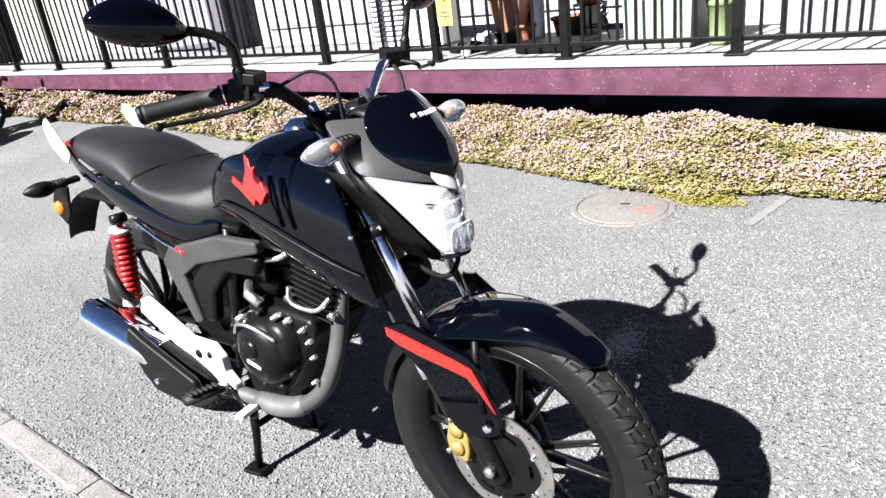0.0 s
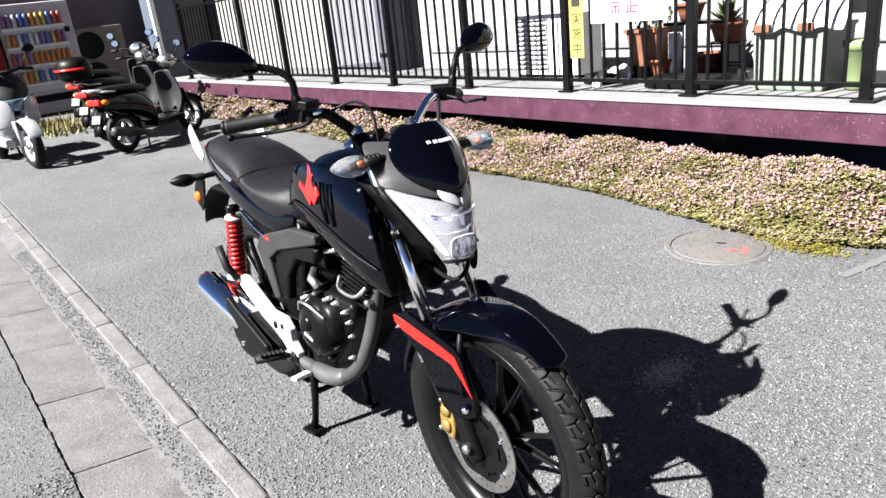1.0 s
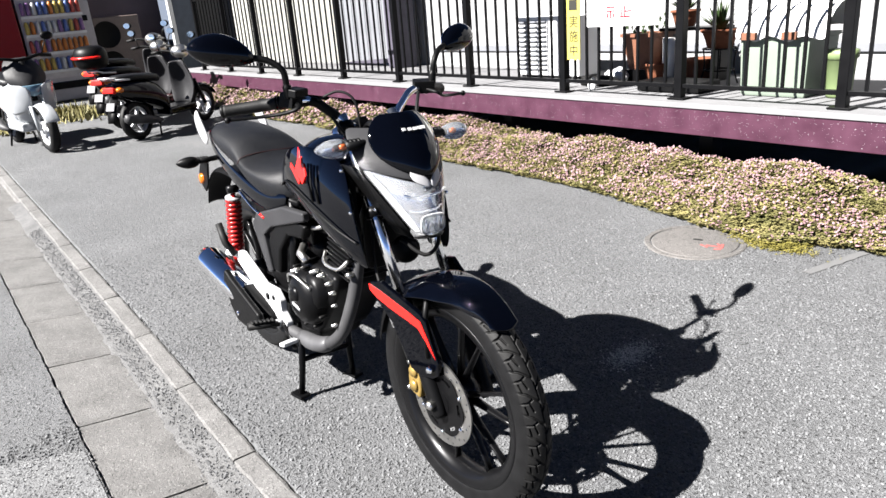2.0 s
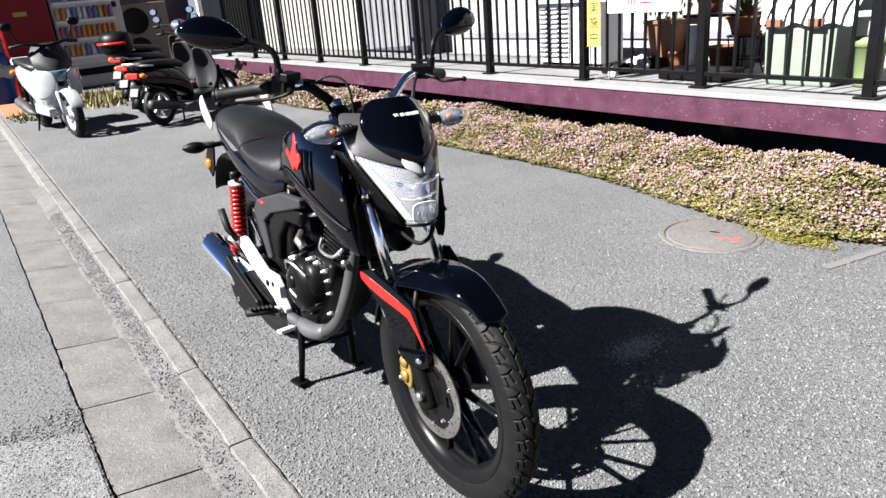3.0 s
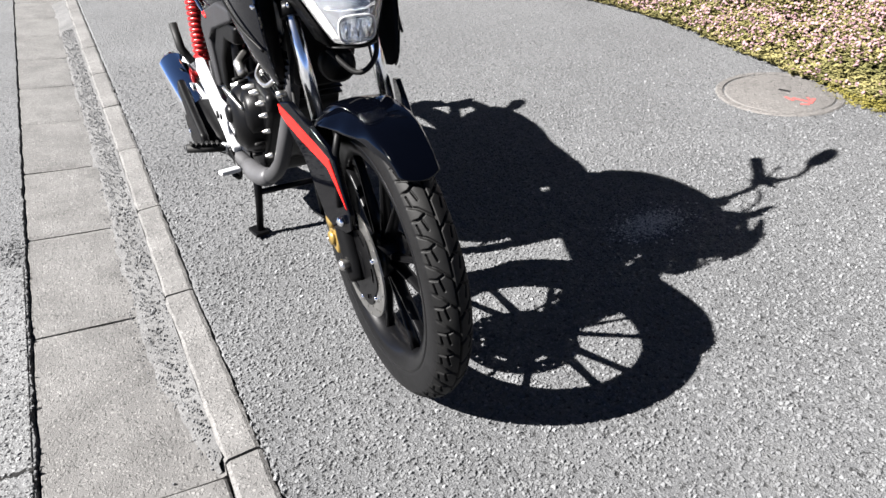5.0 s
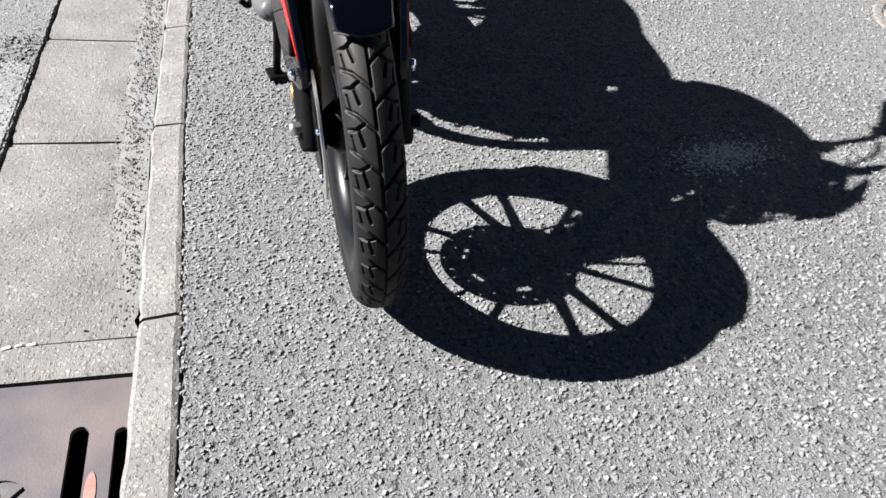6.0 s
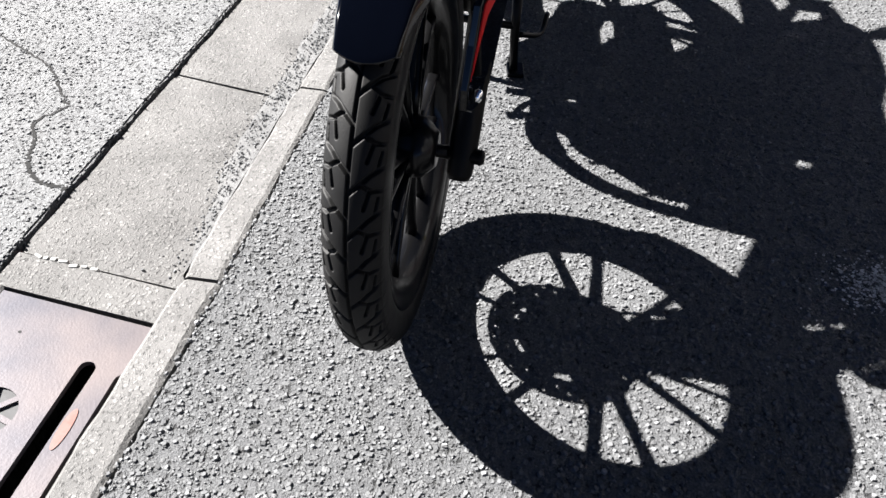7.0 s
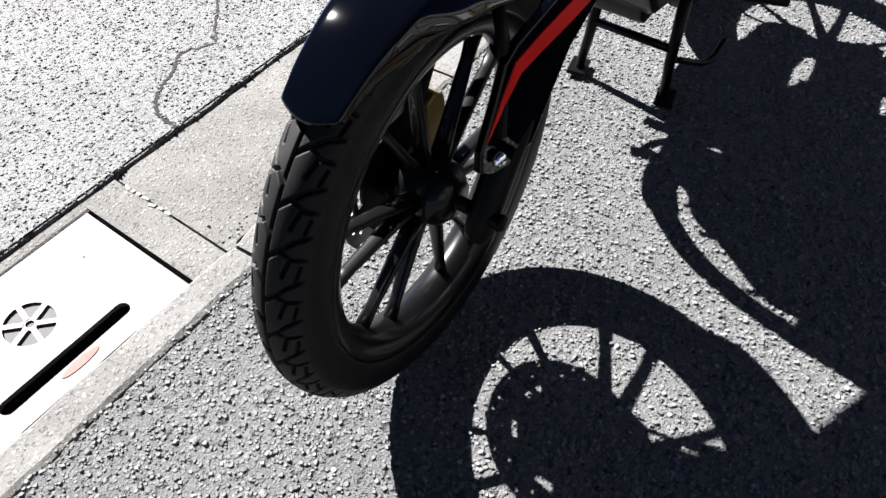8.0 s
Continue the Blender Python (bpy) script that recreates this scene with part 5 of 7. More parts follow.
skin(bm, [hoop(-1.30, 0.055, 0.80, 0.88), hoop(-1.37, 0.05, 0.815, 0.875), hoop(-1.40, 0.03, 0.83, 0.865)], wrap=True, caps=True)
part("tail_lamp", bm, mat("red_lens", (0.15, 0.003, 0.003), 0.15, var=0.05, bump=0, coat=0.6), bike, "red tail lamp", sub=1)
bm = B()
skin(bm, [[(x, -w, z - 0.02), (x, -w * 0.8, z), (x, w * 0.8, z), (x, w, z - 0.02)] for x, w, z in ((-0.78, 0.07, 0.69), (-1.0, 0.07, 0.71), (-1.20, 0.065, 0.73), (-1.36, 0.06, 0.72), (-1.44, 0.055, 0.66), (-1.49, 0.05, 0.58), (-1.515, 0.045, 0.53))])
rm = part("rear_mudguard", bm, BLACK_PLASTIC, bike, "matt black rear mudguard", sub=1, solid=0.005)
for sgn in (-1, 1):
    bm = B()
    slab(bm, [(-1.34, 0.735), (-1.42, 0.74), (-1.465, 0.68), (-1.455, 0.63), (-1.41, 0.60), (-1.37, 0.64)], sgn * 0.072, sgn * 0.081)
    part("plate_hanger", bm, BLACK_PLASTIC, rm, bevel=0.004)
for sgn in (-1, 1):
    bm = B()
    lathe(bm, [(0.0, 0.012), (0.02, 0.010), (0.024, 0.0)], pose(-1.43, sgn * 0.081, 0.655, 0, 0, 0) if sgn > 0 else pose(-1.43, -0.081, 0.655, 180, 0, 0), 18)
    part("side_reflector", bm, AMBER, rm, "amber round reflector")

# shock absorbers, swing arm
for sgn in (-1, 1):
    top_, bot_ = Vector((-1.01, sgn * 0.108, 0.685)), Vector((-1.06, sgn * 0.108, 0.345))
    bm = B()
    tube(bm, [bot_, bot_.lerp(top_, 0.34)], 0.016, 12)
    tube(bm, [bot_.lerp(top_, 0.34), top_], 0.0095, 12)
    shock = part("shock_absorber", bm, SPRING_RED, bike, "red spring shock absorber")
    bm = B()
    helix = []
    for k in range(11 * 14 + 1):
        a = k * 2 * math.pi / 14
        c = bot_.lerp(top_, 0.30 + 0.58 * k / (11 * 14))
        helix.append(c + Vector((0.024 * math.cos(a), 0.024 * math.sin(a), 0)))
    tube(bm, helix, 0.0075, 7)
    part("spring", bm, SPRING_RED, shock, "red coil spring")
    for f, r in ((0.27, 0.031), (0.90, 0.031)):
        bm = B()
        tube(bm, [bot_.lerp(top_, f - 0.012), bot_.lerp(top_, f + 0.012)], r, 18)
        part("spring_seat", bm, SPRING_RED if f < 0.5 else WHITE_GRIP, shock)
    for at_, r_ in ((bot_, 0.017), (top_, 0.016)):
        bm = B()
        tube(bm, [at_ - Vector((0, 0.02, 0)), at_ + Vector((0, 0.02, 0))], r_, 12)
        part("shock_eye", bm, DARK_METAL, shock)
    bm = B()
    tube(bm, [(-0.56, sgn * 0.085, 0.36), (-0.8, sgn * 0.095, 0.34), (RX - 0.08, sgn * 0.10, 0.315)], 0.022, 10, flat=1.2)
    part("swing_arm", bm, DARK_METAL, bike)
    for a, b, r in (((-0.45, 0.10, 0.73), (-1.0, 0.09, 0.72), 0.014), ((-0.14, 0.03, 0.86), (-0.50, 0.09, 0.74), 0.016), ((-0.10, 0.03, 0.84), (-0.185, 0.055, 0.665), 0.015), ((-0.50, 0.10, 0.73), (-0.56, 0.10, 0.33), 0.016)):
        bm = B()
        tube(bm, [(a[0], sgn * a[1], a[2]), (b[0], sgn * b[1], b[2])], r, 10)
        part("frame_tube", bm, DARK_METAL, bike)
bm = B()
tube(bm, [(-0.56, 0.09, 0.36), (-0.56, -0.09, 0.36)], 0.02, 10)
tube(bm, [(RX, 0.11, 0.315), (RX, -0.115, 0.315)], 0.011, 10)
part("rear_axle", bm, STEEL, bike)
bm = B()
slab(bm, [(-0.48, 0.42), (-0.8, 0.40), (-1.1, 0.375), (-1.13, 0.32), (-1.1, 0.26), (-0.8, 0.27), (-0.48, 0.30)], 0.065, 0.095)
part("chain_case", bm, BLACK_PLASTIC, bike, bevel=0.01)

# engine
eng = empty("engine")
eng.parent = bike
eng["label"] = "black air-cooled single-cylinder engine"
bm = B()
slab(bm, [(-0.55, 0.33), (-0.55, 0.47), (-0.47, 0.535), (-0.33, 0.55), (-0.24, 0.54), (-0.232, 0.505), (-0.253, 0.468), (-0.287, 0.42), (-0.317, 0.378), (-0.355, 0.330), (-0.388, 0.298), (-0.50, 0.275)], -0.11, 0.085)
part("crankcase", bm, DARK_METAL, eng, bevel=0.018)
bm = B()
lathe(bm, [(0.0, -0.052), (0.04, -0.052), (0.062, -0.046), (0.082, -0.032), (0.092, -0.012), (0.094, 0.012)], pose(-0.405, -0.118, 0.432, 0, 0, 0), 32)
lathe(bm, [(0.0, -0.030), (0.04, -0.029), (0.058, -0.018), (0.064, 0.012)], pose(-0.354, -0.118, 0.464, 0, 0, 0), 28)
cover = part("clutch_cover", bm, DARK_METAL, eng, "satin black clutch cover")
bm = B()
lathe(bm, [(0.0, -0.008), (0.018, -0.007), (0.026, 0.0), (0.027, 0.004)], pose(-0.405, -0.172, 0.452, 0, 0, 0), 20)
part("cover_boss", bm, DARK_METAL, cover)
bm = B()
box(bm, (-0.40, -0.1715, 0.412), (0.05, 0.003, 0.010), (0, 12, 0))
part("badge", bm, SILVER, cover, "small pale bar")
for k in range(10):
    a = k * 2 * math.pi / 10 + 0.2
    bm = B()
    x, z = -0.415 + 0.112 * math.cos(a), 0.432 + 0.102 * math.sin(a)
    tube(bm, [(x, -0.11, z), (x, -0.132, z), (x, -0.137, z)], [0.006, 0.006, 0.004], 8)
    part("bolt", bm, RUBBER, eng, "dull black bolt")
CY = Vector((0.18, 0, 1)).normalized()
for k in range(11):
    c = Vector((-0.262, -0.005, 0.545)) + CY * (0.0155 * k)
    bm = B()
    big = 0.066 if k < 8 else 0.060
    m = Matrix.Translation(c) @ pose(0, 0, 0, 0, 10, 0)
    bmesh.ops.create_cube(bm, size=1, matrix=m @ Matrix.Diagonal((big * 2, 0.165 if k < 8 else 0.15, 0.0055, 1)))
    part("cooling_fin", bm, DARK_METAL, eng, bevel=0.0025)
bm = B()
tube(bm, [Vector((-0.262, 0, 0.53)), Vector((-0.262, 0, 0.53)) + CY * 0.17], 0.052, 20)
box(bm, Vector((-0.262, 0, 0.53)) + CY * 0.205, (0.115, 0.13, 0.075), (0, 10, 0))
part("cylinder", bm, DARK_METAL, eng, bevel=0.008)
for x, z in ((-0.19, 0.555), (-0.335, 0.57), (-0.175, 0.69), (-0.30, 0.715)):
    bm = B()
    tube(bm, [(x, -0.07, z), (x, -0.094, z)], 0.0095, 8)
    part("stud", bm, STEEL, eng)
for pts_, r_ in ((curve([(-0.33, -0.085, 0.60), (-0.30, -0.108, 0.575), (-0.22, -0.108, 0.572), (-0.19, -0.085, 0.60)]), 0.006), (curve([(-0.45, -0.09, 0.70), (-0.40, -0.105, 0.67), (-0.34, -0.10, 0.675), (-0.31, -0.08, 0.69)]), 0.007), ([(-0.47, -0.09, 0.585), (-0.44, -0.12, 0.57), (-0.40, -0.12, 0.555)], 0.014)):
    bm = B()
    tube(bm, pts_, r_, 8)
    part("engine_pipe", bm, STEEL, eng)
bm = B()
tube(bm, [(-0.50, -0.02, 0.66), (-0.40, -0.04, 0.655), (-0.33, -0.02, 0.66)], [0.05, 0.035, 0.026], 14)
box(bm, (-0.43, -0.07, 0.645), (0.07, 0.05, 0.08), (10, 15, 0))
part("carburettor", bm, DARK_METAL, eng, bevel=0.008)
for x, y, z, rad_, len_ in ((-0.265, -0.11, 0.515, 0.010, 0.02), (-0.31, -0.11, 0.53, 0.012, 0.022), (-0.245, -0.11, 0.49, 0.009, 0.02), (-0.485, -0.11, 0.50, 0.016, 0.03), (-0.345, -0.11, 0.535, 0.011, 0.03), (-0.25, -0.11, 0.38, 0.009, 0.018), (-0.24, -0.11, 0.45, 0.008, 0.018)):
    bm = B()
    rad_ *= 0.75
    lathe(bm, [(0.0, -len_), (rad_ * 0.6, -len_), (rad_ * 0.65, -len_ * 0.6), (rad_, -len_ * 0.55), (rad_, 0.0)], Matrix.Translation((x, y, z)), 10)
    part("fitting", bm, STEEL, eng, "bright fitting")
bm = B()
tube(bm, [(-0.40, -0.04, 0.575), (-0.50, -0.04, 0.585)], [0.038, 0.036], 20)
part("starter_motor", bm, DARK_METAL, eng)
bm = B()
tube(bm, curve([(-0.485, -0.15, 0.47), (-0.44, -0.168, 0.512), (-0.38, -0.168, 0.515), (-0.33, -0.15, 0.485)]), 0.005, 8)
part("cover_rib", bm, STEEL, cover, "bright worn edge of the cover")
# plastic side covers and air box
bm = B()
slab(bm, [(-0.35, 0.728), (-0.345, 0.70), (-0.60, 0.628), (-0.67, 0.585), (-0.63, 0.46), (-0.665, 0.45), (-0.72, 0.54), (-0.76, 0.61), (-0.72, 0.655), (-0.50, 0.72)], -0.118, -0.145)
part("side_cover", bm, GREY_PLASTIC, bike, "dark grey plastic side cover", bevel=0.008)
bm = B()
slab(bm, [(-0.36, 0.68), (-0.39, 0.63), (-0.50, 0.62), (-0.57, 0.55), (-0.59, 0.46), (-0.64, 0.46), (-0.66, 0.57), (-0.58, 0.65), (-0.46, 0.69)], -0.10, -0.135)
part("side_cover", bm, BLACK_PLASTIC, bike, "black plastic inner cover", bevel=0.012)
bm = B()
box(bm, (-0.66, 0, 0.60), (0.32, 0.16, 0.26))
part("air_box", bm, BLACK_PLASTIC, bike, bevel=0.02)
bm = B()
slab(bm, [(-0.35, 0.728), (-0.345, 0.70), (-0.60, 0.60), (-0.63, 0.46), (-0.72, 0.50), (-0.76, 0.61), (-0.72, 0.655), (-0.50, 0.72)], 0.118, 0.14)
part("side_cover", bm, GREY_PLASTIC, bike, "dark grey plastic side cover", bevel=0.008)

bm = B()
slab(bm, [(-0.545, 0.33), (-0.375, 0.33), (-0.395, 0.275), (-0.42, 0.252), (-0.53, 0.252)], -0.104, 0.06)
part("sump", bm, DARK_METAL, eng, bevel=0.012)
bm = B()
slab(bm, [(-0.52, 0.30), (-0.74, 0.30), (-0.80, 0.40), (-0.74, 0.50), (-0.56, 0.52)], -0.075, -0.055)
part("pivot_plate", bm, DARK_METAL, bike, bevel=0.006)
bm = B()
slab(bm, [(-0.74, 0.50), (-0.88, 0.52), (-0.96, 0.66), (-0.80, 0.71), (-0.74, 0.70)], -0.06, 0.06)
part("inner_mudguard", bm, BLACK_PLASTIC, bike, bevel=0.01)

# exhaust
bm = B()
tube(bm, curve([(-0.225, -0.02, 0.645), (-0.195, -0.035, 0.635), (-0.194, -0.048, 0.59), (-0.199, -0.065, 0.50), (-0.212, -0.08, 0.43), (-0.238, -0.09, 0.366), (-0.274, -0.10, 0.321), (-0.318, -0.112, 0.290), (-0.37, -0.122, 0.272), (-0.45, -0.13, 0.270), (-0.56, -0.145, 0.275), (-0.64, -0.16, 0.285)], 8), 0.0205, 16)
ex = part("exhaust_pipe", bm, PIPE_GREY, bike, "heat-greyed exhaust pipe")
bm = B()
tube(bm, curve([(-0.305, -0.109, 0.298), (-0.340, -0.117, 0.281), (-0.395, -0.126, 0.271), (-0.465, -0.133, 0.273)], 4), [0.022, 0.026, 0.028] + [0.029] * 7 + [0.027, 0.025, 0.022], 16, flat=0.9)
part("pipe_guard", bm, mat("pale_grey_guard", (0.048, 0.048, 0.0504), 0.5, 0.3, var=0.2, bump=0.1, fine=350), ex, "pale grey guard round the exhaust pipe")
bm = B()
m0, m1 = Vector((-0.60, -0.160, 0.280)), Vector((-1.11, -0.200, 0.40))
tube(bm, [m0.lerp(m1, f) for f in (0, 0.05, 0.2, 0.5, 0.96, 1.0)], [0.022, 0.034, 0.046, 0.05, 0.05, 0.045], 24)
muf = part("muffler", bm, BLACK_PLASTIC, ex, "black muffler with a chrome end")
bm = B()
tube(bm, [m0.lerp(m1, f) for f in (0.40, 0.42, 0.98, 1.03, 1.035)], [0.0505, 0.0535, 0.0545, 0.047, 0.032], 28)
part("end_cap", bm, CHROME, ex, "chrome end cap")
bm = B()
slab(bm, [(-0.58, 0.285), (-0.60, 0.335), (-0.82, 0.40), (-0.88, 0.425), (-0.90, 0.38), (-0.85, 0.285), (-0.80, 0.245), (-0.68, 0.245)], -0.205, -0.23)
part("heat_shield", bm, BLACK_PLASTIC, ex, "black heat shield", bevel=0.01)
bm = B()
tube(bm, [(-0.775, -0.228, 0.285), (-0.775, -0.236, 0.285)], 0.009, 12)
part("bolt", bm, CHROME, ex)

# foot-rest hanger (silver) with pegs
bm = B()
slab(bm, [(-0.925, 0.47), (-0.88, 0.475), (-0.70, 0.40), (-0.60, 0.405), (-0.565, 0.375), (-0.56, 0.335), (-0.525, 0.305), (-0.53, 0.275), (-0.58, 0.27), (-0.66, 0.315), (-0.80, 0.375), (-0.92, 0.43)], -0.130, -0.158)
hang = part("footrest_hanger", bm, SILVER, bike, "silver cast footrest hanger", bevel=0.006)
bm = B()
tube(bm, [(-0.66, -0.158, 0.365), (-0.66, -0.162, 0.365)], [0.014, 0.011], 16)
part("hanger_boss", bm, DARK_METAL, hang)
bm = B()
tube(bm, [(-0.61, -0.158, 0.375), (-0.61, -0.162, 0.375)], [0.010, 0.008], 16)
part("hanger_boss", bm, DARK_METAL, hang)
bm = B()
slab(bm, [(-0.925, 0.47), (-0.88, 0.475), (-0.60, 0.405), (-0.525, 0.305), (-0.58, 0.27), (-0.92, 0.44)], 0.150, 0.172)
part("footrest_hanger", bm, SILVER, bike, "silver cast footrest hanger", bevel=0.006)
for sgn in (-1, 1):
    bm = B()
    tube(bm, [(-0.555, sgn * 0.165, 0.298), (-0.558, sgn * 0.175, 0.300), (-0.560, sgn * 0.18, 0.300)], 0.014, 10)
    peg = part("footrest", bm, SILVER, bike)
    bm = B()
    tube(bm, [(-0.558, sgn * 0.172, 0.300), (-0.561, sgn * 0.20, 0.303), (-0.565, sgn * 0.278, 0.315)], [0.016, 0.0165, 0.017], 12, flat=0.75)
    rubber = part("peg_rubber", bm, RUBBER, peg, "ribbed black peg rubber")
    rubber_ribs = B()
    skin(rubber_ribs, [[(-0.562 + dx * 0.013, sgn * (0.186 + 0.0145 * k + f), 0.3135 + 0.0022 * k + up) for dx in (-1, 1)] for k in range(6) for f, up in ((0.0, 0.0), (0.002, 0.0055), (0.008, 0.0055), (0.010, 0.0))])
    part("tread", rubber_ribs, RUBBER, rubber, solid=0.003)
    bm = B()
    tube(bm, [(-0.91, sgn * 0.165, 0.46), (-0.93, sgn * 0.19, 0.505), (-0.965, sgn * 0.195, 0.575)], [0.012, 0.014, 0.013], 10)
    part("pillion_footrest", bm, RUBBER, bike, "folded black pillion peg")
    bm = B()
    tube(bm, [(-0.92, sgn * 0.15, 0.455), (-0.93, sgn * 0.19, 0.475)], 0.013, 10)
    part("peg_bracket", bm, SILVER, bike)
# brake pedal
bm = B()
tube(bm, curve([(-0.545, -0.16, 0.30), (-0.50, -0.155, 0.255), (-0.455, -0.165, 0.245), (-0.44, -0.18, 0.262)]), [0.008] * 25, 10)
bp_ = part("brake_pedal", bm, DARK_METAL, bike)
bm = B()
box(bm, (-0.447, -0.190, 0.272), (0.032, 0.06, 0.014), (0, -10, 8))
part("pedal_pad", bm, SILVER, bp_, "bright pedal pad", bevel=0.005)
# centre stand
bm = B()
tube(bm, [(-0.56, -0.10, 0.265), (-0.56, 0.10, 0.265)], 0.014, 10)
tube(bm, [(-0.565, -0.09, 0.13), (-0.565, 0.10, 0.13)], 0.010, 10)
stand = part("centre_stand", bm, DARK_METAL, bike)
for sgn in (-1, 1):
    bm = B()
    tube(bm, [(-0.56, sgn * 0.09, 0.265), (-0.568, sgn * 0.098, 0.10), (-0.572, sgn * 0.108, -0.002 + sgn * 0.004)], [0.014, 0.012, 0.011], 10)
    leg = part("stand_leg", bm, DARK_METAL, stand)
    bm = B()
    box(bm, (-0.578, sgn * 0.112, -0.006 + sgn * 0.004), (0.065, 0.045, 0.012), (0, 0, 10))
    part("stand_foot", bm, DARK_METAL, leg, bevel=0.003)
bm = B()
tube(bm, curve([(-0.58, 0.11, 0.10), (-0.66, 0.16, 0.07), (-0.74, 0.17, 0.09)]), 0.008, 8)
part("stand_tang", bm, DARK_METAL, stand)


# ---- house front and the things on the deck ----
def deck_at(x, y, z=0.0, rz=0.0):
    """A pose on the deck floor: x as in the plan, y behind the deck's edge."""
    return DECK @ pose(x + 0.1, y, z, 0, 0, rz)


WHITE_WALL = mat("white_render", (0.156, 0.156, 0.1575), 0.8, var=0.06, scale=3, bump=0.2, fine=90)
PALE_SIDING = mat("pale_siding", (0.186, 0.186, 0.171), 0.6, var=0.12, scale=4, bump=0.1)
GREY_PANEL = mat("grey_panel", (0.099, 0.102, 0.111), 0.5, var=0.1, scale=3, bump=0.08)
DARK_PILLAR = mat("violet_grey_paint", (0.042, 0.039, 0.051), 0.5, var=0.15, bump=0.08)
TERRACOTTA = mat("terracotta", (0.102, 0.036, 0.018), 0.75, var=0.2, scale=20, bump=0.2)
BROWN_POT = mat("brown_plastic", (0.102, 0.045, 0.027), 0.55, var=0.15, bump=0.1)
PALE_GREEN = mat("pale_green_plastic", (0.118, 0.142, 0.116), 0.45, var=0.1, scale=5, bump=0.05)
LIME = mat("lime_plastic", (0.095, 0.125, 0.058), 0.4, var=0.1, bump=0.05)
CLOTH = mat("white_cloth", (0.4321, 0.4321, 0.4321), 0.85, var=0.06, scale=9, bump=0.4, fine=60)
YELLOW = mat("yellow_board", (0.24, 0.204, 0.048), 0.5, var=0.06, bump=0.02)
SIGN_WHITE = mat("white_board", (0.4321, 0.4321, 0.4321), 0.45, var=0.03, bump=0.0)
PRINT_RED = mat("red_print", (0.21, 0.015, 0.021), 0.5, var=0.05, bump=0.0)
PRINT_DARK = mat("dark_print", (0.015, 0.015, 0.012), 0.6, var=0.05, bump=0.0)
FOLIAGE = mat("pot_foliage", (0.018, 0.033, 0.009), 0.6, var=0.4, scale=30, bump=0.0)
CONCRETE_WALL = mat("mauve_render", (0.102, 0.078, 0.081), 0.8, var=0.12, scale=2, bump=0.25, fine=60)

bm = B()
box(bm, (-1.2, 1.55, 0.9), (9.8, 0.16, 2.0))
tagged(part("wall_house", bm, WHITE_WALL, smooth=False, m=DECK), "sunlit white rendered house wall behind the deck", "wall", kind="structure")
siding = tagged(empty("wall_siding", m=deck_at(-9.9, 1.5)), "pale ribbed metal siding behind the railing", "wall", kind="structure")
bm = B()
box(bm, (0, 0.04, 1.2), (4.2, 0.06, 2.5))
part("backing", bm, PALE_SIDING, siding, smooth=False)
rib = None
for k in range(27):
    if rib is None:
        bm = B()
        skin(bm, [[(-0.05, 0, z), (-0.02, -0.022, z), (0.03, -0.022, z), (0.06, 0, z)] for z in (-0.04, 2.45)])
        o = rib = part("rib", bm, PALE_SIDING, siding, smooth=False, solid=0.003)
    else:
        o = rib.copy()
        scene.collection.objects.link(o)
    o.location = (-2.05 + 0.155 * k, 0.008, 0)
shutter = tagged(empty("shutter", m=deck_at(-7.0, 1.30)), "grey slatted shutter panel with a dark bottom rail", "shutter")
slat = None
for k in range(13):
    if slat is None:
        bm = B()
        box(bm, (0, 0, 1.2), (0.098, 0.02, 2.3))
        o = slat = part("slat", bm, GREY_PANEL, shutter, bevel=0.004)
    else:
        o = slat.copy()
        scene.collection.objects.link(o)
    o.location = (-0.64 + 0.107 * k, 0, 0)
bm = B()
box(bm, (0, 0.02, 1.2), (1.42, 0.014, 2.3))
box(bm, (0, 0, 0.035), (1.44, 0.04, 0.06), (0, -3, 0))
part("shutter_frame", bm, DARK_PILLAR, shutter, smooth=False)
bm = B()
box(bm, (0, 0, 1.2), (0.26, 0.26, 2.4))
tagged(part("pillar", bm, DARK_PILLAR, bevel=0.01, m=deck_at(-6.0, 1.2)), "violet-grey square pillar by the shutter", "pillar", kind="structure")
bm = B()
box(bm, (0, 0, 1.1), (1.4, 0.03, 2.2))
tagged(part("wall_panel", bm, GREY_PANEL, smooth=False, m=deck_at(0.55, 0.62)), "pale grey panel closing the deck's end", "wall", kind="structure")
bm = B()
box(bm, (-1.2, 1.46, 0.20), (8.6, 0.025, 0.07))
tagged(part("trim_pipe_run", bm, GREY_PANEL, bevel=0.01, m=DECK), "grey duct along the foot of the white wall", "duct", kind="structure")

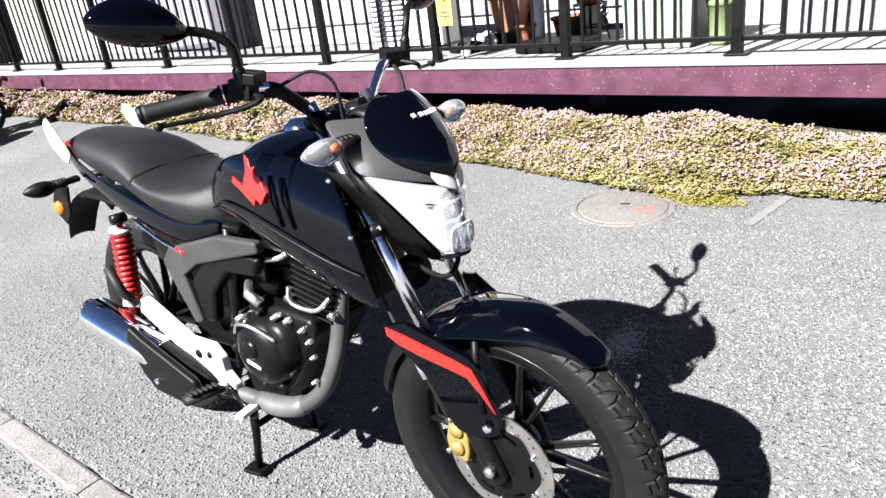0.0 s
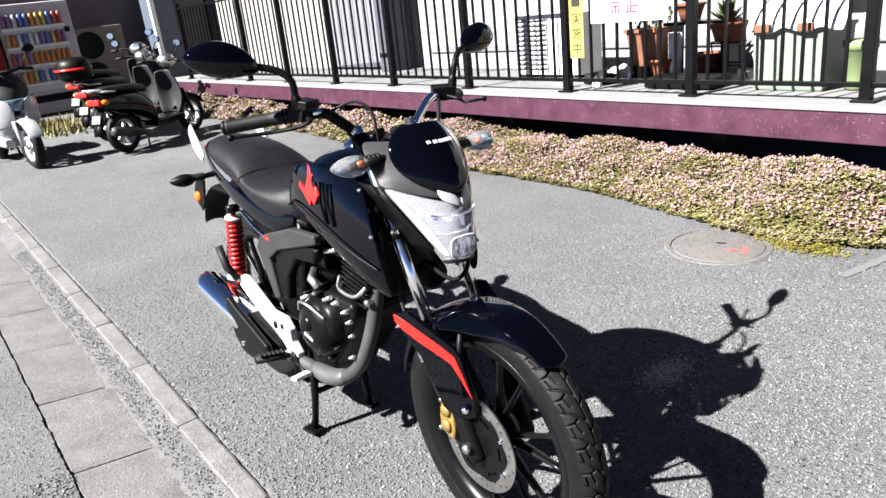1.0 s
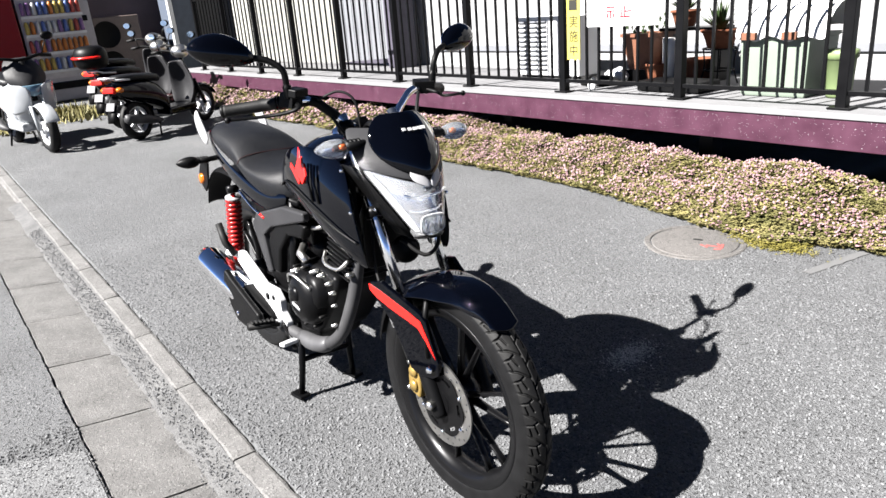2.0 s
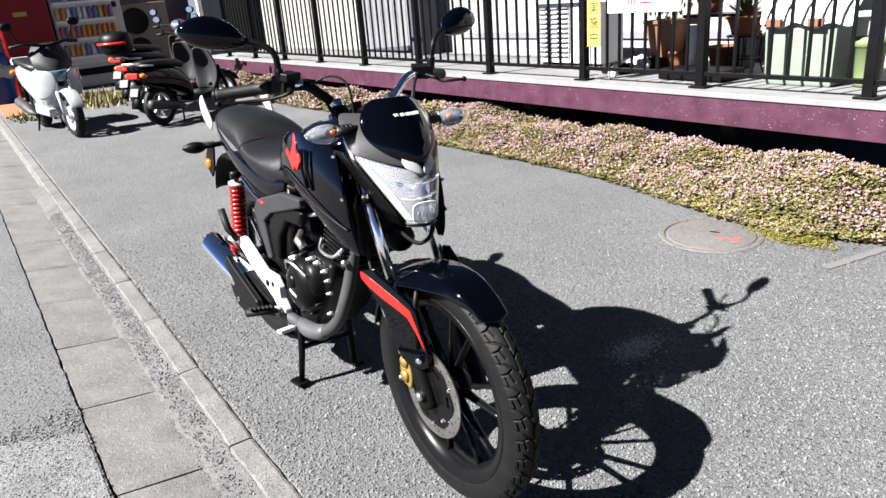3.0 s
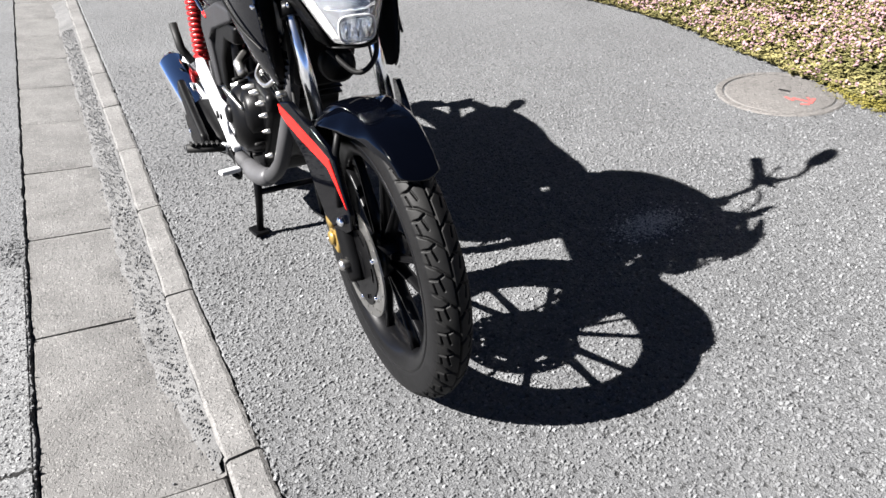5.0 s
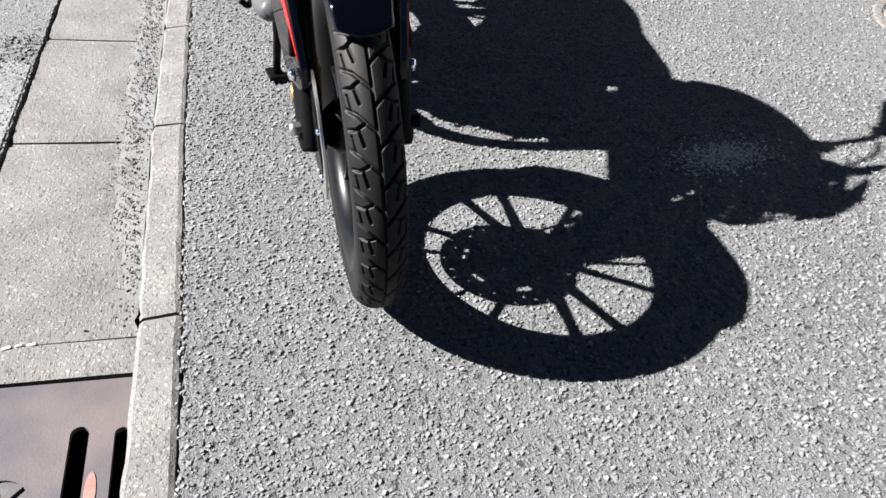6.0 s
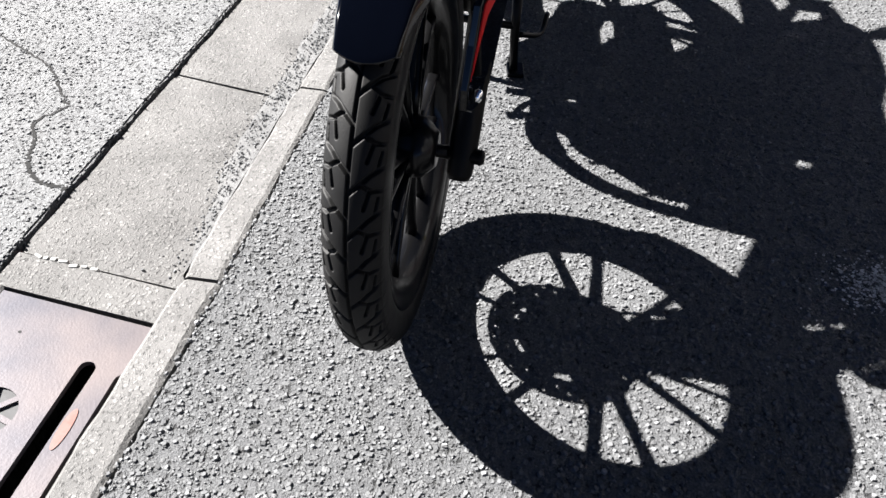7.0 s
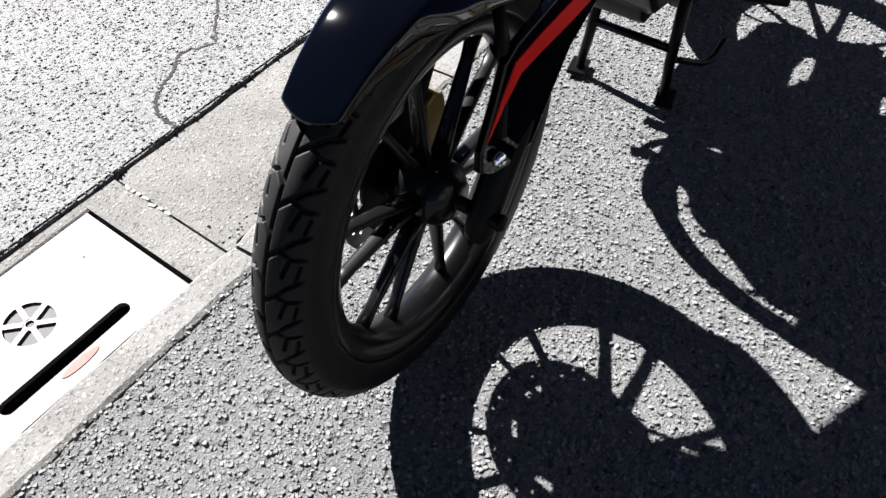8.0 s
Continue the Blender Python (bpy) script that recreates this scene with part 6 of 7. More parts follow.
# outdoor unit of an air conditioner
def condenser(name, m, w, h, d, fans, label, paint=SIGN_WHITE):
    o = tagged(empty(name, m=m), label, "air conditioner")
    bm = B()
    box(bm, (0, 0, h / 2 + 0.03), (w, d, h))
    body = part("casing", bm, paint, o, bevel=0.012)
    for cx, cz, r in fans:
        bm = B()
        lathe(bm, [(0.0, 0.0), (r, 0.0), (r + 0.012, -0.006), (r + 0.014, 0.004)], pose(cx, -d / 2 - 0.004, cz, 0, 0, 0), 28)
        part("fan_grille", bm, BLACK_PLASTIC, body)
        bm = B()
        for k in range(5):
            lathe(bm, [(r * (k + 1) / 6, -0.003), (r * (k + 1) / 6 + 0.004, -0.003)], pose(cx, -d / 2 - 0.008, cz, 0, 0, 0), 28)
        part("grille_rings", bm, DARK_METAL, body)
    for sx in (-1, 1):
        bm = B()
        box(bm, (sx * w * 0.38, 0, 0.015), (0.08, d, 0.03))
        part("foot", bm, DARK_METAL, o)
    return o


unit = condenser("air_conditioner", deck_at(-3.02, 0.85), 0.74, 0.50, 0.28, [], "white air conditioner outdoor unit with a louvred grille")
for k in range(11):
    bm = B()
    box(bm, (-0.17, -0.145, 0.085 + 0.04 * k), (0.34, 0.012, 0.02), (20, 0, 0))
    part("louvre", bm, GREY_PANEL, unit)

# yellow upright board and the white notice on the railing
yb = tagged(empty("yellow_sign", m=deck_at(-2.13, 0.085, 0.24)), "narrow yellow notice board with dark writing on the railing", "sign")
bm = B()
box(bm, (0, 0, 0.35), (0.125, 0.006, 0.70))
part("board", bm, YELLOW, yb, bevel=0.002)
for k, ch in enumerate("\u4e2d\u65bd\u5b9f"):
    cu = bpy.data.curves.new("letter", "FONT")
    cu.body, cu.size, cu.align_x, cu.extrude = ch, 0.085, "CENTER", 0.0005
    o = new("letter", cu)
    o.data.materials.append(PRINT_DARK)
    o.parent = yb
    o.matrix_basis = pose(0.004, -0.0045, 0.035 + 0.10 * k, 90, 0, 0)
bm = B()
for k in range(3):
    box(bm, (0.0, -0.0045, 0.38 + 0.10 * k), (0.075, 0.001, 0.07))
part("writing", bm, PRINT_DARK, yb, smooth=False)
ws = tagged(empty("white_sign", m=deck_at(-1.70, 0.085, 0.465)), "white notice board with red writing on the railing", "sign")
bm = B()
box(bm, (0, 0, 0.25), (0.60, 0.006, 0.5))
part("board", bm, SIGN_WHITE, ws, bevel=0.002)
bm = B()
for k, (dx, dz, w, h) in enumerate([(-0.09, 0.085, 0.07, 0.010), (-0.09, 0.06, 0.07, 0.010), (-0.09, 0.035, 0.012, 0.05), (-0.115, 0.03, 0.012, 0.03), (-0.065, 0.03, 0.012, 0.03), (0.03, 0.02, 0.09, 0.010), (0.03, 0.055, 0.012, 0.07), (0.06, 0.055, 0.05, 0.010), (0.005, 0.045, 0.010, 0.05)]):
    box(bm, (dx, -0.0045, dz + 0.04), (w, 0.001, h))
part("writing", bm, PRINT_RED, ws, smooth=False)


def pot(name, m, r0, r1, h, material, label, foliage=0):
    o = tagged(empty(name, m=m), label, "plant pot")
    bm = B()
    lathe(bm, [(0.0, 0.0), (r0, 0.0), (r0 * 0.5 + r1 * 0.5, h * 0.5), (r1, h * 0.86), (r1 * 1.1, h * 0.86), (r1 * 1.1, h), (r1 * 0.94, h), (r1 * 0.9, h * 0.85), (0.0, h * 0.85)], pose(0, 0, 0, 90, 0, 0), 24)
    part("pot", bm, material, o)
    if foliage:
        g = np.random.default_rng(foliage)
        verts, faces = [], []
        for _ in range(90):
            a, l_ = g.random() * 6.28, r1 * (0.6 + 1.1 * g.random())
            lean = g.random()
            p = Vector((0, 0, h * 0.9))
            q = p + Vector((math.cos(a) * l_ * lean, math.sin(a) * l_ * lean, l_ * (1.2 - lean * 0.7)))
            s = Vector((-math.sin(a), math.cos(a), 0)) * 0.012
            i = len(verts)
            mid = p.lerp(q, 0.6)
            verts.extend([tuple(p), tuple(mid + s), tuple(q), tuple(mid - s)])
            faces.append((i, i + 1, i + 2, i + 3))
        raw("leaves", verts, faces, FOLIAGE, o)
    return o


pt = tagged(empty("planter", m=deck_at(-2.06, 0.85)), "tall square brown planter with dry stems", "planter")
bm = B()
skin(bm, [[(-w, -w, z), (w, -w, z), (w, w, z), (-w, w, z)] for w, z in ((0.10, 0.10), (0.135, 0.345), (0.15, 0.345), (0.15, 0.37), (0.13, 0.37), (0.125, 0.32))], wrap=True, caps=True)
part("pot", bm, BROWN_POT, pt, smooth=False)
bm = B()
box(bm, (0, 0, 0.05), (0.24, 0.24, 0.1))
part("stand", bm, DARK_METAL, pt, smooth=False)
g = np.random.default_rng(8)
verts, faces = [], []
for _ in range(60):
    x, y, z, s = g.uniform(-0.13, 0.13), g.uniform(-0.12, 0.12), 0.34 + 0.13 * g.random(), 0.012
    a = g.random() * 6.28
    i = len(verts)
    verts.extend([(x, y, z), (x + s * math.cos(a), y + s, z + 0.03), (x, y, z + 0.05), (x - s, y - s * math.sin(a), z + 0.03)])
    faces.append((i, i + 1, i + 2, i + 3))
tagged(raw("stems", verts, faces, FOLIAGE, pt), kind="stuff")
pot("plant_pot", deck_at(-1.92, 0.78), 0.07, 0.095, 0.15, TERRACOTTA, "small orange terracotta pot beside the planter")
pot("plant_pot", deck_at(-1.66, 0.95), 0.09, 0.12, 0.17, TERRACOTTA, "dark red terracotta pot on the deck")
ps = tagged(empty("plant_stand", m=deck_at(-1.44, 0.85)), "black wire plant stand on the deck", "plant stand")
for k in range(4):
    a = k * math.pi / 2 + 0.5
    bm = B()
    tube(bm, curve([(0.13 * math.cos(a), 0.13 * math.sin(a), 0.0), (0.10 * math.cos(a), 0.10 * math.sin(a), 0.12), (0.11 * math.cos(a), 0.11 * math.sin(a), 0.25)]), 0.006, 6)
    part("leg", bm, FENCE, ps)
for z, r in ((0.10, 0.10), (0.25, 0.115)):
    bm = B()
    tube(bm, [(r * math.cos(k * math.pi / 10), r * math.sin(k * math.pi / 10), z) for k in range(21)], 0.006, 6)
    part("ring", bm, FENCE, ps)
pot("potted_plant", deck_at(-1.44, 0.85, 0.253), 0.085, 0.125, 0.13, TERRACOTTA, "terracotta bowl with a spiky green plant on the wire stand", 4)
pot("potted_plant", deck_at(-1.80, 0.95, 0.40), 0.07, 0.10, 0.12, TERRACOTTA, "small terracotta pot with leaves on a shelf", 6)
bm = B()
box(bm, (0, 0, 0.385), (0.5, 0.22, 0.022))
for sx in (-0.22, 0.22):
    box(bm, (sx, 0, 0.19), (0.022, 0.20, 0.37))
tagged(part("plant_shelf", bm, DARK_METAL, bevel=0.003, m=deck_at(-1.72, 0.97)), "dark low plant shelf on the deck", "shelf")
bm = B()
tube(bm, [(0, 0, 0.12), (0.004, 0, 0.45)], [0.045, 0.05], 14)
tagged(part("rolled_sheet", bm, CLOTH, m=deck_at(-1.83, 0.80, -0.12)), "white rolled plastic sheet standing on the deck", "rolled sheet")


def lump(name, m, size, label, material=CLOTH, seed=0):
    bm = B()
    bmesh.ops.create_icosphere(bm, subdivisions=3, radius=1.0)
    for v in bm.verts:
        n_ = 0.28 * noise.noise(v.co * 2.1 + Vector((seed, 0, 0)))
        v.co = Vector((v.co.x * size[0], v.co.y * size[1], max(v.co.z, -0.75) * size[2] + 0.75 * size[2])) * (1 + n_)
    return tagged(part(name, bm, material, m=m), label, "bag")


lump("plastic_bag", deck_at(-2.22, 0.68), (0.10, 0.07, 0.065), "crumpled white plastic bag on the deck", seed=1)
lump("plastic_bag", deck_at(-2.42, 0.30), (0.035, 0.03, 0.05), "small white bag at a railing post", seed=2)
lump("plastic_bag", deck_at(-2.12, 0.27), (0.035, 0.03, 0.05), "small white bag tied by the railing post", seed=3)
for k, (x, y) in enumerate(((-2.30, 0.50), (-2.18, 0.53))):
    bm = B()
    bmesh.ops.create_icosphere(bm, subdivisions=2, radius=1.0)
    for v in bm.verts:
        v.co = Vector((v.co.x * 0.125, v.co.y * 0.045, max(0, v.co.z + 0.3) * 0.05 * (1.2 - v.co.x * 0.5)))
    tagged(part("shoe", bm, RUBBER, m=deck_at(x, y, 0, 15 + 20 * k)), "black shoe standing on the deck", "shoe")
bm = B()
box(bm, (0, 0, 0.04), (0.5, 0.26, 0.07), (0, 0, 0))
tagged(part("tray", bm, BLACK_PLASTIC, bevel=0.01, m=deck_at(-1.5, 0.45)), "flat black tray lying on the deck", "tray")

# pale green boxes under a white cloth
gb = tagged(empty("storage_box", m=deck_at(-0.79, 0.56)), "pale green plastic storage box with a white cloth on top", "storage box")
bm = B()
skin(bm, [[(-w, -d, z), (w, -d, z), (w, d, z), (-w, d, z)] for w, d, z in ((0.195, 0.16, 0.0), (0.205, 0.17, 0.02), (0.215, 0.18, 0.34), (0.225, 0.19, 0.345), (0.225, 0.19, 0.365))], wrap=True, caps=True)
part("box", bm, PALE_GREEN, gb, bevel=0.004)
bm = B()
rows = []
for i in range(15):
    u = -0.27 + 0.04 * i
    row = []
    for k, (y, z) in enumerate(((-0.215, 0.345 + 0.02 * math.sin(i * 1.3)), (-0.205, 0.40), (-0.15, 0.50), (0.0, 0.57), (0.15, 0.55), (0.22, 0.40))):
        row.append((u + 0.01 * noise.noise(Vector((i, k, 0))), y + 0.02 * noise.noise(Vector((i * 0.7, k, 3))), z + 0.03 * noise.noise(Vector((i * 0.5, k * 0.9, 7)))))
    rows.append(row)
skin(bm, rows)
tagged(part("cloth", bm, CLOTH, sub=1, solid=0.004, m=deck_at(-0.76, 0.56)), "white cloth draped over the green boxes", "cloth")
for x in (-0.93, -0.68):
    bm = B()
    box(bm, (0, 0, 0.365), (0.09, 0.03, 0.045))
    tagged(part("wood_block", bm, BROWN_POT, bevel=0.003, m=deck_at(x, 0.345)), "brown wooden block weighing down the cloth", "wood block")
lb = tagged(empty("waste_bin", m=deck_at(-0.45, 0.52)), "lime green plastic bin standing by the end post", "bin")
bm = B()
skin(bm, [hoop(0, 0.075, 0, 0.01)] and [[(w * math.cos(k * math.pi / 8), w * math.sin(k * math.pi / 8), z) for k in range(16)] for w, z in ((0.065, 0.0), (0.07, 0.02), (0.08, 0.22), (0.09, 0.225), (0.09, 0.27), (0.075, 0.275))], wrap=True, caps=True)
part("body", bm, LIME, lb)
bm = B()
tube(bm, [(0, 0, -0.02), (0, 0, 1.1)], 0.016, 10)
tagged(part("pole", bm, MAROON, m=deck_at(-0.325, 0.33)), "thin maroon pole beside the railing's post", "pole", kind="structure")

# ---- far end of the yard: drinks machines, walls, shed ----
RED_METAL = mat("red_metal", (0.126, 0.0036, 0.0045), 0.35, var=0.12, scale=4, bump=0.05)
BRICK_PALE = mat("pale_brick", (0.135, 0.099, 0.087), 0.8, var=0.3, scale=14, bump=0.3)
BLUE_BIN = mat("blue_plastic", (0.006, 0.027, 0.135), 0.4, var=0.1, bump=0.05)
BAG_CLEAR = mat("clear_bag", (0.18, 0.204, 0.24), 0.3, var=0.1, bump=0.3, fine=40)
ORANGE_TILE = mat("orange_tile", (0.186, 0.072, 0.039), 0.7, var=0.15, scale=9, bump=0.15)
bm = B()
box(bm, (-13.6, 5.0, 1.4), (0.3, 12.0, 3.4))
tagged(part("wall_end", bm, CONCRETE_WALL, smooth=False), "mauve rendered wall at the end of the yard", "wall", kind="structure")
rm_ = tagged(empty("red_cabinet", (-12.7, 2.2, 0)), "tall dull red metal cabinet with a pale label", "cabinet")
bm = B()
box(bm, (0, 0, 0.92), (0.7, 0.76, 1.84))
part("casing", bm, RED_METAL, rm_, bevel=0.015)
bm = B()
box(bm, (0.353, -0.05, 1.32), (0.004, 0.2, 0.07))
part("label_plate", bm, YELLOW, rm_, smooth=False)
pier = tagged(empty("wall_pier", (-12.5, 1.73, 0)), "narrow pale brick pier", "pier", kind="structure")
brick = None
for k in range(24):
    if brick is None:
        bm = B()
        box(bm, (0, 0, 0.0325), (0.20, 0.12, 0.065))
        o = brick = part("brick", bm, BRICK_PALE, pier, bevel=0.004)
    else:
        o = brick.copy()
        scene.collection.objects.link(o)
    o.location = (0.004 * (-1) ** k, 0.004 * (-1) ** k, 0.075 * k)
vm = tagged(empty("drinks_machine", (-12.75, 3.18, 0)), "white drinks vending machine with rows of bright sample packs", "vending machine")
bm = B()
box(bm, (0, 0, 0.92), (0.7, 1.12, 1.80))
part("casing", bm, mat("pale_casing", (0.26, 0.245, 0.25), 0.4, var=0.06, bump=0.02), vm, bevel=0.02)
bm = B()
box(bm, (0.353, -0.05, 1.02), (0.006, 0.95, 1.22))
part("display", bm, mat("display_back", (0.33, 0.31, 0.3), 0.4, var=0.1, bump=0), vm, smooth=False)
PACKS = [mat("pack_paint", c, 0.35, var=0.15, bump=0) for c in ((0.3, 0.1, 0.02), (0.27, 0.2, 0.05), (0.06, 0.09, 0.22), (0.22, 0.04, 0.03), (0.3, 0.3, 0.3), (0.13, 0.07, 0.16))]
pick = np.random.default_rng(2)
pack_mesh = {}
for r_ in range(4):
    for k in range(11):
        c = int(pick.integers(0, 6)) if r_ != 1 else int(pick.choice([0, 0, 1, 0, 3, 5]))
        if c not in pack_mesh:
            bm = B()
            lathe(bm, [(0.0, 0.0), (0.032, 0.0), (0.035, 0.02), (0.035, 0.16), (0.016, 0.2), (0.0, 0.2)], pose(0, 0, 0, 90, 0, 0), 10)
            o = pack_mesh[c] = part("sample_pack", bm, PACKS[c], vm)
        else:
            o = pack_mesh[c].copy()
            scene.collection.objects.link(o)
        o.location = (0.385, -0.48 + 0.085 * k, 0.56 + 0.30 * r_)
for r_ in range(4):
    bm = B()
    box(bm, (0.37, -0.05, 0.53 + 0.30 * r_), (0.05, 0.95, 0.04))
    part("shelf", bm, SIGN_WHITE, vm, smooth=False)
bm = B()
box(bm, (0.355, 0.45, 1.35), (0.012, 0.08, 0.09))
part("coin_panel", bm, BLACK_PLASTIC, vm, bevel=0.003)
bm = B()
box(bm, (0.36, 0, 0.28), (0.03, 0.9, 0.12))
part("delivery_flap", bm, DARK_METAL, vm, bevel=0.01)
condenser("air_conditioner", pose(-12.8, 4.1, 0.25, 0, 0, 90), 0.95, 1.05, 0.34, [(-0.12, 0.78, 0.22), (-0.12, 0.28, 0.2)], "tan air conditioner outdoor unit with two dark fans", mat("tan_casing", (0.099, 0.078, 0.0705), 0.5, var=0.1, bump=0.05))
bm = B()
box(bm, (-12.8, 4.1, 0.13), (0.5, 1.1, 0.26))
tagged(part("plinth", bm, CONCRETE, smooth=False, bevel=0.01), "concrete plinth under the outdoor unit", "plinth")
shed = tagged(empty("shed", (-12.6, 5.85, 0)), "grey metal shed with double doors", "shed")
bm = B()
box(bm, (0, 0, 1.2), (0.8, 1.5, 2.4))
part("wall", bm, mat("shed_blue_grey", (0.048, 0.057, 0.075), 0.5, var=0.12, bump=0.08), shed, smooth=False)
for sy in (-0.26, 0.26):
    bm = B()
    box(bm, (0.415, sy + 0.12, 0.98), (0.03, 0.48, 1.7))
    part("door", bm, mat("shed_door", (0.03, 0.03, 0.0315), 0.5, var=0.12, bump=0.08), shed, bevel=0.006)
bm = B()
box(bm, (-12.2, 5.05, 1.3), (0.09, 0.09, 2.6))
tagged(part("downpipe", bm, SIGN_WHITE, bevel=0.02), "white downpipe at the corner of the shed", "downpipe", kind="structure")
bm = B()
box(bm, (-10.7, 1.62, 0.012), (1.7, 0.45, 0.03))
tagged(part("step_slab", bm, ORANGE_TILE, smooth=False, bevel=0.006), "orange tiled slab in front of the machines", "slab", kind="structure")
rb = tagged(empty("rubbish_bin", (-11.7, 1.52, 0)), "blue plastic rubbish bin with a clear bag over its rim", "bin")
bm = B()
skin(bm, [[(w * math.cos(k * math.pi / 10), w * math.sin(k * math.pi / 10), z) for k in range(20)] for w, z in ((0.20, 0.0), (0.22, 0.03), (0.25, 0.55), (0.26, 0.56), (0.26, 0.60), (0.22, 0.78), (0.12, 0.84))], wrap=True, caps=True)
part("body", bm, BLUE_BIN, rb)
bm = B()
skin(bm, [[((w + 0.012 * math.sin(k * 2.3)) * math.cos(k * math.pi / 12), (w + 0.012 * math.sin(k * 2.3)) * math.sin(k * math.pi / 12), z + 0.03 * math.sin(k * 1.7)) for k in range(24)] for w, z in ((0.27, 0.42), (0.275, 0.5), (0.28, 0.62))], wrap=True)
part("bag", bm, BAG_CLEAR, rb, "clear bag", solid=0.003)
g = np.random.default_rng(21)
verts, faces = [], []
for cx, cy, n_, spread in ((-10.2, 2.7, 900, 0.35), (-9.9, 2.1, 260, 0.2), (-9.6, 1.75, 200, 0.25)):
    for _ in range(n_):
        x, y = cx + g.normal(0, spread), cy + g.normal(0, spread * 0.6)
        a, hgt = g.random() * 6.28, (0.04 + 0.13 * g.random()) * (0.6 if n_ < 500 else 1)
        w = 0.02
        i = len(verts)
        dx, dy = 0.1 * math.cos(a) * g.random(), 0.1 * math.sin(a) * g.random()
        verts.extend([(x - w * math.sin(a), y + w * math.cos(a), 0), (x + w * math.sin(a), y - w * math.cos(a), 0), (x + dx, y + dy, hgt)])
        faces.append((i, i + 1, i + 2))
tagged(raw("weeds", verts, faces, LEAF), "dry olive weeds along the foot of the walls", "weeds", kind="stuff")


# ---- parked scooters and motorcycles ----
def two_wheeler(m, label, main, accent, kind_="scooter", box_=False, visor=False, wr=0.23, pale_leg=None, size=1.0):
    """A parked scooter: x forward from the rear axle, wheelbase about 1.25 m."""
    o = tagged(empty("scooter", m=m @ Matrix.Diagonal((size, size, size, 1))), label, "scooter", "parked scooters")
    for name, x in (("front_wheel", 1.24), ("rear_wheel", 0.0)):
        bm = B()
        lathe(bm, [(wr * 0.66, -0.04), (wr * 0.86, -0.05), (wr * 0.97, -0.03), (wr, 0.0), (wr * 0.97, 0.03), (wr * 0.86, 0.05), (wr * 0.66, 0.04)], pose(0, 0, 0, 0, 0, 0), 36, closed=True)
        wh = part(name, bm, RUBBER, o)
        wh.location = (x, 0, wr)
        bm = B()
        lathe(bm, [(wr * 0.67, -0.035), (wr * 0.60, -0.025), (wr * 0.60, 0.025), (wr * 0.67, 0.035)], None, 36)
        for k in range(5):
            a = k * 2 * math.pi / 5
            tube(bm, [(0, 0, 0), (wr * 0.62 * math.cos(a), 0, wr * 0.62 * math.sin(a))], [0.028, 0.016], 8)
        lathe(bm, [(0.0, -0.05), (0.045, -0.045), (0.045, 0.045), (0.0, 0.05)], None, 16)
        part("rim", bm, SILVER, wh)
    bm = B()
    skin(bm, [hoop(*h) for h in ((-0.32, 0.07, 0.62, 0.74), (-0.22, 0.13, 0.52, 0.76), (0.05, 0.16, 0.44, 0.76), (0.30, 0.165, 0.36, 0.72), (0.48, 0.14, 0.26, 0.60), (0.56, 0.10, 0.24, 0.42))], wrap=True, caps=True)
    part("tail_body", bm, main, o, sub=1)
    bm = B()
    skin(bm, [hoop(*h) for h in ((-0.26, 0.09, 0.75, 0.82), (-0.1, 0.13, 0.74, 0.83), (0.15, 0.15, 0.72, 0.81), (0.36, 0.13, 0.69, 0.79), (0.50, 0.08, 0.64, 0.75))], wrap=True, caps=True)
    part("seat", bm, SEAT_SKIN, o, sub=1)
    bm = B()
    box(bm, (0.70, 0, 0.27), (0.52, 0.34, 0.10))
    part("floorboard", bm, main, o, bevel=0.03)
    bm = B()
    rows = []
    for z, x, w in ((0.30, 1.00, 0.15), (0.42, 1.05, 0.20), (0.58, 1.08, 0.22), (0.74, 1.05, 0.19), (0.88, 1.0, 0.13)):
        rows.append([(x - 0.13 * abs(s) ** 1.8, w * s, z) for s in (-1, -0.6, -0.25, 0.25, 0.6, 1)])
    skin(bm, rows)
    part("leg_shield", bm, pale_leg or main, o, sub=1, solid=0.03)
    bm = B()
    skin(bm, [[(1.24 + (wr + 0.04) * math.cos(a), s * 0.075, wr + (wr + 0.04 - 0.03 * abs(s)) * math.sin(a)) for s in (-1, -0.6, 0, 0.6, 1)] for a in (radians(20 + 14 * k) for k in range(11))])
    part("front_mudguard", bm, accent, o, sub=1, solid=0.006)
    for sgn in (-1, 1):
        bm = B()
        tube(bm, [(1.24, sgn * 0.07, wr), (1.10, sgn * 0.07, 0.60)], 0.025, 10)
        part("fork_leg", bm, accent if visor else DARK_METAL, o)
    bm = B()
    tube(bm, [(1.10, 0, 0.55), (0.98, 0, 0.95)], 0.03, 10)
    tube(bm, curve([(0.86, -0.34, 0.98), (0.93, -0.2, 1.0), (0.97, 0, 0.97), (0.93, 0.2, 1.0), (0.86, 0.34, 0.98)]), 0.017, 10)
    part("handlebar", bm, BLACK_PLASTIC, o)
    if visor:
        bm = B()
        rows = []
        for z, x, w in ((0.68, 1.17, 0.14), (0.76, 1.15, 0.21), (0.85, 1.09, 0.21), (0.94, 1.01, 0.17), (1.0, 0.95, 0.11)):
            rows.append([(x - 0.14 * abs(s) ** 1.9, w * s, z) for s in (-1, -0.6, -0.25, 0.25, 0.6, 1)])
        skin(bm, rows)
        part("windscreen", bm, GREY_PLASTIC, o, "dark grey windscreen", sub=1, solid=0.006)
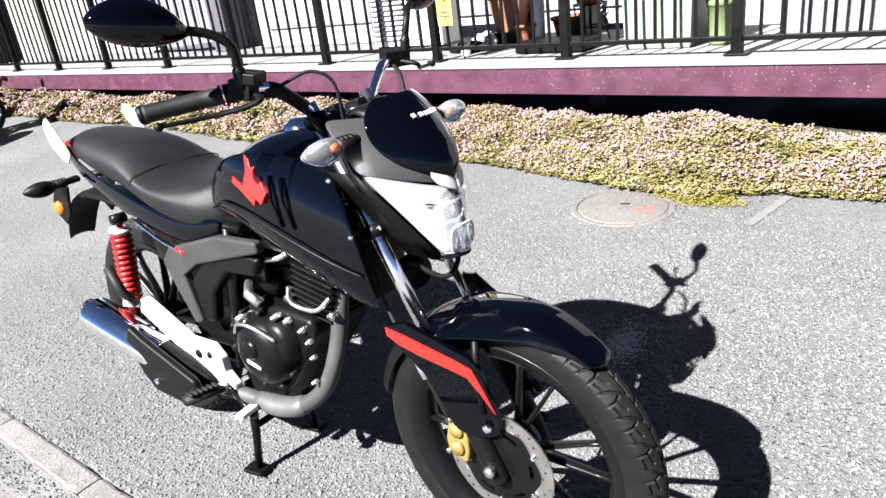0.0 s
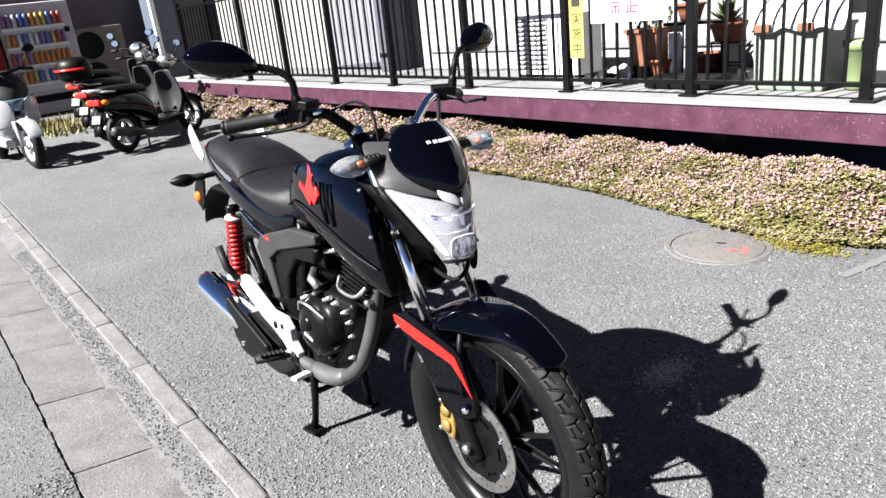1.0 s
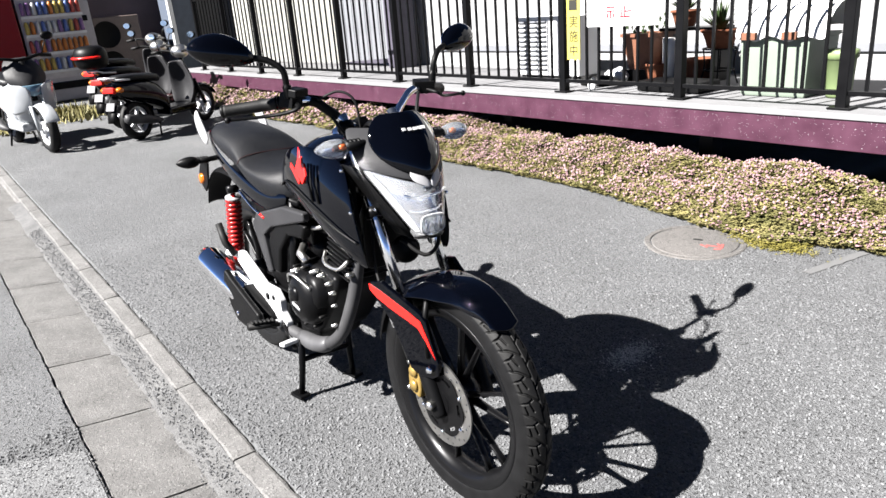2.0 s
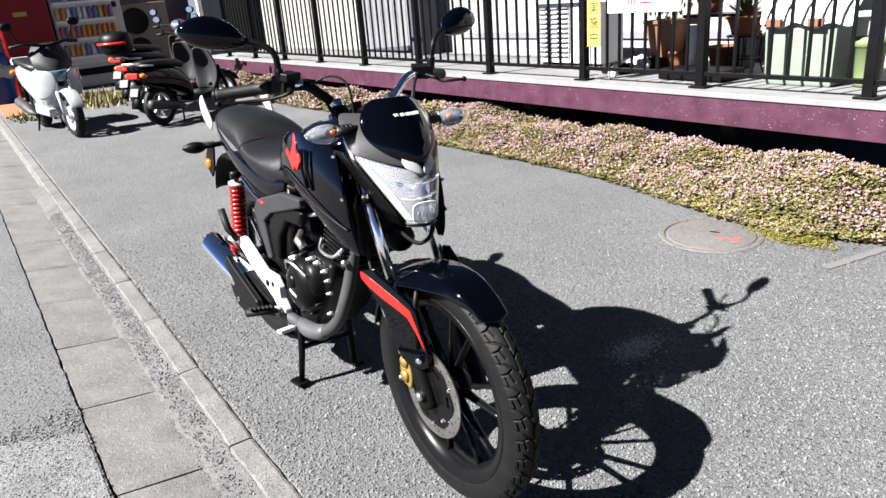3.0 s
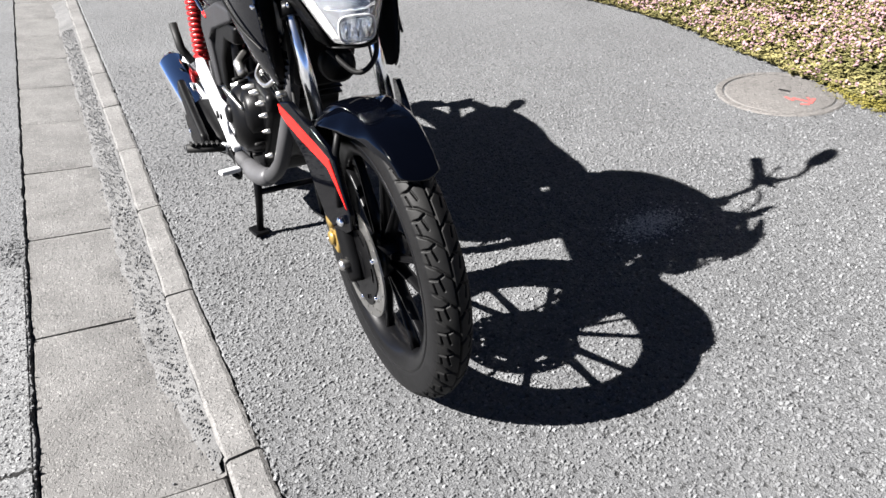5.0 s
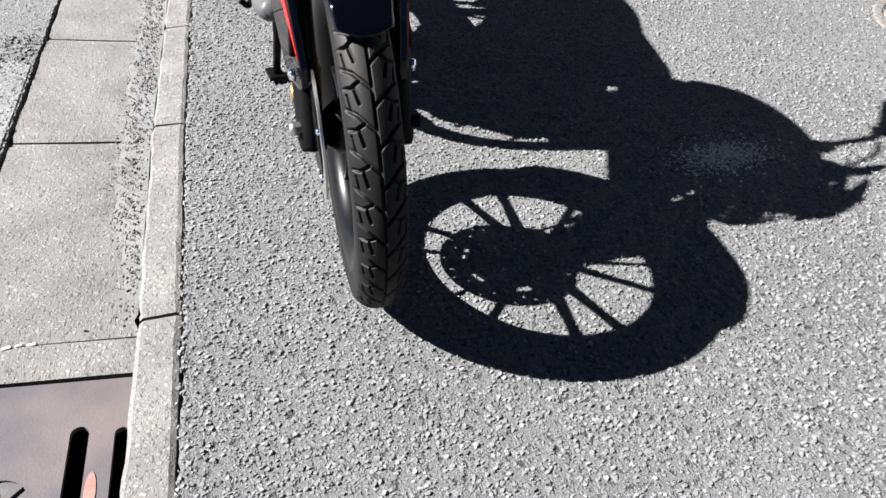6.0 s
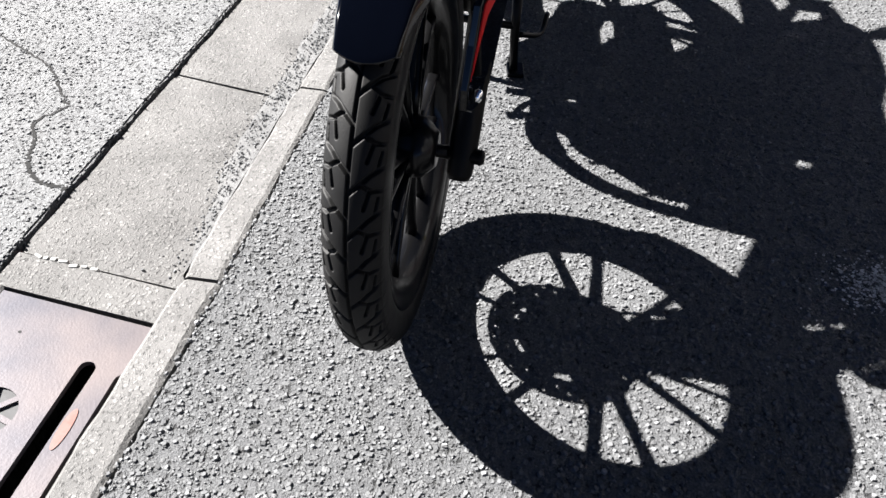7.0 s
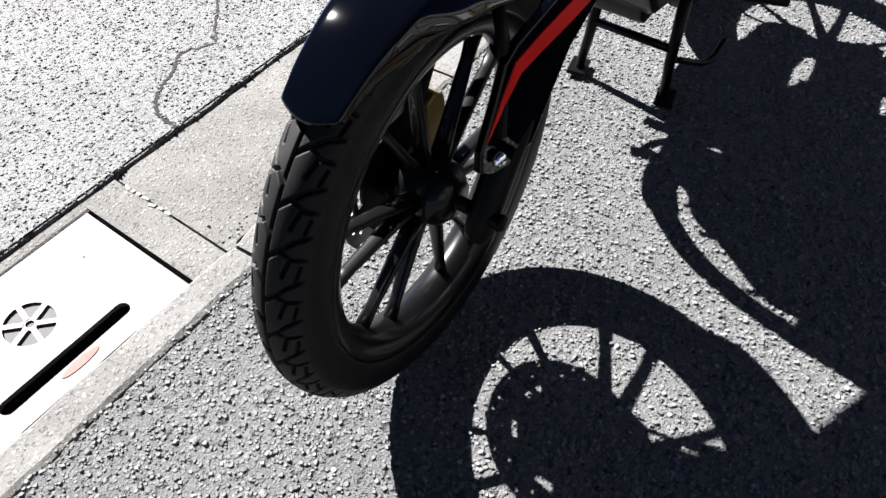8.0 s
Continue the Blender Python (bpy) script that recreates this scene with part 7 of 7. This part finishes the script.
        for sgn in (-1, 1):
            bm = B()
            skin(bm, [[(x, sgn * y, z) for x, y, z in r] for r in ([(1.19, 0.05, 0.72), (1.10, 0.19, 0.74), (0.98, 0.25, 0.76)], [(1.20, 0.05, 0.60), (1.10, 0.21, 0.58), (0.96, 0.27, 0.58)], [(1.17, 0.06, 0.46), (1.08, 0.18, 0.42), (0.97, 0.23, 0.40)])])
            part("fairing", bm, main, o, sub=1, solid=0.01)
        bm = B()
        rows = []
        for z, x, w in ((0.60, 1.19, 0.09), (0.66, 1.20, 0.14), (0.72, 1.18, 0.15)):
            rows.append([(x - 0.07 * abs(s) ** 1.9, w * s, z) for s in (-1, -0.5, 0, 0.5, 1)])
        skin(bm, rows)
        part("headlamp", bm, mat("blue_lens", (0.075, 0.126, 0.165), 0.08, 0.3, var=0.05, bump=0, coat=0.8), o, "bluish headlamp", sub=1, solid=0.006)
    else:
        bm = B()
        bmesh.ops.create_uvsphere(bm, u_segments=16, v_segments=10, radius=1.0, matrix=Matrix.Translation((1.02, 0, 0.98)) @ Matrix.Diagonal((0.12, 0.12, 0.09, 1)))
        part("headlamp", bm, STEEL, o, "round headlamp")
    for sgn in (-1, 1):
        bm = B()
        tube(bm, [(0.90, sgn * 0.24, 1.0), (0.93, sgn * 0.30, 1.15)], 0.007, 8)
        st = part("mirror_stem", bm, BLACK_PLASTIC, o)
        bm = B()
        bmesh.ops.create_uvsphere(bm, u_segments=14, v_segments=8, radius=1.0, matrix=Matrix.Translation((0.93, sgn * 0.33, 1.19)) @ Matrix.Diagonal((0.025, 0.065, 0.045, 1)))
        part("mirror", bm, BLACK_PLASTIC, st)
        bm = B()
        lathe(bm, [(0.0, 0.0), (1.0, 0.0)], pose(0.902, sgn * 0.33, 1.19, 0, 0, 90) @ Matrix.Diagonal((0.055, 1, 0.038, 1)), 16)
        part("mirror_glass", bm, BLUE_MIRROR, st)
        bm = B()
        bmesh.ops.create_uvsphere(bm, u_segments=12, v_segments=8, radius=1.0, matrix=Matrix.Translation((-0.27, sgn * 0.12, 0.66)) @ Matrix.Diagonal((0.05, 0.05, 0.035, 1)))
        part("indicator", bm, AMBER, o, "amber indicator")
        bm = B()
        tube(bm, [along for along in ((0.86, sgn * 0.34, 0.98), (0.90, sgn * 0.23, 0.995))], 0.02, 10)
        part("grip", bm, RUBBER, o)
    bm = B()
    box(bm, (-0.32, 0, 0.66), (0.05, 0.18, 0.07), (0, 15, 0))
    part("tail_lamp", bm, RED, o, "red tail lamp", bevel=0.012)
    bm = B()
    tube(bm, [(-0.30, -0.11, 0.78), (-0.36, -0.08, 0.81), (-0.36, 0.08, 0.81), (-0.30, 0.11, 0.78)], 0.012, 8)
    tube(bm, [(-0.1, -0.14, 0.76), (-0.30, -0.11, 0.78)], 0.011, 8)
    tube(bm, [(-0.1, 0.14, 0.76), (-0.30, 0.11, 0.78)], 0.011, 8)
    part("rack", bm, SILVER, o)
    bm = B()
    skin(bm, [[(-0.26, -0.06, 0.58), (-0.26, 0.06, 0.58)], [(-0.38, -0.06, 0.36), (-0.38, 0.06, 0.36)], [(-0.40, -0.055, 0.28), (-0.40, 0.055, 0.28)]])
    part("rear_mudguard", bm, BLACK_PLASTIC, o, solid=0.008)
    bm = B()
    box(bm, (-0.36, 0, 0.47), (0.008, 0.13, 0.10), (0, 24, 0))
    part("plate", bm, mat("dull_plate", (0.07, 0.07, 0.075), 0.5, var=0.1, bump=0.0), o, bevel=0.002)
    bm = B()
    box(bm, (0.16, 0.09, 0.26), (0.42, 0.11, 0.17), (0, -6, 0))
    part("engine_case", bm, DARK_METAL, o, bevel=0.03)
    bm = B()
    tube(bm, [(0.30, -0.13, 0.20), (0.15, -0.15, 0.22), (0.05, -0.15, 0.25), (-0.28, -0.15, 0.31), (-0.31, -0.15, 0.315)], [0.02, 0.04, 0.06, 0.06, 0.045], 14)
    part("muffler", bm, PIPE_GREY, o)
    for side in (-1, 1):
        bm = B()
        tube(bm, [(0.28, side * 0.10, 0.22), (0.22, side * 0.14, 0.008)], 0.012, 8)
        part("stand_leg", bm, DARK_METAL, o)
    if box_:
        bm = B()
        skin(bm, [[(-0.32 + w * math.cos(k * math.pi / 8), 1.05 * w * math.sin(k * math.pi / 8), z) for k in range(16)] for w, z in ((0.12, 0.83), (0.19, 0.86), (0.21, 0.98), (0.19, 1.09), (0.10, 1.13))], wrap=True, caps=True)
        tb = part("top_box", bm, BLACK_PLASTIC, o, "black top box", sub=1)
        bm = B()
        tube(bm, [(-0.32 + 0.212 * math.cos(k * math.pi / 10), 0.222 * math.sin(k * math.pi / 10), 0.985) for k in range(6, 15)], 0.016, 8)
        part("reflector_band", bm, RED, tb, "red reflector band")
    return o


def parked(x, y, heading):
    return pose(x, y, 0.0, 0, 0, heading)


WHITE_PAINT = mat("white_scooter_paint", (0.24, 0.25, 0.26), 0.22, var=0.05, bump=0, coat=0.8)
MAROON_PAINT = mat("maroon_scooter_paint", (0.03, 0.0036, 0.006), 0.25, var=0.08, bump=0, coat=0.8)
two_wheeler(parked(-8.40, 1.725, 8), "white scooter with a dark windscreen parked facing the lane", WHITE_PAINT, WHITE_PAINT, visor=True, wr=0.25, size=1.02)
two_wheeler(parked(-6.93, 2.78, 121), "black scooter with a bright red tail lamp", BLACK_PAINT, BLACK_PAINT, wr=0.25, pale_leg=GREY_PLASTIC, size=0.9)
two_wheeler(parked(-7.96, 2.88, 126), "dark red scooter with a black top box", MAROON_PAINT, BLACK_PAINT, box_=True, wr=0.24, pale_leg=GREY_PLASTIC, size=0.93)
two_wheeler(parked(-8.9, 3.03, 124), "black scooter with silver handlebars at the end of the row", BLACK_PAINT, DARK_METAL, wr=0.24, pale_leg=GREY_PLASTIC)
